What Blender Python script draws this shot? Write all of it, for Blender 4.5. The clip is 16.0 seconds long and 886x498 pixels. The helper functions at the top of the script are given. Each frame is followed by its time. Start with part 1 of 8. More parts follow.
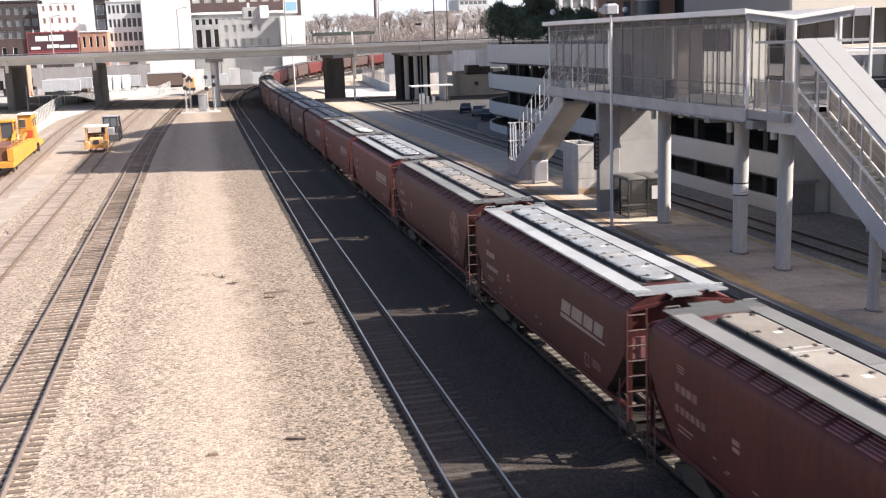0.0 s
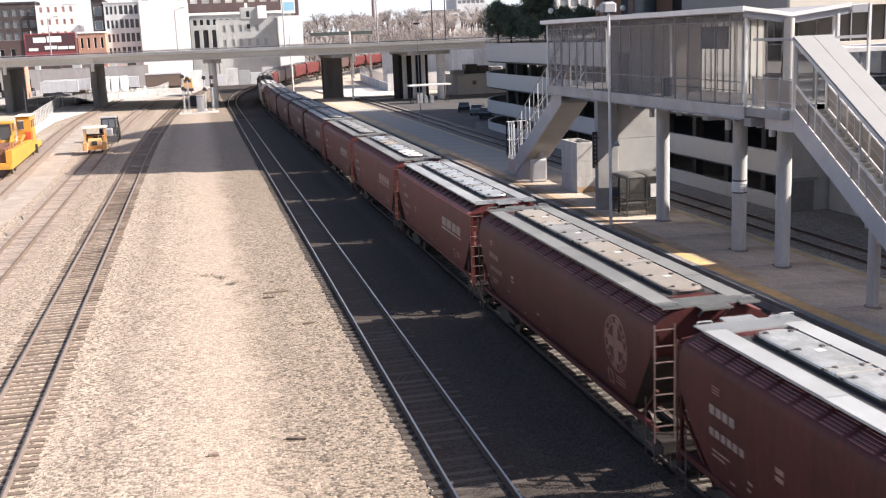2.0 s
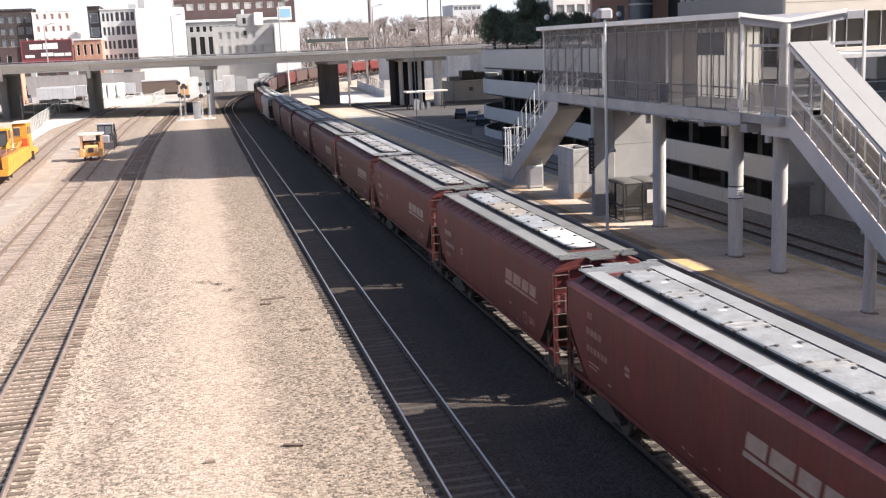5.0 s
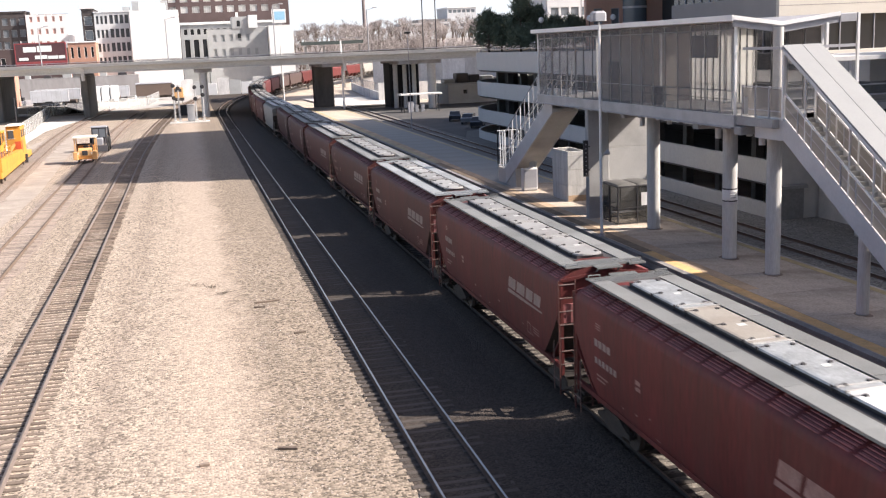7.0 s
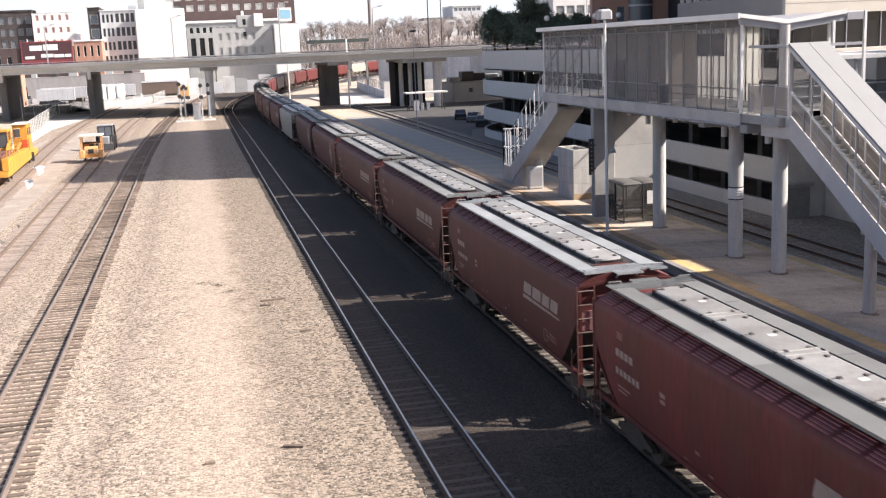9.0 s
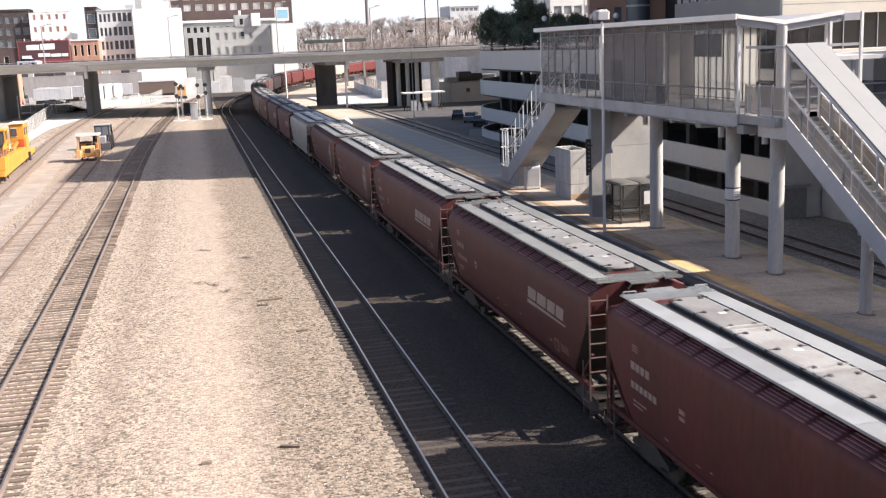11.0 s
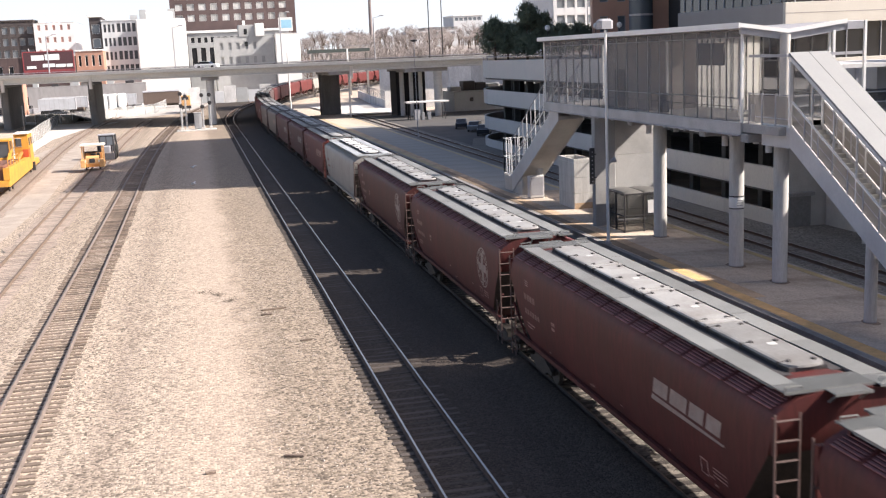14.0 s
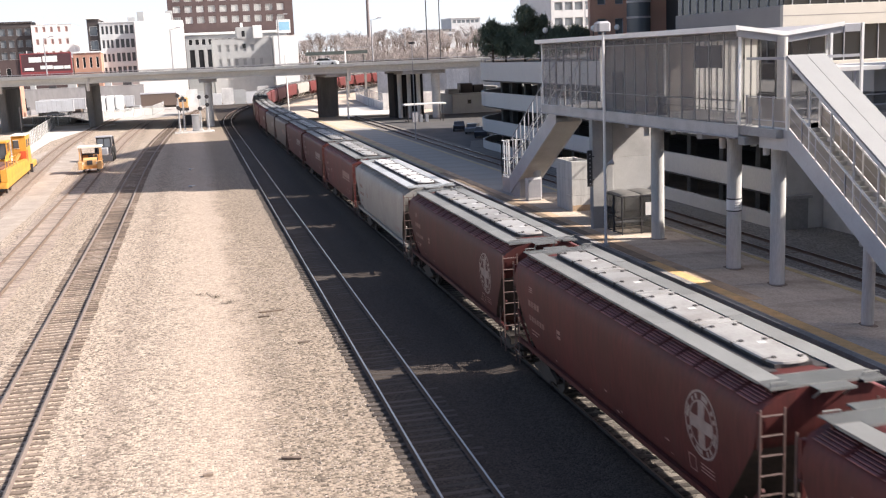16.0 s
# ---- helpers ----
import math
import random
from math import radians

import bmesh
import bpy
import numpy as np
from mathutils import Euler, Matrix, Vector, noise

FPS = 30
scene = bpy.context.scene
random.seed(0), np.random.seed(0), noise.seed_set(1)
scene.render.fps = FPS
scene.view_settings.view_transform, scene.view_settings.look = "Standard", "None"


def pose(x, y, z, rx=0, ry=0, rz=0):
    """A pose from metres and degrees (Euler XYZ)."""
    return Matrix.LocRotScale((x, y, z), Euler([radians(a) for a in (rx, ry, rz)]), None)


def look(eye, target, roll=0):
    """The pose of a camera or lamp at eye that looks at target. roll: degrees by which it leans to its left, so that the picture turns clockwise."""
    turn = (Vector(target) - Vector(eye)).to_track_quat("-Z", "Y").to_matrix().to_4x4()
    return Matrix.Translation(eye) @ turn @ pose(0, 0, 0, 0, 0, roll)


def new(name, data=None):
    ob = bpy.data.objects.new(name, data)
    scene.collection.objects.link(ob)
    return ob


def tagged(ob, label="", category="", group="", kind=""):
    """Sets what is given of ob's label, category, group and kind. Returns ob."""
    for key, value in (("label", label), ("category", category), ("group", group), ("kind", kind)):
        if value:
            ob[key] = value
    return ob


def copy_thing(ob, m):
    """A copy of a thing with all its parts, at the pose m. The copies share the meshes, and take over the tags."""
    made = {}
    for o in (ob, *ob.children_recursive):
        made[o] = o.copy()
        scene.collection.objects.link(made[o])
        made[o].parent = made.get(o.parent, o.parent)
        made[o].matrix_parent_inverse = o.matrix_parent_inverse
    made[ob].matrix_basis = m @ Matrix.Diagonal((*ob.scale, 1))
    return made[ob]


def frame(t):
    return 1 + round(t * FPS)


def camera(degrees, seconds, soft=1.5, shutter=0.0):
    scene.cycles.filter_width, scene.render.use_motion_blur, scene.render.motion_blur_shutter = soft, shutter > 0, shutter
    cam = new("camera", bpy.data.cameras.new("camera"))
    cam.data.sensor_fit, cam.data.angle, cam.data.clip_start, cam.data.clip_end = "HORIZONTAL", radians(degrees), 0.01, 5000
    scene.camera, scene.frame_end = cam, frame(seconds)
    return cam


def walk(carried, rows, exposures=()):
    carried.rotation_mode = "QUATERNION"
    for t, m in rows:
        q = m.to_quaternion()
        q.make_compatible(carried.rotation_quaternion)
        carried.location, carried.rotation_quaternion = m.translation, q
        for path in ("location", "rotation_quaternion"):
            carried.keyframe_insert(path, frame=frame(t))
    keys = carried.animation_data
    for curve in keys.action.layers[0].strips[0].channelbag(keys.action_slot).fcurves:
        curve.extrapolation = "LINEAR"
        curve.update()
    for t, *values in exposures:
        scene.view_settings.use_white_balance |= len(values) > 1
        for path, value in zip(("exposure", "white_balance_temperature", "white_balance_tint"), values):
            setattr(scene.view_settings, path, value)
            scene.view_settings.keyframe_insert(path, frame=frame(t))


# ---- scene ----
# A view from a high footbridge over a rail yard: x across the tracks, y along them, z = 0 at the rail tops
EYE = (0.0, 0.0, 11.341)


def aim(yaw, pitch, roll):
    """Camera pose at EYE: heading right of the track line, tilt down, lean, in degrees."""
    a, b = radians(yaw), radians(pitch)
    way = Vector((math.sin(a) * math.cos(b), math.cos(a) * math.cos(b), -math.sin(b)))
    return look(EYE, Vector(EYE) + way * 50, ROLL_SIGN * roll)


ROLL_SIGN = -1
cam = camera(45.393, 16.0, soft=1.2, shutter=0.3)
# seconds, heading, tilt, lean
LOOKS = [
    (0.0, 12.504, 11.318, 2.074),
    (0.5, 12.455, 11.298, 2.085),
    (1.0, 12.405, 11.320, 2.153),
    (1.5, 12.394, 11.357, 2.241),
    (2.0, 12.550, 11.362, 2.400),
    (2.5, 12.626, 11.375, 2.476),
    (3.0, 12.622, 11.298, 2.498),
    (3.5, 12.533, 11.208, 2.531),
    (4.0, 12.534, 11.158, 2.498),
    (6.5, 13.049, 10.904, 2.449),
    (7.0, 13.049, 10.904, 2.449),
    (7.5, 13.002, 10.906, 2.419),
    (8.0, 12.816, 10.920, 2.565),
    (8.5, 12.812, 10.920, 2.557),
    (9.0, 12.744, 10.979, 2.482),
    (11.5, 12.924, 10.978, 2.358),
    (12.0, 12.876, 10.830, 2.408),
    (12.5, 12.833, 10.667, 2.474),
    (13.0, 12.812, 10.639, 2.519),
    (13.5, 12.796, 10.574, 2.480),
    (14.0, 12.717, 10.479, 2.506),
    (14.5, 12.748, 10.528, 2.404),
    (15.0, 12.868, 10.500, 2.330),
    (15.5, 12.867, 10.446, 2.359),
    (16.0, 12.850, 10.365, 2.443),
]
walk(cam, [(t, aim(a, b, c)) for t, a, b, c in LOOKS], [(0.0, 1.0, 6600, 14), (16.0, 1.0, 6600, 14)])

# ---- light ----
SUN_WAY = Vector((0.947 * math.cos(radians(39)), -0.32 * math.cos(radians(39)), math.sin(radians(39)))).normalized()
world = bpy.data.worlds.new("sky")
scene.world = world
world.use_nodes = True
wn = world.node_tree
sky = wn.nodes.new("ShaderNodeTexSky")
sky.sky_type, sky.sun_disc = "NISHITA", False
sky.sun_elevation = radians(39)
sky.sun_rotation = math.atan2(SUN_WAY.x, SUN_WAY.y)
sky.dust_density, sky.air_density, sky.ozone_density = 2.4, 0.8, 0.5
wn.links.new(sky.outputs[0], wn.nodes["Background"].inputs[0])
wn.nodes["Background"].inputs[1].default_value = 0.1
sun_data = bpy.data.lights.new("sun", "SUN")
sun_data.energy, sun_data.angle, sun_data.color = 4.85, radians(0.55), (1.0, 0.94, 0.86)
sun = new("sun", sun_data)
sun.matrix_world = look(SUN_WAY * 100, (0, 0, 0))

# ---- materials ----
MATS = {}


def mat(name, base, rough=0.8, metal=0.0, vary=0.25, scale=3.0, fine=40.0, bump=0.3, dirt=None, dirt_amount=0.5,
        dirt_scale=0.6, stretch=(1, 1, 1), spec=0.4, random_value=0.0):
    """A procedural surface: base colour varied at two scales, with stains and fine relief."""
    if name in MATS:
        return MATS[name]
    m = bpy.data.materials.new(name)
    m.use_nodes = True
    nt = m.node_tree
    b = nt.nodes["Principled BSDF"]
    b.inputs["Roughness"].default_value = rough
    b.inputs["Metallic"].default_value = metal
    b.inputs["Specular IOR Level"].default_value = spec
    tc = nt.nodes.new("ShaderNodeTexCoord")
    mp = nt.nodes.new("ShaderNodeMapping")
    mp.inputs["Scale"].default_value = stretch
    nt.links.new(tc.outputs["Object"], mp.inputs[0])
    n1, n2 = nt.nodes.new("ShaderNodeTexNoise"), nt.nodes.new("ShaderNodeTexNoise")
    for n, s in ((n1, scale), (n2, fine)):
        n.inputs["Scale"].default_value, n.inputs["Detail"].default_value = s, 5
        nt.links.new(mp.outputs[0], n.inputs["Vector"])
    mixn = nt.nodes.new("ShaderNodeMath")
    mixn.operation = "ADD"
    nt.links.new(n1.outputs[0], mixn.inputs[0])
    nt.links.new(n2.outputs[0], mixn.inputs[1])
    ramp = nt.nodes.new("ShaderNodeMapRange")
    ramp.inputs["From Min"].default_value, ramp.inputs["From Max"].default_value = 0.65, 1.35
    ramp.inputs["To Min"].default_value, ramp.inputs["To Max"].default_value = 1 - vary, 1 + vary
    nt.links.new(mixn.outputs[0], ramp.inputs[0])
    mul = nt.nodes.new("ShaderNodeMix")
    mul.data_type, mul.blend_type = "RGBA", "MULTIPLY"
    mul.inputs[0].default_value = 1
    mul.inputs[6].default_value = (*base, 1)
    nt.links.new(ramp.outputs[0], mul.inputs[7])
    out = mul.outputs[2]
    if dirt:
        n3 = nt.nodes.new("ShaderNodeTexNoise")
        n3.inputs["Scale"].default_value, n3.inputs["Detail"].default_value = dirt_scale, 8
        n3.inputs["Roughness"].default_value = 0.65
        nt.links.new(mp.outputs[0], n3.inputs["Vector"])
        r3 = nt.nodes.new("ShaderNodeMapRange")
        r3.inputs["From Min"].default_value, r3.inputs["From Max"].default_value = 0.45, 0.7
        r3.inputs["To Max"].default_value = dirt_amount
        nt.links.new(n3.outputs[0], r3.inputs[0])
        mx = nt.nodes.new("ShaderNodeMix")
        mx.data_type = "RGBA"
        nt.links.new(r3.outputs[0], mx.inputs[0])
        nt.links.new(out, mx.inputs[6])
        mx.inputs[7].default_value = (*dirt, 1)
        out = mx.outputs[2]
    if random_value:
        oi = nt.nodes.new("ShaderNodeObjectInfo")
        rr = nt.nodes.new("ShaderNodeMapRange")
        rr.inputs["To Min"].default_value, rr.inputs["To Max"].default_value = 1 - random_value, 1 + random_value
        nt.links.new(oi.outputs["Random"], rr.inputs[0])
        hv = nt.nodes.new("ShaderNodeHueSaturation")
        nt.links.new(rr.outputs[0], hv.inputs["Value"])
        nt.links.new(out, hv.inputs["Color"])
        out = hv.outputs[0]
    nt.links.new(out, b.inputs["Base Color"])
    if bump:
        bp = nt.nodes.new("ShaderNodeBump")
        bp.inputs["Strength"].default_value, bp.inputs["Distance"].default_value = bump, 0.02
        nt.links.new(n2.outputs[0], bp.inputs["Height"])
        nt.links.new(bp.outputs[0], b.inputs["Normal"])
    MATS[name] = m
    return m


def gravel_mat(name, light, dark, cell=22.0, patch=(0.3, 0.28, 0.25), patch_amount=0.4, lanes=()):
    """Crushed stone: cells of differing tone, dark joints, broad stains."""
    if name in MATS:
        return MATS[name]
    m = bpy.data.materials.new(name)
    m.use_nodes = True
    nt = m.node_tree
    b = nt.nodes["Principled BSDF"]
    b.inputs["Roughness"].default_value = 0.9
    b.inputs["Specular IOR Level"].default_value = 0.25
    tc = nt.nodes.new("ShaderNodeTexCoord")
    v = nt.nodes.new("ShaderNodeTexVoronoi")
    v.inputs["Scale"].default_value = cell
    nt.links.new(tc.outputs["Object"], v.inputs["Vector"])
    cr = nt.nodes.new("ShaderNodeValToRGB")
    cr.color_ramp.elements[0].color, cr.color_ramp.elements[1].color = (*dark, 1), (*light, 1)
    cr.color_ramp.elements[0].position, cr.color_ramp.elements[1].position = 0.0, 0.85
    sep = nt.nodes.new("ShaderNodeSeparateColor")
    nt.links.new(v.outputs["Color"], sep.inputs[0])
    nt.links.new(sep.outputs[0], cr.inputs[0])
    out = cr.outputs[0]
    for s, lo, hi, amount in ((0.35, 0.48, 0.68, patch_amount), (2.5, 0.5, 0.75, patch_amount * 0.6), (4.5, 0.45, 0.7, patch_amount * 0.8)):
        n = nt.nodes.new("ShaderNodeTexNoise")
        n.inputs["Scale"].default_value, n.inputs["Detail"].default_value = s, 7
        mp = nt.nodes.new("ShaderNodeMapping")
        mp.inputs["Scale"].default_value = (1.3, 0.05, 1) if s < 1 else (1.6, 0.6, 1)
        nt.links.new(tc.outputs["Object"], mp.inputs[0])
        nt.links.new(mp.outputs[0], n.inputs["Vector"])
        r = nt.nodes.new("ShaderNodeMapRange")
        r.inputs["From Min"].default_value, r.inputs["From Max"].default_value = lo, hi
        r.inputs["To Max"].default_value = amount
        nt.links.new(n.outputs[0], r.inputs[0])
        mx = nt.nodes.new("ShaderNodeMix")
        mx.data_type = "RGBA"
        nt.links.new(r.outputs[0], mx.inputs[0])
        nt.links.new(out, mx.inputs[6])
        mx.inputs[7].default_value = (*patch, 1)
        out = mx.outputs[2]
    # lengthwise lanes of other stone, with ragged edges: (centre, half width, softness, colour, amount)
    if lanes:
        sx = nt.nodes.new("ShaderNodeSeparateXYZ")
        nt.links.new(tc.outputs["Object"], sx.inputs[0])
        wob = nt.nodes.new("ShaderNodeTexNoise")
        wob.inputs["Scale"].default_value, wob.inputs["Detail"].default_value, wob.inputs["Roughness"].default_value = 0.5, 8, 0.7
        nt.links.new(tc.outputs["Object"], wob.inputs["Vector"])
        wx = nt.nodes.new("ShaderNodeMath")
        wx.operation = "MULTIPLY_ADD"
        wx.inputs[1].default_value = 3.6
        nt.links.new(wob.outputs[0], wx.inputs[0])
        nt.links.new(sx.outputs[0], wx.inputs[2])
        for centre, half, soft_edge, colour, amount, *how in lanes:
            df = nt.nodes.new("ShaderNodeMath")
            df.operation = "SUBTRACT"
            df.inputs[1].default_value = centre + 1.8
            nt.links.new(wx.outputs[0], df.inputs[0])
            ab = nt.nodes.new("ShaderNodeMath")
            ab.operation = "ABSOLUTE"
            nt.links.new(df.outputs[0], ab.inputs[0])
            r = nt.nodes.new("ShaderNodeMapRange")
            r.inputs["From Min"].default_value, r.inputs["From Max"].default_value = half - soft_edge, half + soft_edge
            r.inputs["To Min"].default_value, r.inputs["To Max"].default_value = amount, 0
            nt.links.new(ab.outputs[0], r.inputs[0])
            mx = nt.nodes.new("ShaderNodeMix")
            mx.data_type, mx.blend_type = "RGBA", (how[0] if how else "MULTIPLY")
            nt.links.new(r.outputs[0], mx.inputs[0])
            nt.links.new(out, mx.inputs[6])
            mx.inputs[7].default_value = (*colour, 1)
            out = mx.outputs[2]
    nt.links.new(out, b.inputs["Base Color"])
    bp = nt.nodes.new("ShaderNodeBump")
    bp.inputs["Strength"].default_value, bp.inputs["Distance"].default_value = 0.65, 0.04
    bp.invert = True
    nt.links.new(v.outputs["Distance"], bp.inputs["Height"])
    nt.links.new(bp.outputs[0], b.inputs["Normal"])
    MATS[name] = m
    return m


def glass_mat(name, tint, rough=0.08):
    if name in MATS:
        return MATS[name]
    m = bpy.data.materials.new(name)
    m.use_nodes = True
    b = m.node_tree.nodes["Principled BSDF"]
    b.inputs["Base Color"].default_value = (*tint, 1)
    b.inputs["Roughness"].default_value = rough
    b.inputs["Specular IOR Level"].default_value = 0.6
    MATS[name] = m
    return m


def mesh_screen_mat(name, tint, opacity, wobble=0.12):
    """Fine perforated screen: part of the light passes straight through."""
    m = bpy.data.materials.new(name)
    m.use_nodes = True
    nt = m.node_tree
    b = nt.nodes["Principled BSDF"]
    b.inputs["Base Color"].default_value = (*tint, 1)
    b.inputs["Roughness"].default_value = 0.6
    tr = nt.nodes.new("ShaderNodeBsdfTransparent")
    mx = nt.nodes.new("ShaderNodeMixShader")
    n = nt.nodes.new("ShaderNodeTexNoise")
    n.inputs["Scale"].default_value = 0.7
    r = nt.nodes.new("ShaderNodeMapRange")
    r.inputs["To Min"].default_value, r.inputs["To Max"].default_value = opacity - wobble, opacity + wobble
    nt.links.new(n.outputs[0], r.inputs[0])
    nt.links.new(r.outputs[0], mx.inputs[0])
    nt.links.new(tr.outputs[0], mx.inputs[1])
    nt.links.new(b.outputs[0], mx.inputs[2])
    nt.links.new(mx.outputs[0], nt.nodes["Material Output"].inputs[0])
    return m


BALLAST = gravel_mat("light_ballast", (0.52, 0.426, 0.337), (0.085, 0.068, 0.053), 10.5, (0.3, 0.25, 0.205), 0.3,
                     ((3.45, 2.3, 0.6, (0.72, 0.71, 0.69), 1.0), (-3.6, 0.45, 0.45, (0.78, 0.77, 0.77), 0.9), (0.0, 1.4, 0.8, (0.45, 0.362, 0.29), 0.45, "MIX"), (-9.0, 0.7, 0.5, (0.8, 0.79, 0.78), 0.8)))
# the same ballast with the train's shade put into its colour
BALLAST_SHADED = gravel_mat("shaded_ballast", (0.084, 0.067, 0.056), (0.031, 0.025, 0.021), 16, (0.043, 0.035, 0.0295), 0.5)
TRAIN_BED = gravel_mat("train_bed_stone", (0.3, 0.265, 0.225), (0.05, 0.044, 0.038), 9, (0.1, 0.088, 0.075), 0.7)
DIRT = mat("packed_dirt", (0.46, 0.385, 0.31), 0.95, vary=0.3, scale=0.3, fine=8, bump=0.4, dirt=(0.27, 0.22, 0.18), dirt_scale=0.25)
# tie wood darkened by colour for the train's shade
SHADED_TIE = mat("shaded_tie_wood", (0.068, 0.057, 0.05), 0.9, vary=0.45, scale=3, fine=30, bump=0.5, stretch=(0.4, 3, 1), random_value=0.3)
BED_FINES = gravel_mat("bed_fines", (0.42, 0.345, 0.285), (0.17, 0.137, 0.115), 12, (0.26, 0.21, 0.175), 0.5)
DULL_HEAD = mat("dull_rail_head", (0.2, 0.165, 0.14), 0.5, metal=0.6, vary=0.2, scale=1, fine=20, bump=0.05)
TIE_WOOD = mat("tie_wood", (0.175, 0.135, 0.107), 0.9, vary=0.45, scale=3, fine=30, bump=0.5, stretch=(0.4, 3, 1), random_value=0.35)
DUSTY_TIE = mat("dusty_tie_wood", (0.3, 0.245, 0.205), 0.95, vary=0.35, scale=3, fine=30, bump=0.4, stretch=(0.4, 3, 1), random_value=0.3)
DUSTY_RAIL = mat("dusty_rail", (0.15, 0.11, 0.085), 0.9, metal=0.0, vary=0.3, scale=2, fine=30)
RAIL_SIDE = mat("rail_rust", (0.13, 0.085, 0.065), 0.75, metal=0.3, vary=0.3, scale=2, fine=30)
# rail rust lightened for the sun on the left track's rails
SUNLIT_RUST = mat("sunlit_rail_rust", (0.19, 0.155, 0.135), 0.9, vary=0.25, scale=2, fine=30)
RAIL_TOP = mat("rail_worn", (0.5, 0.48, 0.46), 0.28, metal=1.0, vary=0.1, scale=1, fine=20, bump=0.05)
CONCRETE = mat("concrete", (0.54, 0.515, 0.48), 0.85, vary=0.14, scale=0.8, fine=15, bump=0.2, dirt=(0.36, 0.34, 0.31), dirt_amount=0.45)
CONCRETE_GREY = mat("grey_concrete", (0.36, 0.35, 0.34), 0.85, vary=0.18, scale=0.8, fine=12, bump=0.2, dirt=(0.17, 0.16, 0.15), dirt_amount=0.5)
PLATFORM_TOP = mat("platform_concrete", (0.52, 0.435, 0.352), 0.9, vary=0.3, scale=0.4, fine=9, bump=0.15, dirt=(0.2, 0.148, 0.108), dirt_amount=0.9, dirt_scale=0.22)
PLATFORM_ASPHALT = mat("platform_asphalt", (0.315, 0.308, 0.285), 0.9, vary=0.22, scale=0.4, fine=10, bump=0.15, dirt=(0.205, 0.19, 0.165), dirt_amount=0.7, dirt_scale=0.2)
EDGE_STONE = mat("dark_edge_stone", (0.24, 0.23, 0.22), 0.9, vary=0.3, scale=1.0, fine=10, bump=0.3, dirt=(0.13, 0.12, 0.115), dirt_amount=0.7)
WORN_LINE = mat("worn_line", (0.47, 0.375, 0.215), 0.85, vary=0.25, scale=2, fine=25, dirt=(0.25, 0.23, 0.2), dirt_amount=0.75)
YELLOW_LINE = mat("yellow_tactile", (0.7, 0.44, 0.2), 0.8, vary=0.22, scale=2, fine=25, dirt=(0.44, 0.33, 0.17), dirt_amount=0.5)
YELLOW_FADED = mat("faded_yellow_tactile", (0.5, 0.38, 0.19), 0.85, vary=0.3, scale=1.2, fine=25, dirt=(0.3, 0.24, 0.16), dirt_amount=0.8, dirt_scale=0.5)
STEEL_WHITE = mat("white_painted_steel", (0.62, 0.61, 0.6), 0.5, vary=0.1, scale=1.5, fine=20, bump=0.05, dirt=(0.42, 0.4, 0.38), dirt_amount=0.4)
STEEL_GREY = mat("grey_painted_steel", (0.34, 0.34, 0.36), 0.5, vary=0.12, scale=1.5, fine=20, bump=0.05, dirt=(0.24, 0.23, 0.23), dirt_amount=0.4)
STEEL_DARK = mat("dark_steel", (0.045, 0.042, 0.045), 0.55, vary=0.2, scale=3, fine=25, bump=0.1)
# near-black for unlit depth and dark masses: the darkness is in the colour
DARK_VOID = mat("unlit_interior", (0.02, 0.02, 0.022), 0.9, vary=0.2, bump=0)

FENCE_MESH = mesh_screen_mat("fence_mesh", (0.5, 0.5, 0.48), 0.3)
COLUMN_CONCRETE = mat("stained_column_concrete", (0.58, 0.563, 0.535), 0.85, vary=0.16, scale=0.9, fine=14, bump=0.2, dirt=(0.38, 0.365, 0.34), dirt_amount=0.7, dirt_scale=1.6, stretch=(1.6, 1.6, 0.25))
YARD_DIRT = mat("yard_dirt", (0.37, 0.315, 0.265), 0.95, vary=0.3, scale=0.5, fine=9, bump=0.4, dirt=(0.25, 0.21, 0.175), dirt_scale=0.3, dirt_amount=0.7)
# brown edge stain, warmed to carry the orange of the sun patches
RUSTY_WARM_EDGE = mat("rusty_warm_concrete", (0.5, 0.36, 0.24), 0.9, vary=0.3, scale=0.7, fine=10, bump=0.15, dirt=(0.24, 0.18, 0.13), dirt_amount=0.6, dirt_scale=0.5)
DARK_EDGE = mat("dark_brown_edge", (0.2, 0.145, 0.1), 0.9, vary=0.35, scale=0.8, fine=10, bump=0.15, dirt=(0.36, 0.27, 0.18), dirt_amount=0.5, dirt_scale=0.6)


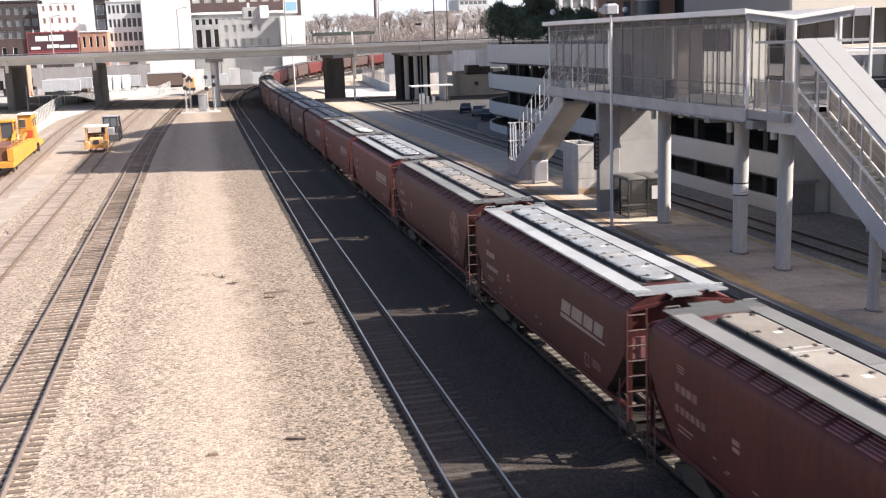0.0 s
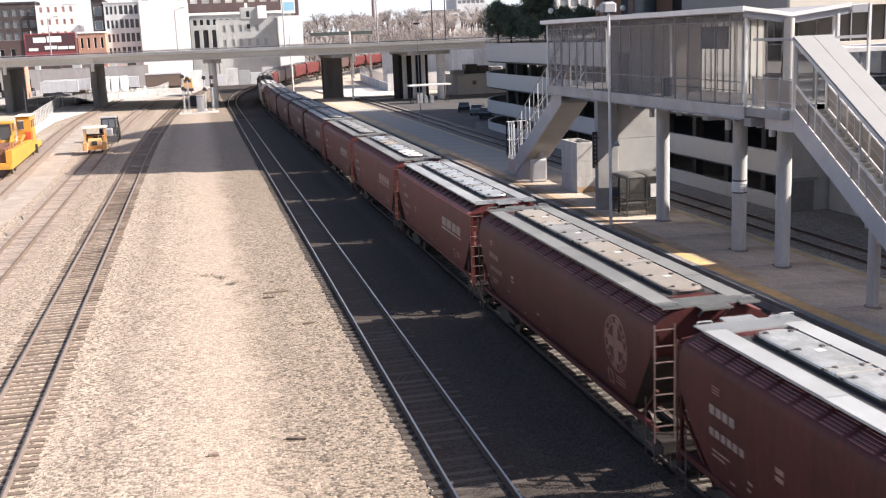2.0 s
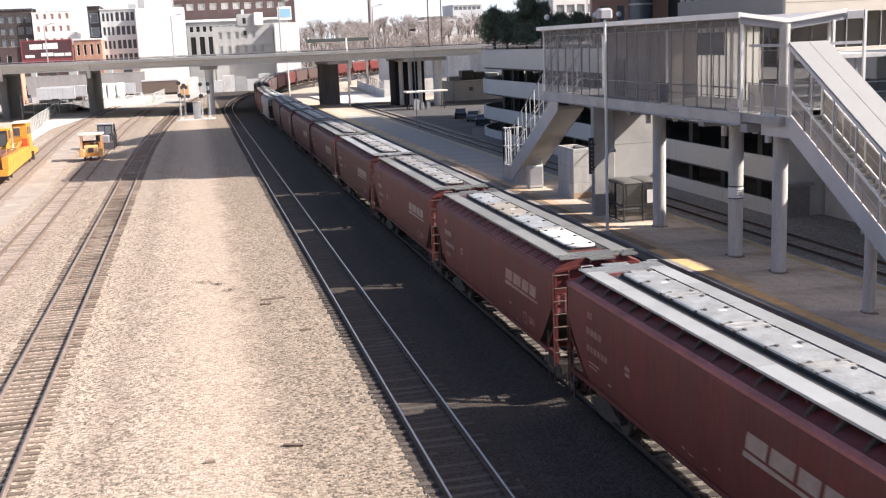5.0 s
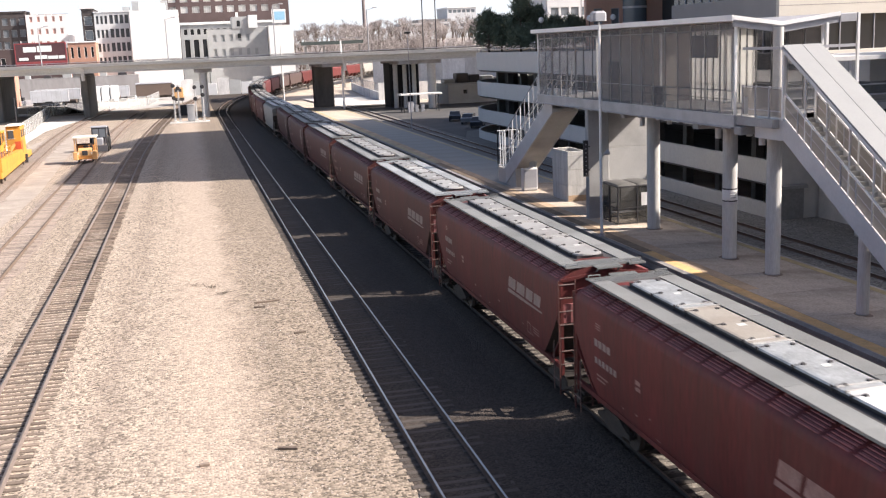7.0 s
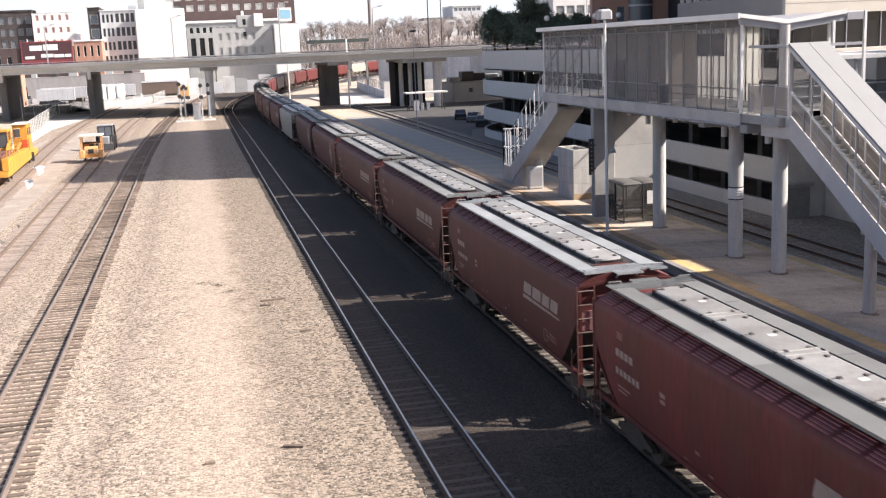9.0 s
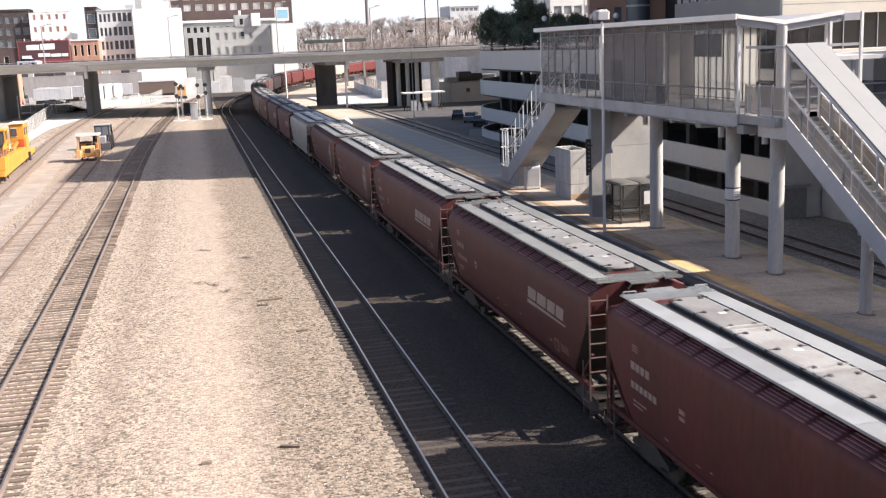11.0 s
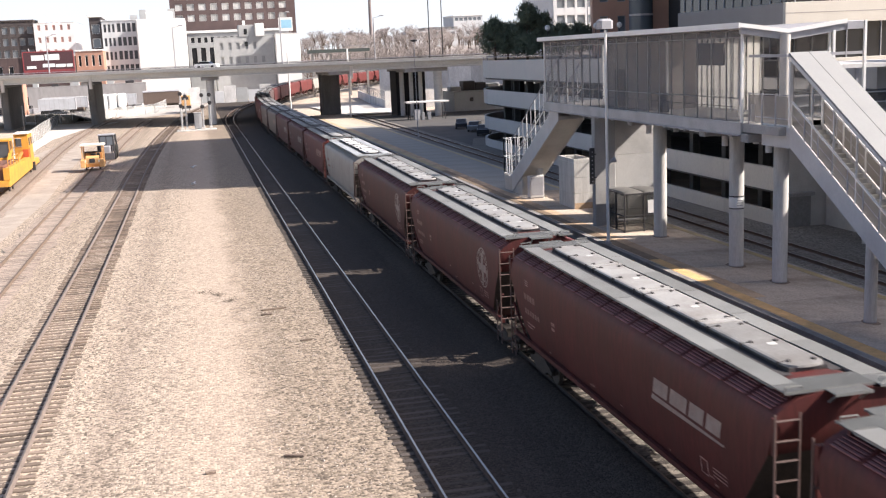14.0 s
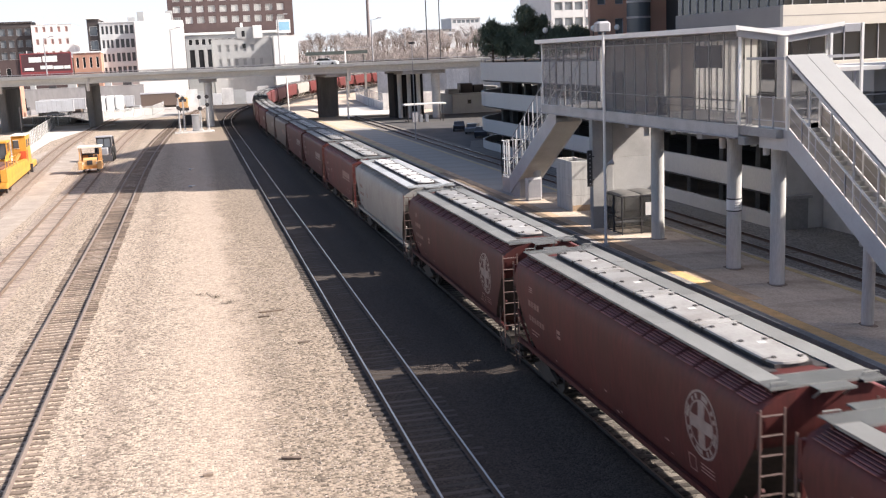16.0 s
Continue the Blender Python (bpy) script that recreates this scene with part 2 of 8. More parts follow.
# ---- mesh helpers ----
class Build:
    """Collects corners and faces of one mesh."""

    def __init__(self):
        self.v, self.f, self.m = [], [], []

    def add(self, verts, faces, slot=0, at=None):
        k = len(self.v)
        self.v += [tuple(at @ Vector(p)) for p in verts] if at else [tuple(p) for p in verts]
        self.f += [tuple(i + k for i in f) for f in faces]
        self.m += [slot] * len(faces)
        return self

    def box(self, x0, x1, y0, y1, z0, z1, slot=0, at=None):
        p = [(x, y, z) for z in (z0, z1) for y in (y0, y1) for x in (x0, x1)]
        return self.add(p, [(0, 2, 3, 1), (4, 5, 7, 6), (0, 1, 5, 4), (2, 6, 7, 3), (0, 4, 6, 2), (1, 3, 7, 5)], slot, at)

    def cbox(self, x0, x1, y0, y1, z0, z1, c=0.03, slot=0, at=None):
        """Box with chamfered upright and upper edges."""
        def ring(z, k):
            a, b = c + k, k
            return [(x0 + a, y0 + b, z), (x1 - a, y0 + b, z), (x1 - b, y0 + a, z), (x1 - b, y1 - a, z),
                    (x1 - a, y1 - b, z), (x0 + a, y1 - b, z), (x0 + b, y1 - a, z), (x0 + b, y0 + a, z)]
        p = ring(z0, 0) + ring(z1 - c, 0) + ring(z1, c)
        f = [tuple(range(7, -1, -1)), tuple(range(16, 24))]
        for k in (0, 8):
            f += [(k + i, k + (i + 1) % 8, k + 8 + (i + 1) % 8, k + 8 + i) for i in range(8)]
        return self.add(p, f, slot, at)

    def prism(self, poly, d0, d1, axis="y", slot=0, at=None):
        """A closed outline swept along an axis: (x, z) for y, (y, z) for x, (x, y) for z."""
        n = len(poly)

        def put(a, b, d):
            return {"y": (a, d, b), "x": (d, a, b), "z": (a, b, d)}[axis]
        p = [put(a, b, d0) for a, b in poly] + [put(a, b, d1) for a, b in poly]
        f = [tuple(range(n)), tuple(range(2 * n - 1, n - 1, -1))]
        f += [(i, i + n, (i + 1) % n + n, (i + 1) % n) for i in range(n)]
        return self.add(p, f, slot, at)

    def rod(self, a, b, r, n=8, slot=0, r2=None):
        """A round bar from a to b."""
        a, b = Vector(a), Vector(b)
        q = (b - a).to_track_quat("Z", "Y").to_matrix()
        r2 = r if r2 is None else r2
        p = []
        for c, rr in ((a, r), (b, r2)):
            p += [c + q @ Vector((rr * math.cos(2 * math.pi * i / n), rr * math.sin(2 * math.pi * i / n), 0)) for i in range(n)]
        f = [tuple(range(n - 1, -1, -1)), tuple(range(n, 2 * n))]
        f += [(i, (i + 1) % n, n + (i + 1) % n, n + i) for i in range(n)]
        return self.add(p, f, slot)

    def bar(self, a, b, w, h, slot=0):
        """A square bar from a to b, w wide and h high."""
        a, b = Vector(a), Vector(b)
        d = (b - a).normalized()
        side = d.cross(Vector((0, 0, 1)))
        side = (side if side.length > 1e-4 else Vector((1, 0, 0))).normalized()
        up = side.cross(d)
        p = [c + side * i * w / 2 + up * j * h / 2 for c in (a, b) for i, j in ((-1, -1), (1, -1), (1, 1), (-1, 1))]
        return self.add(p, [(3, 2, 1, 0), (4, 5, 6, 7), (0, 1, 5, 4), (1, 2, 6, 5), (2, 3, 7, 6), (3, 0, 4, 7)], slot)

    def lathe(self, prof, n=16, slot=0, at=None):
        """(radius, height) pairs turned round z."""
        p = [(r * math.cos(2 * math.pi * i / n), r * math.sin(2 * math.pi * i / n), z) for r, z in prof for i in range(n)]
        f = []
        for k in range(len(prof) - 1):
            f += [(k * n + i, k * n + (i + 1) % n, (k + 1) * n + (i + 1) % n, (k + 1) * n + i) for i in range(n)]
        f += [tuple(range(n - 1, -1, -1)), tuple(range((len(prof) - 1) * n, len(prof) * n))]
        return self.add(p, f, slot, at)

    def strip(self, path, prof, slot=0, closed=True):
        """A section (offset across, height) carried along a level path of (x, y, z)."""
        path = [Vector(p) for p in path]
        n, p = len(prof), []
        for i, c in enumerate(path):
            d = path[min(i + 1, len(path) - 1)] - path[max(i - 1, 0)]
            d.z = 0
            d.normalize()
            r = Vector((d.y, -d.x, 0))
            p += [c + r * a + Vector((0, 0, b)) for a, b in prof]
        k = n if closed else n - 1
        f = [(i * n + j, i * n + (j + 1) % n, (i + 1) * n + (j + 1) % n, (i + 1) * n + j) for i in range(len(path) - 1) for j in range(k)]
        if closed:
            f += [tuple(range(n - 1, -1, -1)), tuple(range((len(path) - 1) * n, len(path) * n))]
        return self.add(p, f, slot)

    def mesh(self, name, mats, smooth=False, weld=False):
        me = bpy.data.meshes.new(name)
        me.from_pydata(self.v, [], self.f)
        for m in (mats if isinstance(mats, (list, tuple)) else [mats]):
            me.materials.append(m)
        if any(self.m):
            me.polygons.foreach_set("material_index", self.m)
        if smooth:
            me.polygons.foreach_set("use_smooth", [True] * len(self.f))
        me.update()
        bm = bmesh.new()
        bm.from_mesh(me)
        if weld:
            bmesh.ops.remove_doubles(bm, verts=bm.verts, dist=1e-4)
        bmesh.ops.recalc_face_normals(bm, faces=bm.faces)
        bm.to_mesh(me)
        bm.free()
        if smooth:
            me.set_sharp_from_angle(angle=radians(35))
        return me


def thing(name, at=None, label="", category="", group="", kind=""):
    """An empty at the base of a thing that carries its parts."""
    ob = new(name)
    if at is not None:
        ob.matrix_basis = at
    return tagged(ob, label, category, group, kind)


def part(name, b, mats, parent, label="", smooth=False, at=None):
    """One mesh under a thing or a part."""
    ob = new(name, b if isinstance(b, bpy.types.Mesh) else b.mesh(name, mats, smooth))
    ob.parent = parent
    if at is not None:
        ob.matrix_basis = at
    return tagged(ob, label)


def solid(name, b, mats, label="", category="", group="", kind="", smooth=False, at=None):
    """A thing made of one mesh."""
    ob = new(name, b.mesh(name, mats, smooth))
    if at is not None:
        ob.matrix_basis = at
    return tagged(ob, label, category, group, kind)


# ---- ground and tracks ----
GROUND_Z = -0.42


def grain_line():
    """The train's line as stations each metre: straight, a slow bend, a sharper bend, on a light climb."""
    x, y, a, out = 0.0, -200.0, 0.0, []
    for s in range(-200, 900):
        out.append((x, y, a))
        a += 0 if s < 165 else 1 / 1100 if s < 220 else 1 / 370 if a < 0.75 else 0
        x, y = x + math.sin(a), y + math.cos(a)
    return out


GRAIN_LINE = grain_line()


def grain_track(s, x0):
    k = int(math.floor(s)) + 200
    f = s - math.floor(s)
    (xa, ya, aa), (xb, yb, ab) = GRAIN_LINE[k], GRAIN_LINE[k + 1]
    return Vector((x0 + xa + (xb - xa) * f, ya + (yb - ya) * f, 0.008 * max(0, s - 190))), aa + (ab - aa) * f


def curve_track(s, x0, bend=225.0, radius=400.0, climb=0.014, sign=1):
    """Centre of a track at s metres: straight, then a bend to one side on a light climb. Returns place and heading."""
    if s <= bend:
        return Vector((x0, s, 0)), 0.0
    a = (s - bend) / radius
    return Vector((x0 + sign * radius * (1 - math.cos(a)), bend + radius * math.sin(a), climb * max(0, s - bend))), sign * a


def ground():
    b = Build()
    b.add([(-2500, -600, GROUND_Z), (2500, -600, GROUND_Z), (2500, 3500, GROUND_Z), (-2500, 3500, GROUND_Z)], [(0, 1, 2, 3)])
    solid("ground", b, DIRT, "bare dusty ground of the rail yard and city", "ground", kind="structure")
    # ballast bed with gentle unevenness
    # past x = 5, where the train's shadow begins, the stone is darkened
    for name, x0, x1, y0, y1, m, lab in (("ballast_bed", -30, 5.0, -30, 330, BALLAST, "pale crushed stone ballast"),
                                         ("dark_ballast_bed", 5.0, 22.0, -30, 330, BALLAST_SHADED, "crushed stone ballast darkened for the train's shade")):
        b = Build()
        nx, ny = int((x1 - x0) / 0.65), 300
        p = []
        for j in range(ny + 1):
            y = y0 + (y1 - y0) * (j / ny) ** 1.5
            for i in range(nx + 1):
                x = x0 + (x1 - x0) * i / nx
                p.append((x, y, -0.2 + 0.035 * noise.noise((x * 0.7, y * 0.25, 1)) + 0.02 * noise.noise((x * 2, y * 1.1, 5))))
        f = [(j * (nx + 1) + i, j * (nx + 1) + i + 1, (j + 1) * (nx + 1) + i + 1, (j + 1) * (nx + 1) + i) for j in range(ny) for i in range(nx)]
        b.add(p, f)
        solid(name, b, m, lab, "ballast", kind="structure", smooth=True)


def train_bed():
    """Stone heaped round the two right tracks: pale under the train, darkened for its shade on the shoulder and between
    the ties.
    """
    def bed(name, x_of, ys, rows, m, label, rough):
        b, p = Build(), []
        for y in ys:
            for q, (dx, z) in enumerate(rows):
                edge = 0.16 if q in (0, len(rows) - 1) else 0.04
                p.append((x_of(y) + dx + edge * noise.noise((y * 1.3, q * 3, 4)), y, z + rough * noise.noise((y * 3.1, q * 2.3, 1)) + rough * 0.6 * noise.noise((y * 7.7, q * 5.1, 6))))
        k = len(rows)
        b.add(p, [(k * i + j, k * i + j + 1, k * i + k + j + 1, k * i + k + j) for i in range(len(ys) - 1) for j in range(k - 1)])
        solid(name, b, m, label, "ballast", kind="structure")
    near = [5 + i * 0.3 for i in range(260)] + [83 + i * 0.9 for i in range(96)]
    bed("train_track_bed", lambda y: TRAIN_X, near, ((-0.68, -0.23), (-0.6, -0.185), (-0.3, -0.172), (0.0, -0.178), (0.35, -0.172), (0.62, -0.18), (0.9, -0.19), (1.3, -0.22)), TRAIN_BED, "pale crushed stone under the train's track", 0.03)
    bed("train_track_shoulder", lambda y: TRAIN_X, near, ((-2.3, -0.22), (-1.9, -0.17), (-1.5, -0.1), (-1.15, -0.06), (-0.95, -0.055), (-0.83, -0.09)), BALLAST_SHADED, "stone over the tie ends, darkened for the train's shade", 0.02)
    bed("right_track_fines", lambda y: 6.25, near, ((-0.72, -0.19), (-0.6, -0.171), (0.0, -0.17), (0.6, -0.171), (0.72, -0.19)), BALLAST_SHADED, "fines packed between the ties, darkened for the train's shade", 0.004)
    bed("right_track_shoulder", lambda y: 6.25, near, ((0.8, -0.19), (0.9, -0.168), (1.2, -0.165), (1.5, -0.19), (1.8, -0.22)), BALLAST_SHADED, "stone beside the tie ends, darkened for the train's shade", 0.01)


RAIL = [(-0.07, -0.17), (0.07, -0.17), (0.07, -0.155), (0.015, -0.135), (0.013, -0.045), (0.036, -0.035), (0.036, -0.004), (0.03, 0), (-0.03, 0), (-0.036, -0.004), (-0.036, -0.035), (-0.013, -0.045), (-0.015, -0.135), (-0.07, -0.155)]


def rail_parts(track, paths, dusty=False, head=None, side=None):
    for path in paths:
        b = Build()
        b.strip(path, RAIL)
        n = len(RAIL)
        # the running head is worn bright
        for k in range(len(path) - 1):
            b.m[k * n + 7] = 1
        part("rail", b, [DUSTY_RAIL, DUSTY_RAIL] if dusty else [side or RAIL_SIDE, head or RAIL_TOP], track)


def tie_mesh(w=2.6):
    b = Build()
    b.cbox(-w / 2, w / 2, -0.115, 0.115, -0.35, -0.165, 0.012)
    for s in (-1, 1):
        b.box(s * 0.7525 - 0.17, s * 0.7525 + 0.17, -0.09, 0.09, -0.166, -0.155)
    return b


def railway_track(name, centre, s0, s1, label, near=300, pitch=0.5, rails=True, dusty=False):
    """Track along centre(s) -> (place, heading): two rails on ties, the nearest ties single pieces."""
    track = thing(name, None, label, "railway track", kind="structure")
    if rails:
        steps = [s0 + i * (s1 - s0) / 120 for i in range(121)]
        paths = []
        for side in (-0.7525, 0.7525):
            path = []
            for s in steps:
                c, h = centre(s)
                path.append(c + Vector((math.cos(h), -math.sin(h), 0)) * side)
            paths.append(path)
        # the train track's rails are darkened to sink into its shade
        rail_parts(track, paths, dusty, DULL_HEAD if "left" in name or "train" in name else None, SUNLIT_RUST if "left" in name else GRIME_SHADE if "train" in name else None)
    # ties of the two right tracks take the wood darkened for shade
    wood = DUSTY_TIE if dusty else SHADED_TIE if "right" in name or "train" in name else TIE_WOOD
    if dusty:
        # a bed of brown dirt and fines with a wandering edge
        b, p = Build(), []
        n = int((s1 - s0) / 0.8)
        for i in range(n + 1):
            c, h = centre(s0 + i * (s1 - s0) / n)
            across = Vector((math.cos(h), -math.sin(h), 0))
            for q in (-1, 1):
                p.append(c + across * q * (1.5 + 0.45 * noise.noise((i * 0.35, q * 7.0, 2.0))) + Vector((0, 0, -0.185)))
        b.add(p, [(2 * i, 2 * i + 1, 2 * i + 3, 2 * i + 2) for i in range(n)])
        part("track_bed", b, BED_FINES, track, "brown dirt and fines between the ties")
    me = tie_mesh().mesh("tie", wood)
    rest = Build()
    rng = random.Random(name)
    k, s = 0, s0
    while s < s1:
        c, h = centre(s)
        m = Matrix.Translation(c + Vector((rng.uniform(-0.05, 0.05), 0, rng.uniform(-0.012, 0.008)))) @ Matrix.Rotation(-h + rng.uniform(-0.015, 0.015), 4, "Z")
        if 13 < s and k < near:
            part("tie", me, None, track, at=m)
            k += 1
        elif s > 13:
            rest.box(-1.3, 1.3, -0.115, 0.115, -0.3, -0.165, at=m)
        s += pitch
    if rest.v:
        tagged(part("far_ties", rest, wood, track), kind="stuff")
    return track


def left_track(s):
    """The track left of the gravel strip: straight, then a slow bend under the road bridge."""
    x = -6.66 + 0.00025 * max(0, s - 110) ** 2
    return Vector((x, s, 0)), math.atan(0.0005 * max(0, s - 110))


def siding_track(s):
    x = -11.4 - 0.0009 * max(0, s - 110) ** 1.4 + 0.00035 * max(0, s - 150) ** 2
    return Vector((x, s, 0.05)), 0.0


def machine_track(s):
    x = -17.6 - 0.032 * (s - 100) + 0.00042 * max(0, s - 150) ** 2
    return Vector((x, s, 0.05)), math.atan(-0.032 + 0.00084 * max(0, s - 150))


# ---- grain train ----
RED_PAINT = mat("oxide_red_paint", (0.108, 0.0205, 0.0195), 0.6, spec=0.3, stretch=(1, 1, 0.18), vary=0.38, scale=0.9, fine=11, bump=0.08, dirt=(0.082, 0.031, 0.027), dirt_amount=0.75, dirt_scale=1.5, random_value=0.12)
# lighter copies of the car paints: daylight on the shoulder ridges put into colour
LIT_BROWN = mat("lit_brown_paint", (0.22, 0.092, 0.096), 0.7, vary=0.25, scale=0.9, fine=9, bump=0.08, dirt=(0.08, 0.045, 0.04), dirt_amount=0.6, dirt_scale=1.2)
LIT_RED = mat("lit_red_paint", (0.27, 0.098, 0.096), 0.7, vary=0.25, scale=0.9, fine=9, bump=0.08, dirt=(0.12, 0.05, 0.047), dirt_amount=0.6, dirt_scale=1.2)
BROWN_PAINT = mat("brown_oxide_paint", (0.073, 0.0158, 0.0147), 0.6, spec=0.3, stretch=(1, 1, 0.18), vary=0.4, scale=0.9, fine=11, bump=0.08, dirt=(0.062, 0.0205, 0.0178), dirt_amount=0.85, dirt_scale=1.5, random_value=0.12)
TAUPE_PAINT = mat("dusty_taupe_paint", (0.085, 0.052, 0.046), 0.5, spec=0.5, stretch=(1, 1, 0.22), vary=0.26, scale=0.7, fine=9, bump=0.08, dirt=(0.06, 0.04, 0.034), dirt_amount=0.6, dirt_scale=0.8, random_value=0.1)
GREY_PAINT = mat("pale_grey_paint", (0.31, 0.295, 0.27), 0.55, vary=0.15, scale=0.7, fine=9, bump=0.08, dirt=(0.22, 0.2, 0.18), dirt_amount=0.6, dirt_scale=0.8)
WALK_METAL = mat("galvanised_walkway", (0.19, 0.194, 0.188), 0.6, metal=0.1, vary=0.2, scale=0.8, fine=45, bump=0.3, dirt=(0.165, 0.158, 0.15), dirt_amount=0.5, random_value=0.16)
WALK_BRIGHT = mat("new_galvanised_walkway", (0.4, 0.415, 0.42), 0.5, metal=0.15, vary=0.16, scale=0.8, fine=45, bump=0.3, dirt=(0.28, 0.285, 0.285), dirt_amount=0.5, random_value=0.1)
WALK_MID = mat("dull_galvanised_walkway", (0.295, 0.308, 0.312), 0.55, metal=0.1, vary=0.18, scale=0.8, fine=45, bump=0.3, dirt=(0.21, 0.215, 0.215), dirt_amount=0.5, random_value=0.12)
LATCH_STEEL = mat("latch_steel", (0.05, 0.045, 0.045), 0.6, vary=0.3, scale=6, fine=30)
TAG_WHITE = mat("white_tag", (0.6, 0.6, 0.58), 0.5, vary=0.1, bump=0)
HATCH_METAL = mat("hatch_cover", (0.3, 0.295, 0.285), 0.5, metal=0.1, vary=0.2, scale=1.2, fine=14, bump=0.1, dirt=(0.16, 0.14, 0.125), dirt_amount=0.6, dirt_scale=0.9, random_value=0.24)
LETTER_WHITE = mat("stencil_white", (0.26, 0.215, 0.2), 0.6, vary=0.25, scale=4, fine=30, bump=0.0, dirt=(0.26, 0.15, 0.13), dirt_amount=0.5, dirt_scale=3)
WHEEL_STEEL = mat("wheel_steel", (0.09, 0.075, 0.065), 0.6, metal=0.5, vary=0.3, scale=3, fine=20)
# grime made near-black for the shade in the gaps between cars
END_GRIME_SHADED = mat("shaded_end_grime", (0.026, 0.021, 0.018), 0.85, vary=0.4, scale=3, fine=20)
# grime of underparts; also darkens end slopes and train rails for shade
GRIME_SHADE = mat("grime_shade", (0.06, 0.048, 0.04), 0.8, vary=0.35, scale=3, fine=20)
LETTER_DIM = mat("stencil_dim", (0.3, 0.19, 0.17), 0.6, vary=0.3, scale=4, fine=30, bump=0.0, dirt=(0.17, 0.06, 0.05), dirt_amount=0.7, dirt_scale=3)
RING_DIM = mat("faded_ring", (0.22, 0.13, 0.115), 0.6, vary=0.3, scale=4, fine=30, bump=0.0, dirt=(0.15, 0.06, 0.055), dirt_amount=0.7, dirt_scale=2)
LADDER_PALE = mat("worn_ladder_grey", (0.115, 0.075, 0.067), 0.6, vary=0.3, scale=5, fine=30, bump=0.05, dirt=(0.16, 0.1, 0.09), dirt_amount=0.7, dirt_scale=3)
HATCH_TAN = mat("dusty_tan_hatch", (0.27, 0.245, 0.212), 0.6, vary=0.2, scale=1.2, fine=14, bump=0.1, dirt=(0.22, 0.18, 0.145), dirt_amount=0.6, dirt_scale=0.9, random_value=0.12)
HATCH_SHINY = mat("dented_bright_hatch", (0.4, 0.415, 0.42), 0.4, metal=0.35, vary=0.35, scale=2.2, fine=12, bump=0.5, dirt=(0.2, 0.2, 0.2), dirt_amount=0.5, dirt_scale=1.6)
HATCH_WHITE = mat("new_white_hatch", (0.6, 0.6, 0.585), 0.5, vary=0.1, scale=1.2, fine=14, bump=0.08, dirt=(0.42, 0.4, 0.38), dirt_amount=0.4, dirt_scale=0.9)
LADDER_PAINT = mat("ladder_paint", (0.1, 0.036, 0.031), 0.5, vary=0.4, scale=5, fine=30, bump=0.05, dirt=(0.15, 0.075, 0.066), dirt_amount=0.7, dirt_scale=3)


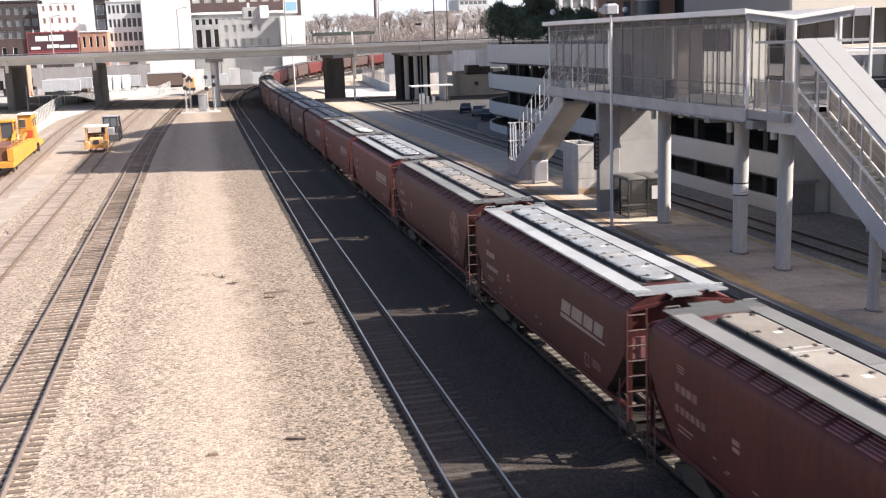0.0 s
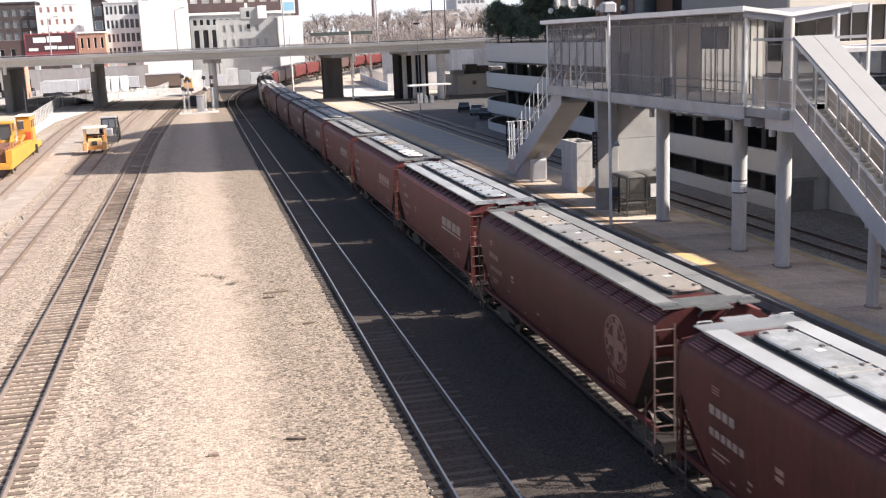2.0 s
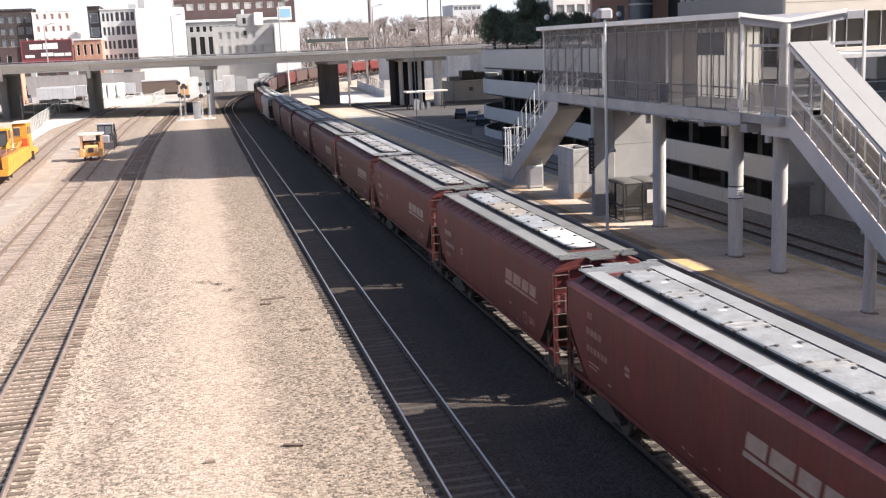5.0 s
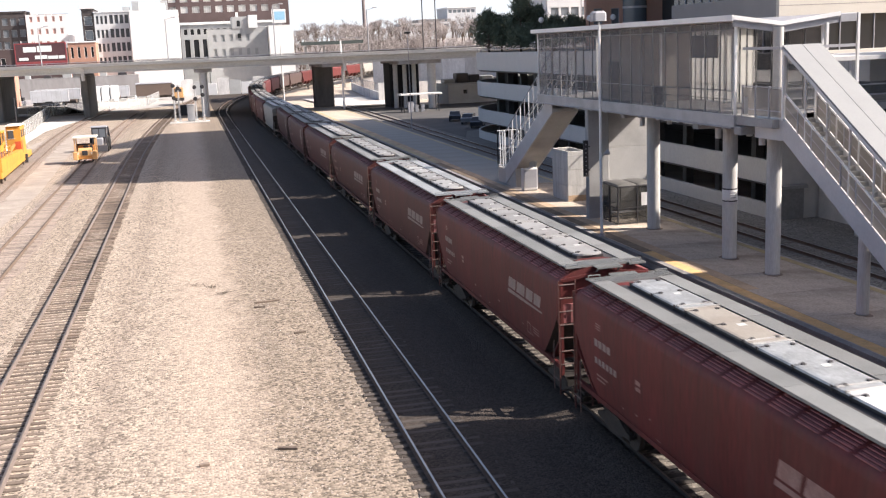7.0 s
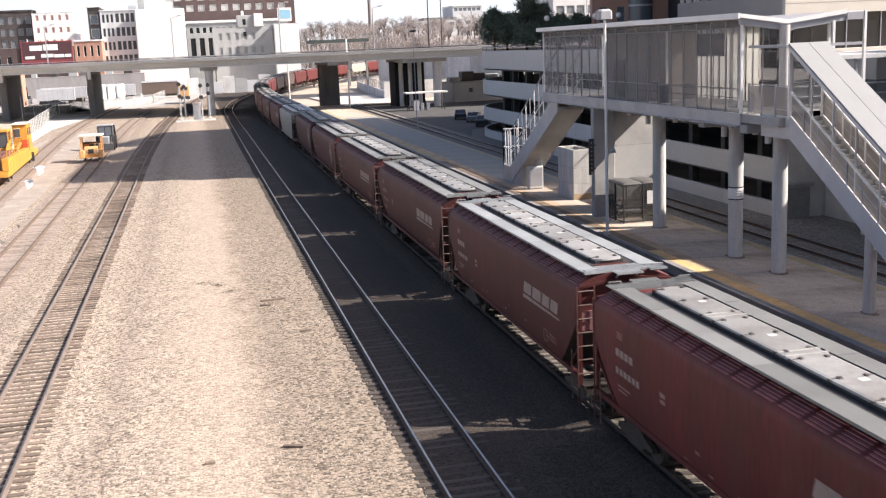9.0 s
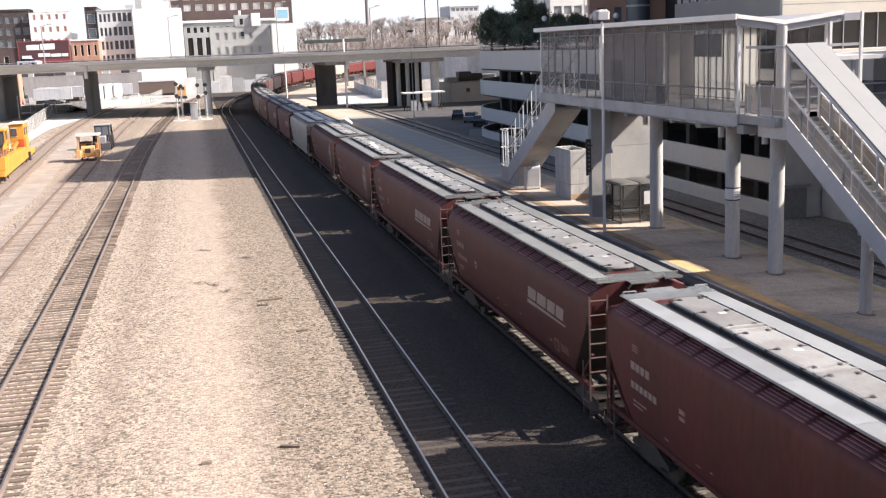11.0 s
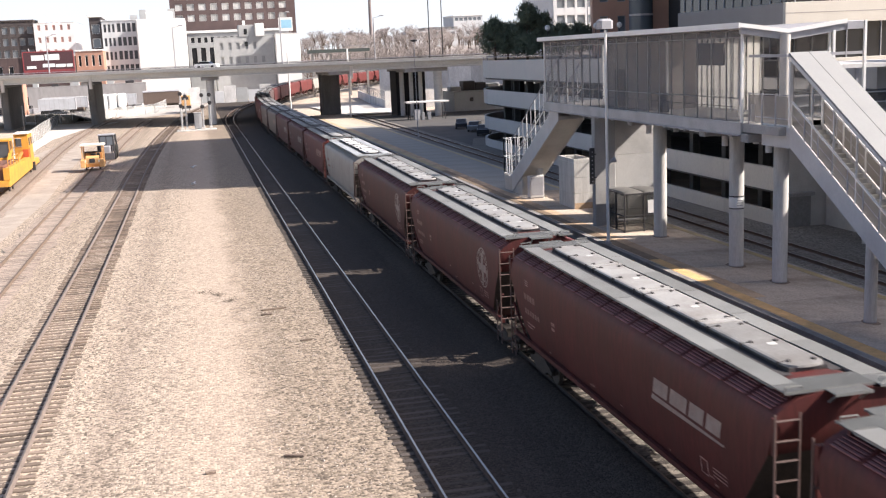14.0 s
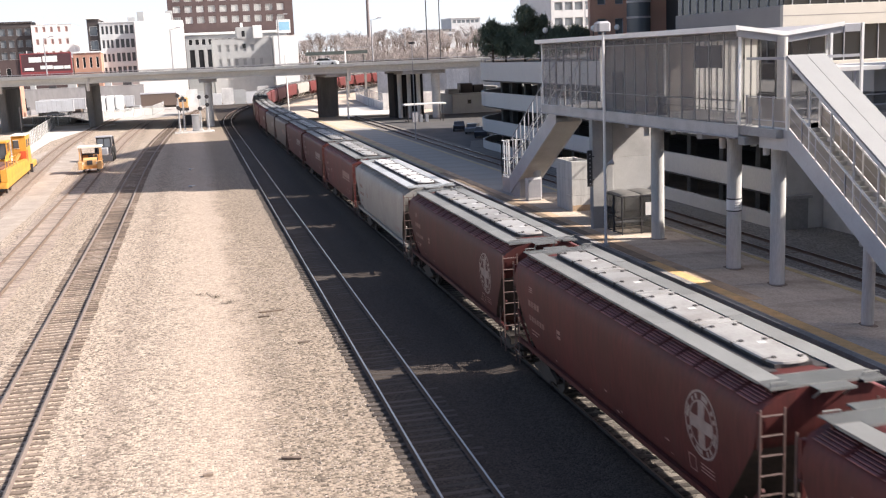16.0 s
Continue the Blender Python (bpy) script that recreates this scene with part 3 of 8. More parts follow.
def hopper_parts(car, L, paint, kind, emblem, rng_seed, walk_metal, covers_m):
    """A covered hopper on its origin at rail height, length L between coupler faces along y.
    kind: "frame" has open end frames, "slope" short end sheets over deep slopes, "gusset" a smooth roof shoulder."""
    rng = random.Random(rng_seed)
    h = L / 2
    e = h - 0.8                     # end of the body top
    foot = h - 3.0                  # where the side meets the sill
    knee = 3.35 if kind == "slope" else 2.95
    curved = kind == "slope"
    b = Build()
    if curved:
        sec = [(1.4, 1.36), (1.5, 1.75), (1.58, 2.5), (1.61, 3.2), (1.6, 3.66), (1.57, 3.88), (1.51, 4.03), (1.42, 4.13), (0.98, 4.345), (0.5, 4.44)]
    else:
        sec = [(1.52, 1.36), (1.56, 1.6), (1.6, 2.4), (1.61, 3.3), (1.605, 3.86), (1.58, 4.02), (1.5, 4.12), (0.98, 4.345), (0.5, 4.44)]

    def end_at(z):
        """Body half-length at height z: the ends slope in under the top."""
        return foot + (e - foot) * min(1, max(0, (z - 1.05) / (knee - 1.05))) ** 0.72
    n = len(sec)
    fine = []
    for (xa, za), (xb, zb) in zip(sec, sec[1:]):
        m = 4 if za < 3.3 and zb - za > 0.5 else 1
        fine += [(xa + (xb - xa) * k / m, za + (zb - za) * k / m) for k in range(m)]
    sec_f = fine + [sec[-1]]
    n = len(sec_f)
    stations = [-1, -0.985, -0.66, -0.33, 0, 0.33, 0.66, 0.985, 1]
    for side in (-1, 1):
        p = [(side * x, t * end_at(z), z if side < 0 else max(z, 1.52)) for t in stations for x, z in sec_f]
        f = [(k * n + j, k * n + j + 1, (k + 1) * n + j + 1, (k + 1) * n + j) for k in range(len(stations) - 1) for j in range(n - 1)]
        b.add(p, f)
    for t in (-1, 1):
        p = [(-x, t * end_at(z), z) for x, z in sec_f] + [(x, t * end_at(z), z) for x, z in sec_f]
        # end slopes below the knee get a dark slot: their shade, as paint
        low_end = [j for j in range(n - 1) if sec_f[j + 1][1] < knee + 0.05]
        b.add(p, [(j, j + 1, n + j + 1, n + j) for j in range(n - 1) if j not in low_end])
        b.add(p, [(j, j + 1, n + j + 1, n + j) for j in low_end], 1)
    b.add([(sx * sec[-1][0], sy * e, sec[-1][1]) for sx, sy in ((-1, -1), (1, -1), (1, 1), (-1, 1))], [(0, 1, 2, 3)])
    b.add([(sx * sec[0][0], sy * foot, 1.36 if sx < 0 else 1.52) for sx, sy in ((-1, -1), (1, -1), (1, 1), (-1, 1))], [(0, 1, 2, 3)])
    body = part("body", b.mesh("body", [paint, GRIME_SHADE], True, True), None, car)
    # lighter paint copy that stands for the light on ribs and corner sheets
    faded = LIT_RED if paint == RED_PAINT else LIT_BROWN if paint == BROWN_PAINT else paint
    if kind == "gusset":
        # smooth shoulder: a pale chord along the top of the side, gusset plates under the walkway
        for side in (-1, 1):
            part("top_chord", Build().prism([(side * 1.6, 4.0), (side * 1.635, 4.0), (side * 1.635, 4.09), (side * 1.5, 4.15), (side * 1.48, 4.13)], -e, e), faded, car, "pale top chord")
            b = Build()
            for k in range(17):
                y = -e + 0.5 + k * (2 * e - 1.0) / 16
                b.prism([(side * 1.45, 4.145), (side * 1.1, 4.3), (side * 1.1, 4.41), (side * 1.2, 4.41)], y - 0.03, y + 0.03)
            tagged(part("walkway_gusset", b, GRIME_SHADE, car, "dark triangular gusset plates"), kind="stuff")
    else:
        # pressed ridges along the roof shoulder, in bays
        bays = 17
        bay = (2 * e - 0.3) / bays
        for side in (-1, 1):
            b = Build()
            for k in range(6):
                x = 1.475 - 0.085 * k
                z = 4.125 + (1.46 - x) * 0.452 + 0.012
                for q in range(bays):
                    y = -e + 0.15 + q * bay
                    b.bar((side * x, y + 0.09, z), (side * x, y + bay - 0.09, z), 0.064, 0.024)
            tagged(part("roof_ribs", b, faded, car, "ribs on the roof shoulder, painted lighter for the light on them"), kind="stuff")
            b = Build()
            for q in range(1, bays):
                y = -e + 0.15 + q * bay
                b.prism([(side * 1.49, 4.115), (side * 0.99, 4.345), (side * 0.99, 4.372), (side * 1.49, 4.14)], y - 0.03, y + 0.03)
            tagged(part("roof_stiffener", b, paint, car), kind="stuff")
    # side sills
    for side in (-1, 1):
        b = Build()
        b.box(side * 1.5 - 0.06, side * 1.5 + 0.06, -h + 0.75, h - 0.75, 1.28 if side < 0 else 1.44, 1.42 if side < 0 else 1.56)
        part("side_sill", b, paint, car)
    # perforated walkways on brackets, in lengths butted end to end
    m = 6
    w0, w1 = 0.74, 1.27
    step = (2 * e - 1.1) / m
    for side in (-1, 1):
        for k in range(m):
            y0 = -e + 0.55 + k * step
            b = Build()
            xa, xb = min(side * w0, side * w1), max(side * w0, side * w1)
            lift = rng.uniform(0, 0.012)
            b.box(xa, xb, y0, y0 + step - 0.012, 4.455 + lift, 4.47 + lift)
            for xx in (xa, xb - 0.015):
                b.box(xx, xx + 0.015, y0, y0 + step - 0.012, 4.41, 4.455 + lift)
            part("running_board", b, walk_metal, car, "perforated galvanised steel roof walkway")
        b = Build()
        for k in range(15):
            y = -e + 0.35 + k * (2 * e - 0.7) / 14
            b.box(side * 1.0 - 0.2, side * 1.0 + 0.2, y - 0.03, y + 0.03, 4.3, 4.455)
        tagged(part("walkway_bracket", b, paint, car), kind="stuff")
    # long trough hatch: coaming, pan covers with rounded ends, straps and small latches
    b = Build()
    b.box(-0.45, 0.45, -e + 1.3, e - 1.3, 4.42, 4.53)
    part("hatch_coaming", b, LATCH_STEEL, car, "dark hatch coaming")
    # dark strips laid where the raised hatch shades the roof
    for side in (-1, 1):
        part("roof_gutter", Build().box(side * 0.59 - 0.14, side * 0.59 + 0.14, -e + 1.15, e - 1.15, 4.41, 4.446), LATCH_STEEL, car, "dark strip standing for the shade beside the hatch")
    covers = 4
    span = (2 * e - 2.5) / covers
    w = 0.49
    for k in range(covers):
        y0 = -e + 1.25 + k * span
        y1 = y0 + span - 0.015
        r0, r1 = (0.38 if k == 0 else 0.02), (0.38 if k == covers - 1 else 0.02)

        def outline(q):
            o = []
            for cx, cy, r, a0 in ((w, y1, r1, 0), (-w, y1, r1, 90), (-w, y0, r0, 180), (w, y0, r0, 270)):
                sx, sy = (1 if cx > 0 else -1), (1 if cy == y1 else -1)
                for i in range(5):
                    an = radians(a0 + 22.5 * i)
                    o.append((cx - sx * r + (r - q) * math.cos(an) if r > 0.1 else cx - sx * q, cy - sy * r + (r - q) * math.sin(an) if r > 0.1 else cy - sy * q * 0.3))
            return [p for i, p in enumerate(o) if i == 0 or (abs(p[0] - o[i - 1][0]) + abs(p[1] - o[i - 1][1])) > 1e-4]
        b = Build()
        lo, mid, top = outline(0.0), outline(0.015), outline(0.09)
        n_o = len(lo)
        b.add([(x, y, 4.53) for x, y in lo] + [(x, y, 4.575) for x, y in mid] + [(x, y, 4.59) for x, y in top],
              [(j * n_o + i, j * n_o + (i + 1) % n_o, (j + 1) * n_o + (i + 1) % n_o, (j + 1) * n_o + i) for j in (0, 1) for i in range(n_o)] + [tuple(range(2 * n_o, 3 * n_o)), tuple(range(n_o - 1, -1, -1))])
        cover = part("hatch_cover", b, covers_m[k], car)
        if k:
            part("seam_strap", Build().cbox(-w - 0.02, w + 0.02, y0 - 0.07, y0 - 0.005, 4.55, 4.615, 0.01).cbox(-w - 0.02, w + 0.02, y0 + 0.25, y0 + 0.3, 4.55, 4.61, 0.01), HATCH_METAL, car, "pale hatch strap")
        for yy in (y0 + 0.32, y0 + span * 0.5, y1 - 0.3):
            for sx in (-1, 1):
                b = Build()
                jog = rng.uniform(-0.05, 0.05)
                b.cbox(sx * 0.29 - 0.05, sx * 0.29 + 0.05, yy + jog - 0.05, yy + jog + 0.05, 4.59, 4.63, 0.015)
                b.rod((sx * 0.29, yy + jog, 4.615), (sx * (w + 0.05), yy + 0.08, 4.55), 0.018, 5)
                b.rod((sx * (w + 0.03), yy + 0.08, 4.45), (sx * (w + 0.03), yy + 0.08, 4.6), 0.022, 5)
                part("hatch_latch", b, LATCH_STEEL, cover, "dark latch")
        part("tag", Build().box(0.0, 0.2, y0 + span * 0.42, y0 + span * 0.42 + 0.16, 4.592, 4.598), TAG_WHITE, cover, "small white tag")
    for t in (-1, 1):
        # corner plates, cross walkway and a centre step that reaches over the end
        def grate(b, x0, x1, y0, y1, z):
            y0, y1 = min(y0, y1), max(y0, y1)
            b.box(x0, x1, y0, y1, z - 0.02, z - 0.008)
            k, rows = 0, int((x1 - x0) / 0.055)
            for k in range(rows):
                x = x0 + (k + 0.5) * (x1 - x0) / rows
                b.box(x - 0.014, x + 0.014, y0, y1, z - 0.008, z + 0.004)
            b.box(x0, x1, y0 - 0.012, y0, z - 0.05, z + 0.014).box(x0, x1, y1, y1 + 0.012, z - 0.05, z + 0.014)
        for sx in (-1, 1):
            b = Build()
            reach = -0.06 if sx < 0 else 0.1
            grate(b, min(sx * 0.74, sx * 1.29), max(sx * 0.74, sx * 1.29), t * (e - 0.54), t * (e + reach), 4.475)
            gx, gy = sx * 1.05, t * (e - 0.12)
            b.rod((gx - 0.18, gy, 4.48), (gx - 0.18, gy, 4.57), 0.016, 6).rod((gx - 0.18, gy, 4.57), (gx + 0.18, gy, 4.57), 0.016, 6).rod((gx + 0.18, gy, 4.57), (gx + 0.18, gy, 4.48), 0.016, 6)
            tagged(part("corner_walkway", b, walk_metal, car, "grated walkway corner with a grab loop"), kind="stuff")
        b = Build()
        grate(b, -0.73, 0.73, t * (e - 0.78), t * (e - 0.06), 4.478)
        tagged(part("cross_walkway", b, walk_metal, car, "grated cross walkway"), kind="stuff")
        b = Build()
        grate(b, -0.42, 0.42, t * (e - 0.02), t * (e + 0.34), 4.47)
        b.bar((-0.35, t * e, 4.2), (-0.35, t * (e + 0.3), 4.44), 0.04, 0.04).bar((0.35, t * e, 4.2), (0.35, t * (e + 0.3), 4.44), 0.04, 0.04)
        tagged(part("end_step", b, walk_metal, car, "grated step over the car end"), kind="stuff")
        b = Build()
        b.box(-1.5, 1.5, t * (h - 0.8) - 0.35, t * (h - 0.8) + 0.35, 1.02, 1.12)
        part("end_platform", b, END_GRIME_SHADED, car)
        for sx in (-1, 1):
            b = Build()
            if kind != "slope":
                b.bar((sx * 1.5, t * (h - 0.7), 1.1), (sx * 1.5, t * (h - 0.7), 4.1), 0.09, 0.09)
                b.bar((sx * 1.5, t * (h - 0.7), 4.1), (0, t * (h - 0.7), 4.3), 0.09, 0.09)
            b.bar((sx * 0.55, t * (h - 0.7), 1.1), (sx * 0.55, t * (e - 0.02), 3.2), 0.09, 0.09)
            b.bar((sx * 1.5, t * (h - 0.7), 2.4), (sx * 1.4, t * (foot + 0.9), 1.1), 0.07, 0.07)
            part("end_post", b, paint, car)
            b = Build()
            for x in (1.6, 1.06):
                b.bar((sx * x, t * (h - 0.66), 0.5), (sx * x, t * (h - 0.66), 4.12), 0.04, 0.04)
            for k in range(9):
                z = 0.62 + k * 0.42
                b.rod((sx * 1.06, t * (h - 0.66), z), (sx * 1.6, t * (h - 0.66), z), 0.022, 6, slot=1)
            part("ladder", b, [LADDER_PALE if kind == "slope" else LADDER_PAINT, LADDER_PALE], car, "scuffed ladder with worn rungs")
            b = Build()
            b.rod((sx * 1.62, t * (h - 1.15), 0.55), (sx * 1.62, t * (h - 1.15), 2.1), 0.022, 6)
            b.rod((sx * 1.62, t * (h - 0.7), 0.95), (sx * 1.62, t * (h - 1.15), 0.95), 0.02, 6)
            part("grab_iron", b, LADDER_PALE, car, "pale upright grab iron")
            low = 3.25 if kind == "slope" else 2.75
            b = Build()
            b.prism([(sx * 1.6, 4.02), (sx * 1.6, low), (sx * 1.52, low), (sx * 1.52, 4.02)], min(t * (e - 0.02), t * (h - 0.7)), max(t * (e - 0.02), t * (h - 0.7)))
            part("corner_plate", b, paint, car)
            if kind != "slope":
                part("corner_box", Build().cbox(min(sx * 1.02, sx * 1.5), max(sx * 1.02, sx * 1.5), t * (h - 0.76) - 0.03, t * (h - 0.76) + 0.03, low, 3.35, 0.01), faded, car, "corner sheet painted lighter for the sun's glow in the gap")
        # hand brake wheel and air gear on the end platform
        b = Build()
        b.box(-0.55, 0.35, t * (h - 1.25) - 0.2, t * (h - 1.25) + 0.2, 1.12, 1.5)
        b.rod((-0.9, t * (h - 1.1), 1.3), (0.9, t * (h - 1.1), 1.3), 0.13, 10)
        b.rod((-1.2, t * (h - 0.75), 0.5), (1.2, t * (h - 0.75), 0.5), 0.02, 6)
        part("brake_gear", b, END_GRIME_SHADED, car, "grimy brake cylinder and rods")
        b = Build()
        b.box(-0.16, 0.16, t * (h - 0.9) - 0.5, t * (h - 0.9) + 0.5, 0.72, 1.02)
        b.cbox(-0.14, 0.14, t * (h - 0.2) - 0.22, t * (h - 0.2) + 0.2, 0.72, 1.0, 0.05)
        b.rod((0.35, t * (h - 0.4), 0.95), (0.1, t * (h - 0.02), 0.5), 0.03, 6)
        b.box(-0.09, 0.09, t * (h - 0.45) - 0.05, t * (h - 0.45) + 0.05, 0.4, 0.75)
        part("coupler", b, END_GRIME_SHADED, car, "rusty coupler and air hose")
        b = Build().cbox(-1.46, 1.46, t * (h - 0.52) - 0.07, t * (h - 0.52) + 0.07, 0.8, 1.13, 0.02)
        b.rod((-1.3, t * (h - 0.4), 0.85), (-0.1, t * (h - 0.3), 0.92), 0.02, 6).rod((-1.3, t * (h - 0.4), 0.85), (-1.3, t * (h - 0.4), 0.45), 0.02, 6)
        part("end_sill", b, END_GRIME_SHADED, car, "grimy end sill with uncoupling lever")
        # truck with its wheels
        c = t * (h - 2.25)
        b = Build()
        for sx in (-1, 1):
            b.prism([(c - 1.15, 0.52), (c - 0.75, 0.62), (c - 0.4, 0.78), (c + 0.4, 0.78), (c + 0.75, 0.62), (c + 1.15, 0.52), (c + 1.15, 0.38), (c + 0.7, 0.36), (c + 0.35, 0.2), (c - 0.35, 0.2), (c - 0.7, 0.36), (c - 1.15, 0.38)], sx * 0.99 - 0.07, sx * 0.99 + 0.07, "x")
        b.box(-1.0, 1.0, c - 0.2, c + 0.2, 0.42, 0.75)
        truck = part("truck", b, GRIME_SHADE, car, "grimy cast steel truck")
        for a in (-0.89, 0.89):
            b = Build()
            for sx in (-1, 1):
                b.lathe([(0.42, -0.07), (0.485, -0.06), (0.46, -0.03), (0.455, 0.065), (0.38, 0.06), (0.15, 0.02), (0.12, 0.08)], 20,
                        at=Matrix.Translation((sx * 0.755, 0, 0)) @ Matrix.Rotation(sx * math.pi / 2, 4, "Y"))
            b.rod((-0.95, 0, 0), (0.95, 0, 0), 0.08, 8)
            part("wheelset", b, WHEEL_STEEL, truck, at=Matrix.Translation((0, c + a, 0.457)), smooth=True)
    # discharge hoppers
    for k in (-1, 0, 1):
        c = k * (foot * 0.66)
        b = Build()
        wd = foot * 0.2
        top = [(-1.0, c - wd, 1.36), (1.0, c - wd, 1.36), (1.0, c + wd, 1.36), (-1.0, c + wd, 1.36)]
        low = [(-0.5, c - 0.35, 0.5), (0.5, c - 0.35, 0.5), (0.5, c + 0.35, 0.5), (-0.5, c + 0.35, 0.5)]
        b.add(top + low, [(0, 1, 5, 4), (1, 2, 6, 5), (2, 3, 7, 6), (3, 0, 4, 7), (4, 5, 6, 7)])
        b.box(-0.6, 0.6, c - 0.42, c + 0.42, 0.4, 0.5)
        part("discharge_hopper", b, paint, car)
    b = Build()
    b.box(-0.2, 0.2, -h + 0.8, h - 0.8, 0.95, 1.3)
    part("centre_sill", b, GRIME_SHADE, car)

    # stencils lie on the left side (the train's near side), a few millimetres proud of it
    def skin(z):
        for (xa, za), (xb, zb) in zip(sec, sec[1:]):
            if za <= z <= zb:
                return -(xa + (xb - xa) * (z - za) / (zb - za)) - 0.006
        return -1.615

    def bars(rows, name, label, m):
        q = Build()
        for y0, y1, z0, z1 in rows:
            q.add([(skin(z) - d, y, z) for d in (0.003, 0) for y, z in ((y0, z0), (y1, z0), (y1, z1), (y0, z1))],
                  [(0, 1, 2, 3), (7, 6, 5, 4), (0, 4, 5, 1), (1, 5, 6, 2), (2, 6, 7, 3), (3, 7, 4, 0)])
        tagged(part(name, q, m, car, label), kind="stuff" if "stencil" in name else "")
    if emblem == "ring":
        q = Build()
        yc, zc, R = -h + 3.2, 2.95, 0.8
        n_r = 40

        def rim(r0, r1, k0, k1):
            for k in range(k0, k1):
                a0, a1 = 2 * math.pi * k / n_r, 2 * math.pi * (k + 1) / n_r
                q.add([(skin(zc + r * math.sin(a)) - 0.004, yc + r * math.cos(a), zc + r * math.sin(a)) for r, a in ((r0, a0), (r1, a0), (r1, a1), (r0, a1))], [(0, 1, 2, 3)])
        rim(0.93 * R, R, 0, n_r)
        rim(0.66 * R, 0.72 * R, 0, n_r)
        # plain short bars round the rim in place of writing
        for k in range(n_r):
            if k % 5 < 3 and k % 10 != 6:
                rim(0.75 * R, 0.9 * R, k, k + 1)
        tagged(part("emblem", q, RING_DIM if paint == BROWN_PAINT and rng_seed == 3 else LETTER_WHITE, car, "faded ring emblem"), kind="stuff")
        bars([(yc - 0.2 * R, yc + 0.2 * R, zc - 0.66 * R, zc - 0.2 * R), (yc - 0.66 * R, yc + 0.66 * R, zc - 0.195 * R, zc + 0.195 * R), (yc - 0.2 * R, yc + 0.2 * R, zc + 0.2 * R, zc + 0.66 * R)],
             "emblem_cross", "faded cross inside the ring", RING_DIM if rng_seed == 3 else LETTER_WHITE)
    elif emblem:
        # the owner's mark as four plain leaning blocks over a tapering line
        y0 = -h + (2.8 if kind == "slope" else 2.35)
        ink = LETTER_DIM if emblem == "dim" else LETTER_WHITE
        a = y0 + 3.62
        for wide in (0.95, 1.02, 0.85, 0.8):
            block = Build().add([(skin(z) - 0.004, a - u - 0.28 * (z - 2.8), z) for u, z in ((0, 2.84), (wide - 0.13, 2.84), (wide - 0.13, 3.24), (0, 3.24))], [(0, 1, 2, 3)])
            part("emblem_block", block, ink, car, "faded white leaning block")
            a -= wide
        line = Build().add([(skin(z) - 0.004, y, z) for y, z in ((y0 + 3.7, 2.64), (y0 + 3.65, 2.78), (y0 - 0.1, 2.75), (y0 - 0.08, 2.69))], [(0, 1, 2, 3)])
        part("emblem_line", line, ink, car, "faded white tapering line")
    far = h - 2.3
    pale = LETTER_WHITE if rng_seed in (2, 5, 6, 7) else RING_DIM
    bars([(far - 0.3 * k - 0.23, far - 0.3 * k, 2.9, 3.11) for k in range(4)] + [(far - 0.27 * k - 0.19, far - 0.27 * k, 2.4, 2.58) for k in range(6)], "stencil", "faded white stencil bars", pale)
    rows = [(far - 0.45, far - 0.1, 3.4 + 0.07 * k, 3.43 + 0.07 * k) for k in range(3)]
    rows += [(far - 0.9, far - 0.1, 2.05, 2.1), (far - 0.7, far - 0.1, 1.93, 1.98), (far - 3.1, far - 2.8, 2.62, 2.74), (far - 3.1, far - 2.8, 2.46, 2.56)]
    ys = -h + 3.6
    rows += [(ys, ys + 0.36, 2.02, 2.05), (ys, ys + 0.36, 1.66, 1.69), (ys, ys + 0.035, 1.69, 2.02), (ys + 0.325, ys + 0.36, 1.69, 2.02)]
    rows += [(ys - 0.9, ys - 0.25, 1.98 - 0.09 * k, 2.01 - 0.09 * k) for k in range(3)]
    bars(rows, "data_stencil", "small faded white stencil bars", LETTER_DIM)
    # scabs of old paint and dust low on the side
    scuffs = []
    for k in range(7):
        y, z = rng.uniform(-foot, foot), rng.uniform(1.5, 2.0)
        scuffs.append((y, y + rng.uniform(0.05, 0.25), z, z + rng.uniform(0.02, 0.07)))
    bars(scuffs, "scuff_stencil", "small pale scuffs", LETTER_DIM)
    return body


GAPS = [7.2, 24.6, 41.7, 60.0, 77.4, 95.2, 112.9, 130.5, 149.0, 168.3, 186.4, 205.0]
while len(GAPS) < 32:
    GAPS.append(GAPS[-1] + (17.7 if len(GAPS) % 3 else 18.4))
GAPS.insert(0, -10.4)
SPEED = 9.42
TRAIN_X = 12.1
RING_CARS, GREY_CARS, TAUPE_CARS = (3, 10, 11), (12, 26), (16, 17, 20, 21)
SLOPE_CARS, GUSSET_CARS = (3, 8, 9, 10, 11, 12), (4,)
BRIGHT_ROOFS, MID_ROOFS = (2, 12), (4, 7)
BROWN_CARS = (0, 1, 2, 3, 7, 8, 9, 10, 11, 14, 17, 20, 21)
DIM_MARKS = (5, 13, 16, 19)


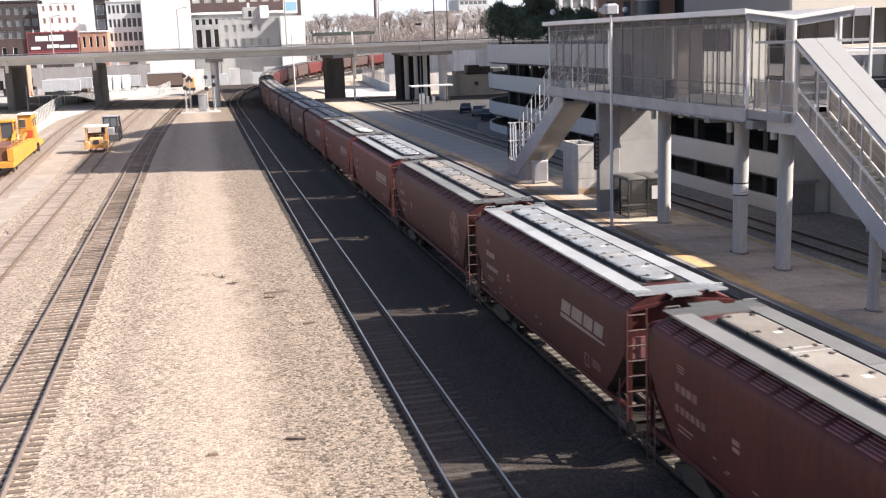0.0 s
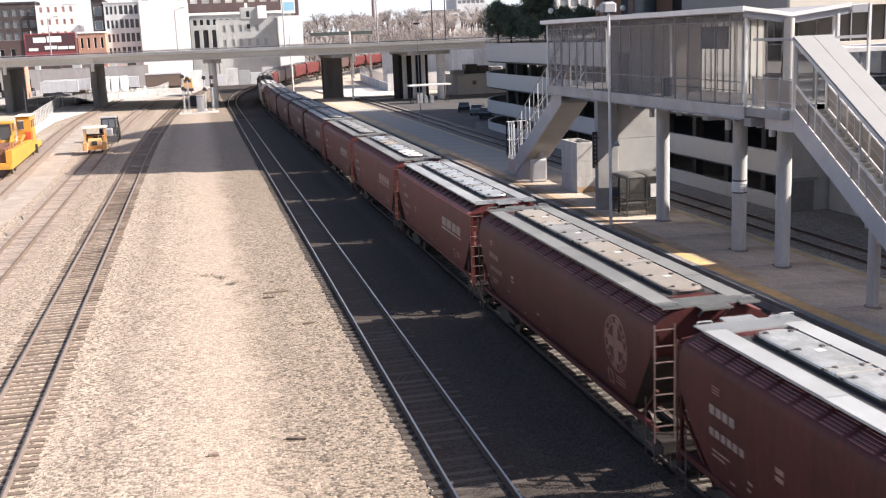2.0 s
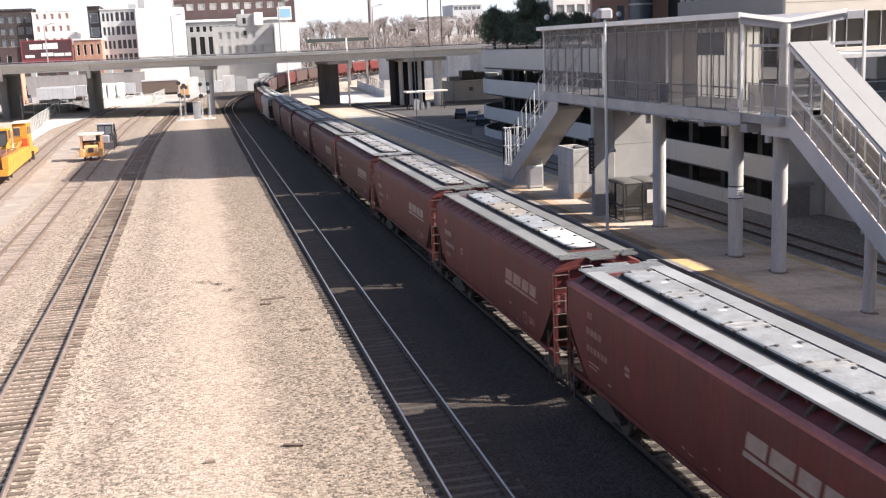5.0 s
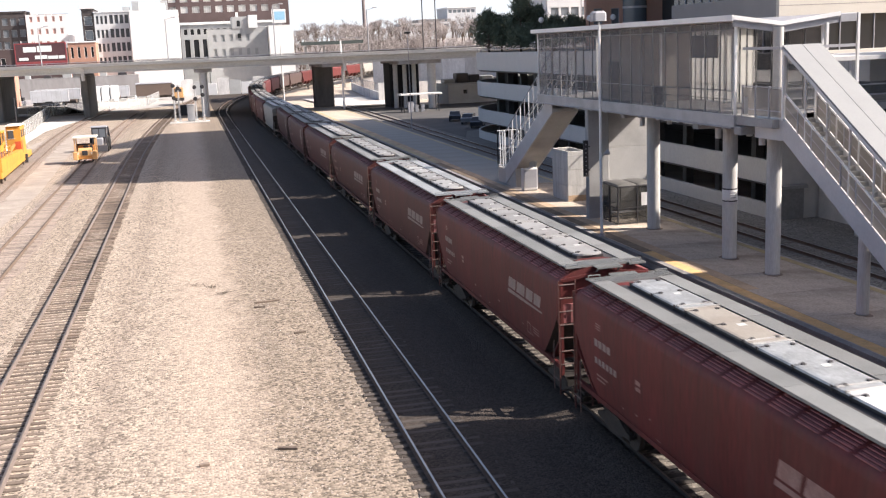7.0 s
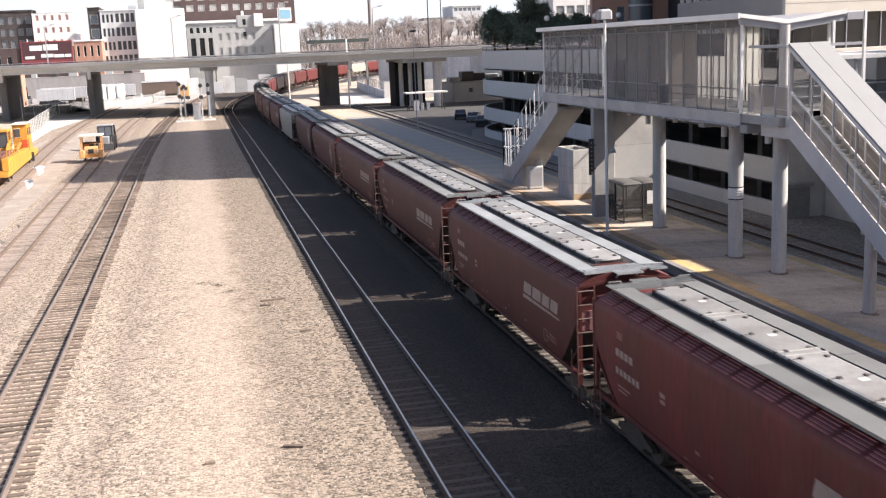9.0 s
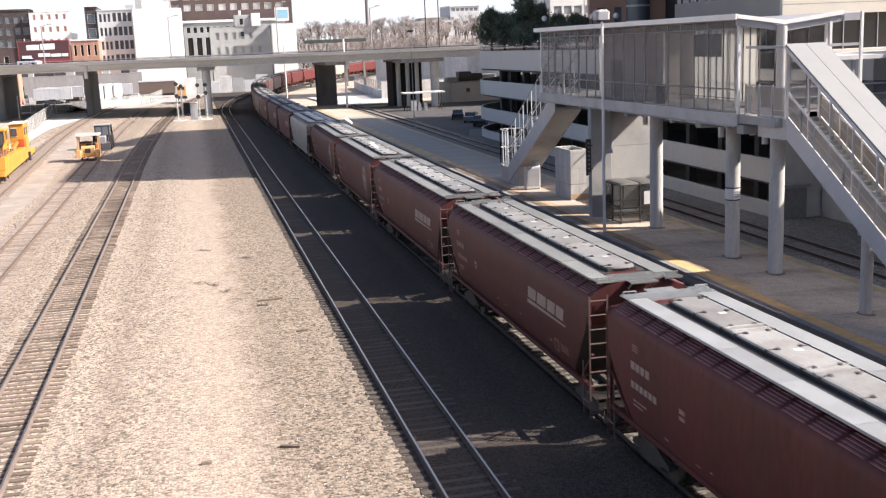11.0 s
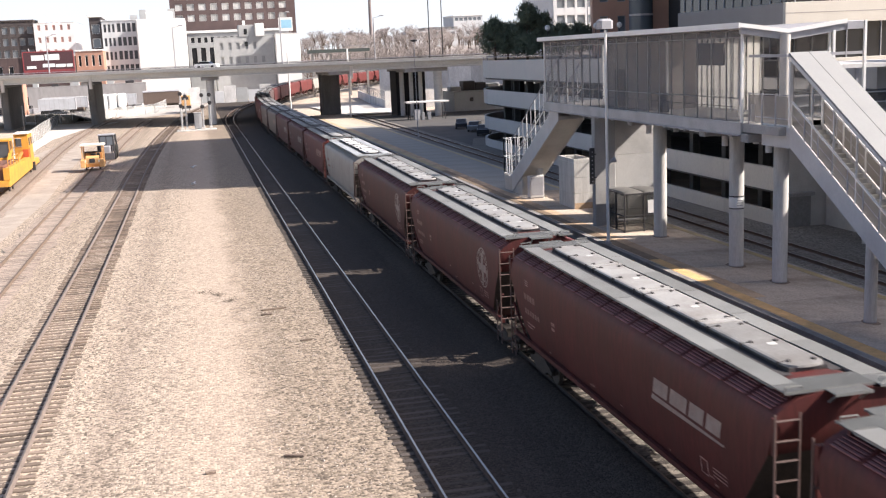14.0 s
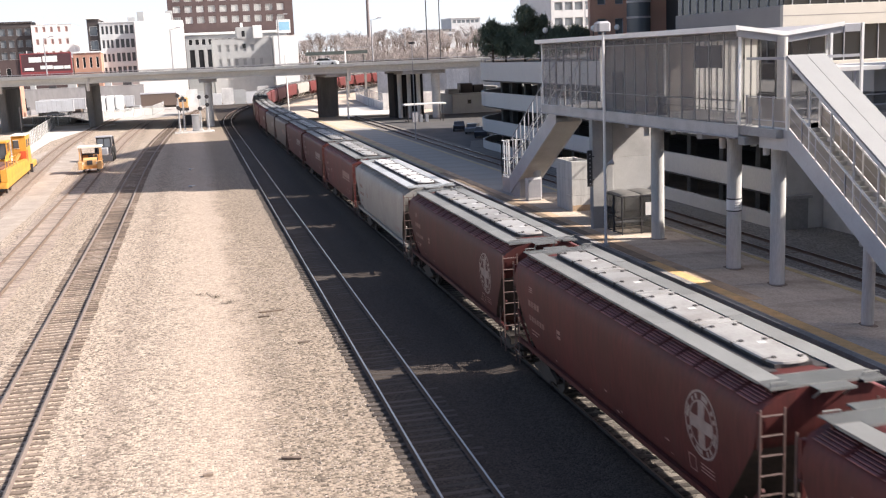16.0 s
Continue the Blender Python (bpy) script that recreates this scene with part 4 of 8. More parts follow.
def grain_train():
    """Each car stays a thing of its own; alike cars share their meshes."""
    kinds, cars = {}, []
    tan, grey, white = HATCH_TAN, HATCH_METAL, HATCH_WHITE
    lids = {1: (tan,) * 4, 2: (HATCH_SHINY,) * 4, 3: (tan, tan, grey, tan), 4: (HATCH_SHINY,) * 4, 5: (white, HATCH_SHINY, tan, HATCH_SHINY), 12: (white,) * 4}
    for i in range(len(GAPS) - 1):
        L = GAPS[i + 1] - GAPS[i]
        kind = "slope" if i in SLOPE_CARS else "gusset" if i in GUSSET_CARS else "frame"
        key = (round(L, 1), kind, i in RING_CARS, i in GREY_CARS, i in TAUPE_CARS, i in BROWN_CARS, i in BRIGHT_ROOFS, i in MID_ROOFS, i if i < 12 else i in DIM_MARKS)
        s = (GAPS[i] + GAPS[i + 1]) / 2
        if key in kinds:
            car = copy_thing(kinds[key], Matrix())
        else:
            paint = GREY_PAINT if i in GREY_CARS else TAUPE_PAINT if i in TAUPE_CARS else BROWN_PAINT if i in BROWN_CARS else RED_PAINT
            hue = "dusty taupe" if i in TAUPE_CARS else "dark brown-red" if i in BROWN_CARS else "oxide red"
            what = "pale grey round-sided covered hopper car" if i in GREY_CARS else hue + (" covered hopper car with faded ring emblem" if i in RING_CARS else " smooth-shouldered covered hopper car with bright walkways" if kind == "gusset" else " ribbed covered hopper car with faded white marks")
            car = thing("hopper_car", None, what, "railway wagon", "cars of the grain train")
            hopper_parts(car, L, paint, kind, "ring" if i in RING_CARS else "" if i in GREY_CARS else "dim" if i in DIM_MARKS else "word", i, WALK_BRIGHT if i in BRIGHT_ROOFS else WALK_MID if i in MID_ROOFS else WALK_METAL, lids.get(i, (grey,) * 4))
            kinds[key] = car
        cars.append((car, s, L))
    return cars


def car_pose(s, L):
    a, _ = grain_track(s - L * 0.35, TRAIN_X)
    c, _ = grain_track(s + L * 0.35, TRAIN_X)
    d = c - a
    m = Matrix.Translation((a + c) / 2)
    return m @ Matrix.Rotation(-math.atan2(d.x, d.y), 4, "Z") @ Matrix.Rotation(math.asin(d.z / d.length), 4, "X")


# ---- platform and footbridge ----
SCREEN = mesh_screen_mat("screen_mesh", (0.26, 0.245, 0.24), 0.3)
STAIR_MESH = mesh_screen_mat("stair_mesh", (0.3, 0.27, 0.24), 0.6, 0.08)
HEADER_MESH = mesh_screen_mat("header_mesh", (0.16, 0.15, 0.15), 0.5)
CLEAR_PANEL = mesh_screen_mat("clear_panel", (0.3, 0.32, 0.33), 0.16)


def translucent_mat(name, tint):
    m = bpy.data.materials.new(name)
    m.use_nodes = True
    nt = m.node_tree
    b = nt.nodes["Principled BSDF"]
    b.inputs["Base Color"].default_value = (*tint, 1)
    b.inputs["Roughness"].default_value = 0.6
    tr = nt.nodes.new("ShaderNodeBsdfTranslucent")
    tr.inputs[0].default_value = (*tint, 1)
    n = nt.nodes.new("ShaderNodeTexNoise")
    n.inputs["Scale"].default_value = 1.5
    mx = nt.nodes.new("ShaderNodeMixShader")
    r = nt.nodes.new("ShaderNodeMapRange")
    r.inputs["To Min"].default_value, r.inputs["To Max"].default_value = 0.6, 0.95
    nt.links.new(n.outputs[0], r.inputs[0])
    nt.links.new(r.outputs[0], mx.inputs[0])
    nt.links.new(b.outputs[0], mx.inputs[1])
    nt.links.new(tr.outputs[0], mx.inputs[2])
    nt.links.new(mx.outputs[0], nt.nodes["Material Output"].inputs[0])
    return m


PALE_PANEL = translucent_mat("pale_panel", (0.86, 0.85, 0.82))


def platform():
    pf = thing("platform", None, "long grey concrete station platform with yellow edge lines", "platform", kind="structure")
    b = Build()
    b.box(22.25, 28.5, 10, 212, -0.4, 0.19)
    part("base", b, CONCRETE_GREY, pf)
    # cast slabs with open joints
    slab = Build().box(0, 6.0, 0, 3.98, 0.0, 0.012).mesh("slab", PLATFORM_TOP)
    paved = Build().box(0, 6.0, 0, 3.98, 0.0, 0.012).mesh("slab", PLATFORM_ASPHALT)
    for k in range(50):
        part("slab", paved if 17 <= k < 40 else slab, None, pf, at=Matrix.Translation((22.4, 12 + k * 4, 0.19)))
    for x0, x1, near_m, far_m in ((22.5, 23.1, YELLOW_LINE, WORN_LINE), (27.9, 28.25, YELLOW_FADED, WORN_LINE)):
        for k in range(20):
            b = Build()
            b.box(x0, x1, 12 + k * 9.7, 12 + k * 9.7 + 9.68, 0.204, 0.212)
            # train-side line: four yellow lengths, five dark brown, the rest pale
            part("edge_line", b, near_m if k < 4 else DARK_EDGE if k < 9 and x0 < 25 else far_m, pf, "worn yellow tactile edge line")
    for k in range(16):
        part("edge_strip", Build().box(23.11, 23.75, 12 + k * 9.7, 21.68 + k * 9.7, 0.204, 0.21), PLATFORM_TOP if k < 3 else RUSTY_WARM_EDGE, pf, "stained strip along the edge line, warmed for sun patches")
    b = Build()
    b.box(22.1, 22.42, 10, 212, 0.05, 0.215)
    part("edge_coping", b, EDGE_STONE, pf, "dark worn edge coping")


def column(x, y, z0, z1, r, head=True, label="round concrete column on the platform"):
    c = thing("column", pose(x, y, z0), label, "column", "columns under the footbridge")
    part("shaft", Build().lathe([(r, 0), (r, z1 - z0)], 24), COLUMN_CONCRETE, c, smooth=True)
    part("base_ring", Build().lathe([(r + 0.012, 0), (r + 0.012, 0.04), (r, 0.05)], 24), CONCRETE_GREY, c)
    # rusty wash round the foot
    rng = random.Random(int(y * 10))
    ring = [(math.cos(2 * math.pi * k / 28), math.sin(2 * math.pi * k / 28)) for k in range(28)]
    reach = [r + 0.03 + 0.28 * rng.random() * max(0.2, abs(q[1])) for q in ring]
    reach = [(reach[k - 2] + reach[k - 1] * 2 + reach[k] * 2 + reach[(k + 1) % 28] * 2 + reach[(k + 2) % 28]) / 8 for k in range(28)]
    part("rust_stain", Build().add([(0, 0, 0.008)] + [(q[0] * d, q[1] * d * 1.15, 0.008) for q, d in zip(ring, reach)], [(0, 1 + k, 1 + (k + 1) % 28) for k in range(28)]), RUST_WASH, c, "rusty stain on the floor")
    if head:
        h = z1 - z0
        part("cap_beam", Build().cbox(-1.9, 2.4, -0.3, 0.3, h, h + 0.38, 0.04), CONCRETE_GREY, c)
        for sx in (-0.62, 0.62):
            part("beam_stub", Build().lathe([(0.15, -0.5), (0.15, 0.0)], 12), STEEL_WHITE, c, at=Matrix.Translation((sx * 1.35, -0.35, h)))
    return c


def footbridge():
    fb = thing("footbridge", None, "grey steel footbridge enclosed in mesh screens", "footbridge", kind="structure")
    X0, X1, Y0, Y1 = 24.0, 28.4, 43.9, 71.6
    part("deck", Build().box(X0, X1, Y0 - 3.2, 69.4, 7.25, 7.62), CONCRETE_GREY, fb)
    part("deck", Build().box(26.1, X1, 69.41, Y1, 7.25, 7.62), CONCRETE_GREY, fb)
    for x, m in ((X0, DECK_EDGE), (X1, STEEL_GREY)):
        part("deck_edge_beam", Build().cbox(x - 0.1, x + 0.03, Y0 - 0.1, Y1 + 0.1, 7.12, 7.66, 0.02), m, fb)
        part("deck_flange", Build().box(x - 0.22, x + 0.02, Y0 - 0.1, Y1 + 0.1, 7.06, 7.115), STEEL_GREY, fb)
    for k in range(12):
        y = Y0 + 1 + k * 2.4
        part("cross_beam", Build().box(X0 if y < 69 else 26.2, X1, y - 0.12, y + 0.12, 6.95, 7.25), STEEL_GREY, fb)
    # butterfly roof with white fascias
    xm = 26.07
    for a, b_ in ((X0 - 0.3, xm), (xm, 29.0)):
        za, zb = (12.02, 11.68) if a < xm else (11.68, 12.02)
        part("roof_slab", Build().prism([(a, za - 0.2), (b_, zb - 0.2), (b_, zb), (a, za)], Y0 - 0.35, Y1 + 0.3), STEEL_GREY, fb)
        part("end_fascia", Build().prism([(a, za - 0.12), (b_, zb - 0.12), (b_, zb + 0.06), (a, za + 0.06)], Y0 - 0.42, Y0 - 0.36), ROOF_METAL_WHITE, fb)
        part("end_beam", Build().prism([(a + 0.1, za - 0.42), (b_, zb - 0.42), (b_, zb - 0.14), (a + 0.1, za - 0.14)], Y0 - 0.3, Y0 - 0.1), STEEL_GREY, fb)
    part("roof_fascia", Build().cbox(X0 - 0.4, X0 - 0.31, Y0 - 0.42, Y1 + 0.35, 11.85, 12.1, 0.01), ROOF_METAL_WHITE, fb)
    part("gutter_box", Build().cbox(29.02, 29.9, Y0 - 0.36, Y0 + 5, 11.62, 12.0, 0.04), STEEL_GREY, fb)
    # screens with their mullions
    n = 19
    for x in (X0 + 0.02, X1 - 0.02):
        for k in range(n + 1):
            y = Y0 + k * (Y1 - Y0) / n
            w = 0.055 if k in (0, n) else 0.028
            # far-side mullions past y = 62 are white to stand for sun on them
            part("mullion", Build().box(x - w, x + w, y - w, y + w, 7.62, 11.9), ROOF_METAL_WHITE if k in (0, n) or (x > 26 and y > 62) else MULLION, fb)
        for z in (8.72, 11.45):
            part("screen_rail", Build().box(x - 0.025, x + 0.025, Y0, Y1, z - 0.02, z + 0.02), MULLION, fb)
        part("mesh_screen", Build().box(x - 0.004, x + 0.004, Y0 + 0.1, Y1 - 0.1, 7.66, 11.85), SCREEN, fb, "dark perforated metal screen")
    part("header_band", Build().box(X0 + 0.006, X0 + 0.016, Y0 + 0.1, Y1 - 0.1, 11.46, 11.85), HEADER_MESH, fb, "darker band along the top of the screen")
    for z in (8.3, 8.72):
        part("inner_handrail", Build().rod((X0 + 0.3, Y0 + 1, z), (X0 + 0.3, Y1 - 2, z), 0.02, 6), STEEL_DARK, fb)
    # pale ribbed panels on the far side of the walkway
    for k in range(17):
        y = 49.8 + k * 0.72
        part("pale_panel", Build().box(X1 - 0.2, X1 - 0.16, y, y + 0.5, 7.7, 11.65), PALE_PANEL, fb, "pale ribbed panel")
    part("hanging_sign", Build().cbox(25.2, 25.3, 47.9, 50.8, 10.15, 11.25, 0.02), STEEL_DARK, fb, "dark hanging sign board")
    # lift shaft inside the bridge
    part("lift_shaft", Build().cbox(25.3, 28.1, 56.6, 63.7, 7.62, 11.6, 0.03), SHAFT_BROWN, fb, "grey lift shaft")
    part("lift_door", Build().box(25.26, 25.3, 60.3, 61.9, 7.7, 9.9), STEEL_DARK, fb)
    for x, y in ((26.1, 56.2), (25.9, 47.6), (28.0, 52.3), (28.0, 66.5), (28.0, 69.0)):
        part("inner_post", Build().box(x - 0.06, x + 0.06, y - 0.06, y + 0.06, 7.62, 11.5), ROOF_METAL_WHITE, fb)
    part("bin", Build().lathe([(0.3, 7.62), (0.32, 8.6), (0.2, 8.65)], 12, at=Matrix.Translation((25.0, 54.3, 0))), STEEL_DARK, fb)
    # open landing at the head of the near stair
    part("landing_side", Build().box(24.34, 24.45, 40.4, 42.7, 6.72, 7.72), STRINGER, fb)
    part("landing_slab", Build().box(24.46, 27.7, 40.36, 42.7, 7.3, 7.62), CONCRETE_GREY, fb)
    # coloured near-black to stand for the dark gap beside the deck
    part("landing_slab", Build().box(25.0, 27.7, 42.71, 43.38, 7.3, 7.62), STEEL_DARK, fb)
    part("landing_beam", Build().box(25.0, 30.1, 43.4, 43.78, 7.4, 7.6), STEEL_DARK, fb)
    part("landing_front", Build().box(25.95, 27.7, 40.2, 40.35, 7.25, 7.66), STEEL_GREY, fb)
    for x0, y0, x1, y1 in ((24.34, 40.4, 24.34, 43.8), (26.0, 40.3, 27.7, 40.3)):
        for z in (7.95, 8.95):
            part("landing_rail", Build().bar((x0, y0, z), (x1, y1, z), 0.04, 0.04), STEEL_GREY, fb)
        for k in range(4):
            x, y = x0 + (x1 - x0) * k / 3, y0 + (y1 - y0) * k / 3
            part("landing_post", Build().box(x - 0.04, x + 0.04, y - 0.04, y + 0.04, 7.62, 9.0), STEEL_GREY, fb)
        part("landing_panel", Build().box(min(x0, x1) - 0.01, max(x0, x1) + 0.01, min(y0, y1), max(y0, y1), 7.7, 8.9), STAIR_MESH, fb, "fine grey mesh panel")
    part("kick_panel", Build().box(24.15, 24.8, 43.3, 43.36, 7.7, 8.5), DECK_EDGE, fb, "pale panel at the landing")
    for x, y, z in ((30.0, 43.6, 12.0), (24.34, 40.4, 10.7), (25.9, 40.4, 10.7), (28.4, 43.6, 11.6)):
        part("roof_post", Build().box(x - 0.06, x + 0.06, y - 0.06, y + 0.06, 7.6, z), ROOF_METAL_WHITE, fb)
    part("tie_beam", Build().box(24.1, 27.7, 40.35, 40.47, 10.55, 10.67), STEEL_GREY, fb)
    part("tie_beam", Build().box(24.3, 24.42, 40.475, 43.8, 10.55, 10.67), STEEL_GREY, fb)
    # glazed corridor towards the office tower
    part("corridor_deck", Build().box(X1 + 0.1, 50, 46.9, 53.0, 7.25, 7.62), CONCRETE_GREY, fb)
    # narrow first to let sun onto the panels, then widened to shade the platform
    part("corridor_roof", Build().box(X1 + 0.1, 31.2, 46.7, 48.4, 9.75, 9.95), STEEL_WHITE, fb)
    part("corridor_roof", Build().box(31.21, 50, 46.7, 53.2, 9.75, 9.95), STEEL_WHITE, fb)
    for k in range(9):
        x = X1 + 1 + k * 2.5
        part("corridor_post", Build().box(x - 0.06, x + 0.06, 46.9, 47.02, 7.6, 9.8), STEEL_GREY, fb)
    part("corridor_glass", Build().box(X1 + 0.1, 50, 46.95, 46.97, 7.7, 9.75), CLEAR_PANEL, fb)
    for z in (8.0, 8.5):
        part("corridor_rail", Build().box(X1 + 0.1, 50, 46.86, 46.92, z, z + 0.06), STEEL_GREY, fb)
    for x in (36.0, 44.0):
        part("corridor_column", Build().lathe([(0.35, -0.4), (0.35, 7.25)], 16, at=Matrix.Translation((x, 51.5, 0))), CONCRETE, fb)


SHAFT_BROWN = mat("brown_panelled_wall", (0.29, 0.262, 0.24), 0.7, vary=0.25, scale=0.5, fine=8, bump=0.1, dirt=(0.16, 0.145, 0.135), dirt_amount=0.7, dirt_scale=0.5)
DECK_EDGE = mat("deck_edge_paint", (0.46, 0.45, 0.44), 0.55, vary=0.14, scale=0.8, fine=12, bump=0.05, dirt=(0.28, 0.27, 0.26), dirt_amount=0.5)
RUST_WASH = mat("rust_wash", (0.2, 0.145, 0.112), 0.9, vary=0.4, scale=2, fine=12, bump=0.1, dirt=(0.3, 0.24, 0.19), dirt_amount=0.7, dirt_scale=2.5)
MULLION = mat("mullion_grey", (0.2, 0.195, 0.195), 0.5, vary=0.1, bump=0.02)
ROOF_METAL_WHITE = mat("white_metal_trim", (0.78, 0.77, 0.75), 0.45, vary=0.06, scale=1, fine=15, bump=0.03, dirt=(0.55, 0.53, 0.5), dirt_amount=0.35)


def stair(name, x0, x1, ytop, ztop, ydir, slope, run, canopy, depth=0.85, fence=0.0):
    st = thing(name, None, "grey steel stair with railings from footbridge to platform", "stairs", kind="structure")
    yb = ytop + ydir * run
    zb = ztop - slope * run

    def quad(z0, z1):
        return [(ytop, ztop + z0), (yb, zb + z0), (yb, zb + z1), (ytop, ztop + z1)]
    for x in (x0, x1):
        part("stringer", Build().prism(quad(-depth, 0.12), x - 0.05, x + 0.05, "x"), STRINGER, st)
        part("handrail", Build().bar((x, ytop, ztop + 1.1), (x, yb, zb + 1.1), 0.07, 0.06), ROOF_METAL_WHITE, st)
        for z in ((0.16, 1.45, fence) if fence else (0.6,)):
            part("lower_rail", Build().bar((x, ytop, ztop + z), (x, yb, zb + z), 0.05 if fence else 0.025, 0.06 if fence else 0.025), ROOF_METAL_WHITE if fence and z < 1 else STEEL_GREY, st)
        n = int(run / 1.0)
        for k in range(n + 1):
            y, z = ytop + ydir * run * k / n, ztop - slope * run * k / n
            part("rail_post", Build().box(x - 0.03, x + 0.03, y - 0.03, y + 0.03, z, z + max(1.1, fence)), ROOF_METAL_WHITE if fence and k % 2 else STEEL_GREY, st)
        part("rail_panel", Build().prism(quad(0.15, 1.0), x - 0.006, x + 0.006, "x"), STAIR_MESH if canopy else CLEAR_PANEL, st, "fine grey mesh panel" if canopy else "")
    part("soffit", Build().prism(quad(0.05 - depth, 0.3 - depth), x0 + 0.05, x1 - 0.05, "x"), CONCRETE, st)
    n = int(slope * run / 0.175)
    tread = Build().box(x0 + 0.05, x1 - 0.05, -run / n / 2 - 0.02, run / n / 2 + 0.02, -0.06, 0).box(x0 + 0.05, x1 - 0.05, -ydir * run / n / 2 - 0.012, -ydir * run / n / 2 + 0.012, 0, 0.17).mesh("tread", STAIR_PALE)
    for k in range(n):
        y, z = ytop + ydir * run * (k + 0.5) / n, ztop - slope * run * (k + 1) / n
        part("tread", tread, None, st, at=Matrix.Translation((0, y, z)))
    if canopy:
        for a, b_ in ((x0 - 0.15, (x0 + x1) / 2 - 0.012), ((x0 + x1) / 2 + 0.012, x1 + 0.15)):
            part("canopy_panel", Build().prism(quad(3.02, 3.12), a, b_, "x"), CANOPY_GREY, st, "pale metal canopy panel over the stair")
        for x in (x0 - 0.12, x1 + 0.12):
            part("canopy_beam", Build().prism(quad(2.86, 3.02), x - 0.05, x + 0.05, "x"), STEEL_WHITE, st)
        for x in (x0 + 0.02, x1 - 0.02):
            for k in range(9):
                y, z = ytop + ydir * run * k / 8, ztop - slope * run * k / 8
                part("canopy_post", Build().box(x - 0.032, x + 0.032, y - 0.032, y + 0.032, z - 0.3, z + 3.0), STEEL_WHITE, st)
    else:
        # foot landing on a plinth
        part("plinth", Build().prism([(yb - 2.6 * ydir, 0.2), (yb + 2.2 * ydir, 0.2), (yb + 2.2 * ydir, zb), (yb, zb), (yb - 2.6 * ydir, zb + 0.4)], x0, x1, "x"), CONCRETE, st)
        for a, b_ in (((x0, yb), (x0, yb + 2.2 * ydir)), ((x0, yb + 2.2 * ydir), (x1, yb + 2.2 * ydir))):
            for z in (0.1, 1.45, fence):
                part("landing_rail", Build().bar((*a, zb + z), (*b_, zb + z), 0.05, 0.05), ROOF_METAL_WHITE, st)
            for q in range(4):
                x, y = a[0] + (b_[0] - a[0]) * q / 3, a[1] + (b_[1] - a[1]) * q / 3
                part("landing_post", Build().box(x - 0.035, x + 0.035, y - 0.035, y + 0.035, zb, zb + fence), ROOF_METAL_WHITE, st)
    return st


STAIR_PALE = mat("pale_stair_tread", (0.5, 0.48, 0.45), 0.85, vary=0.2, scale=1.2, fine=14, bump=0.15, dirt=(0.3, 0.28, 0.25), dirt_amount=0.6)
CANOPY_GREY = mat("canopy_metal", (0.268, 0.27, 0.268), 0.6, vary=0.06, scale=1, fine=12, bump=0.03, dirt=(0.28, 0.28, 0.275), dirt_amount=0.3)
STRINGER = mat("stringer_steel", (0.56, 0.55, 0.54), 0.5, vary=0.08, scale=1.0, fine=10, bump=0.04, dirt=(0.4, 0.395, 0.4), dirt_amount=0.4)


def lift_tower():
    t = thing("lift_tower", None, "concrete lift tower under the footbridge", "lift tower", kind="structure")
    part("pier", Build().cbox(23.9, 25.3, 62, 62.5, 0.2, 7.05, 0.05), LIFT_GREY, t)
    for z0, z1 in ((0.2, 2.3), (2.32, 4.5), (4.52, 7.0)):
        part("wall_panel", Build().cbox(25.32, 28.3, 63.0, 66, z0, z1, 0.02), LIFT_WALL, t)


LIFT_WALL = mat("lift_wall_concrete", (0.47, 0.46, 0.445), 0.85, vary=0.14, scale=0.8, fine=15, bump=0.2, dirt=(0.3, 0.29, 0.28), dirt_amount=0.5)
LIFT_GREY = mat("lift_concrete", (0.37, 0.36, 0.35), 0.8, vary=0.12, scale=0.8, fine=12, bump=0.15, dirt=(0.24, 0.235, 0.23), dirt_amount=0.5)


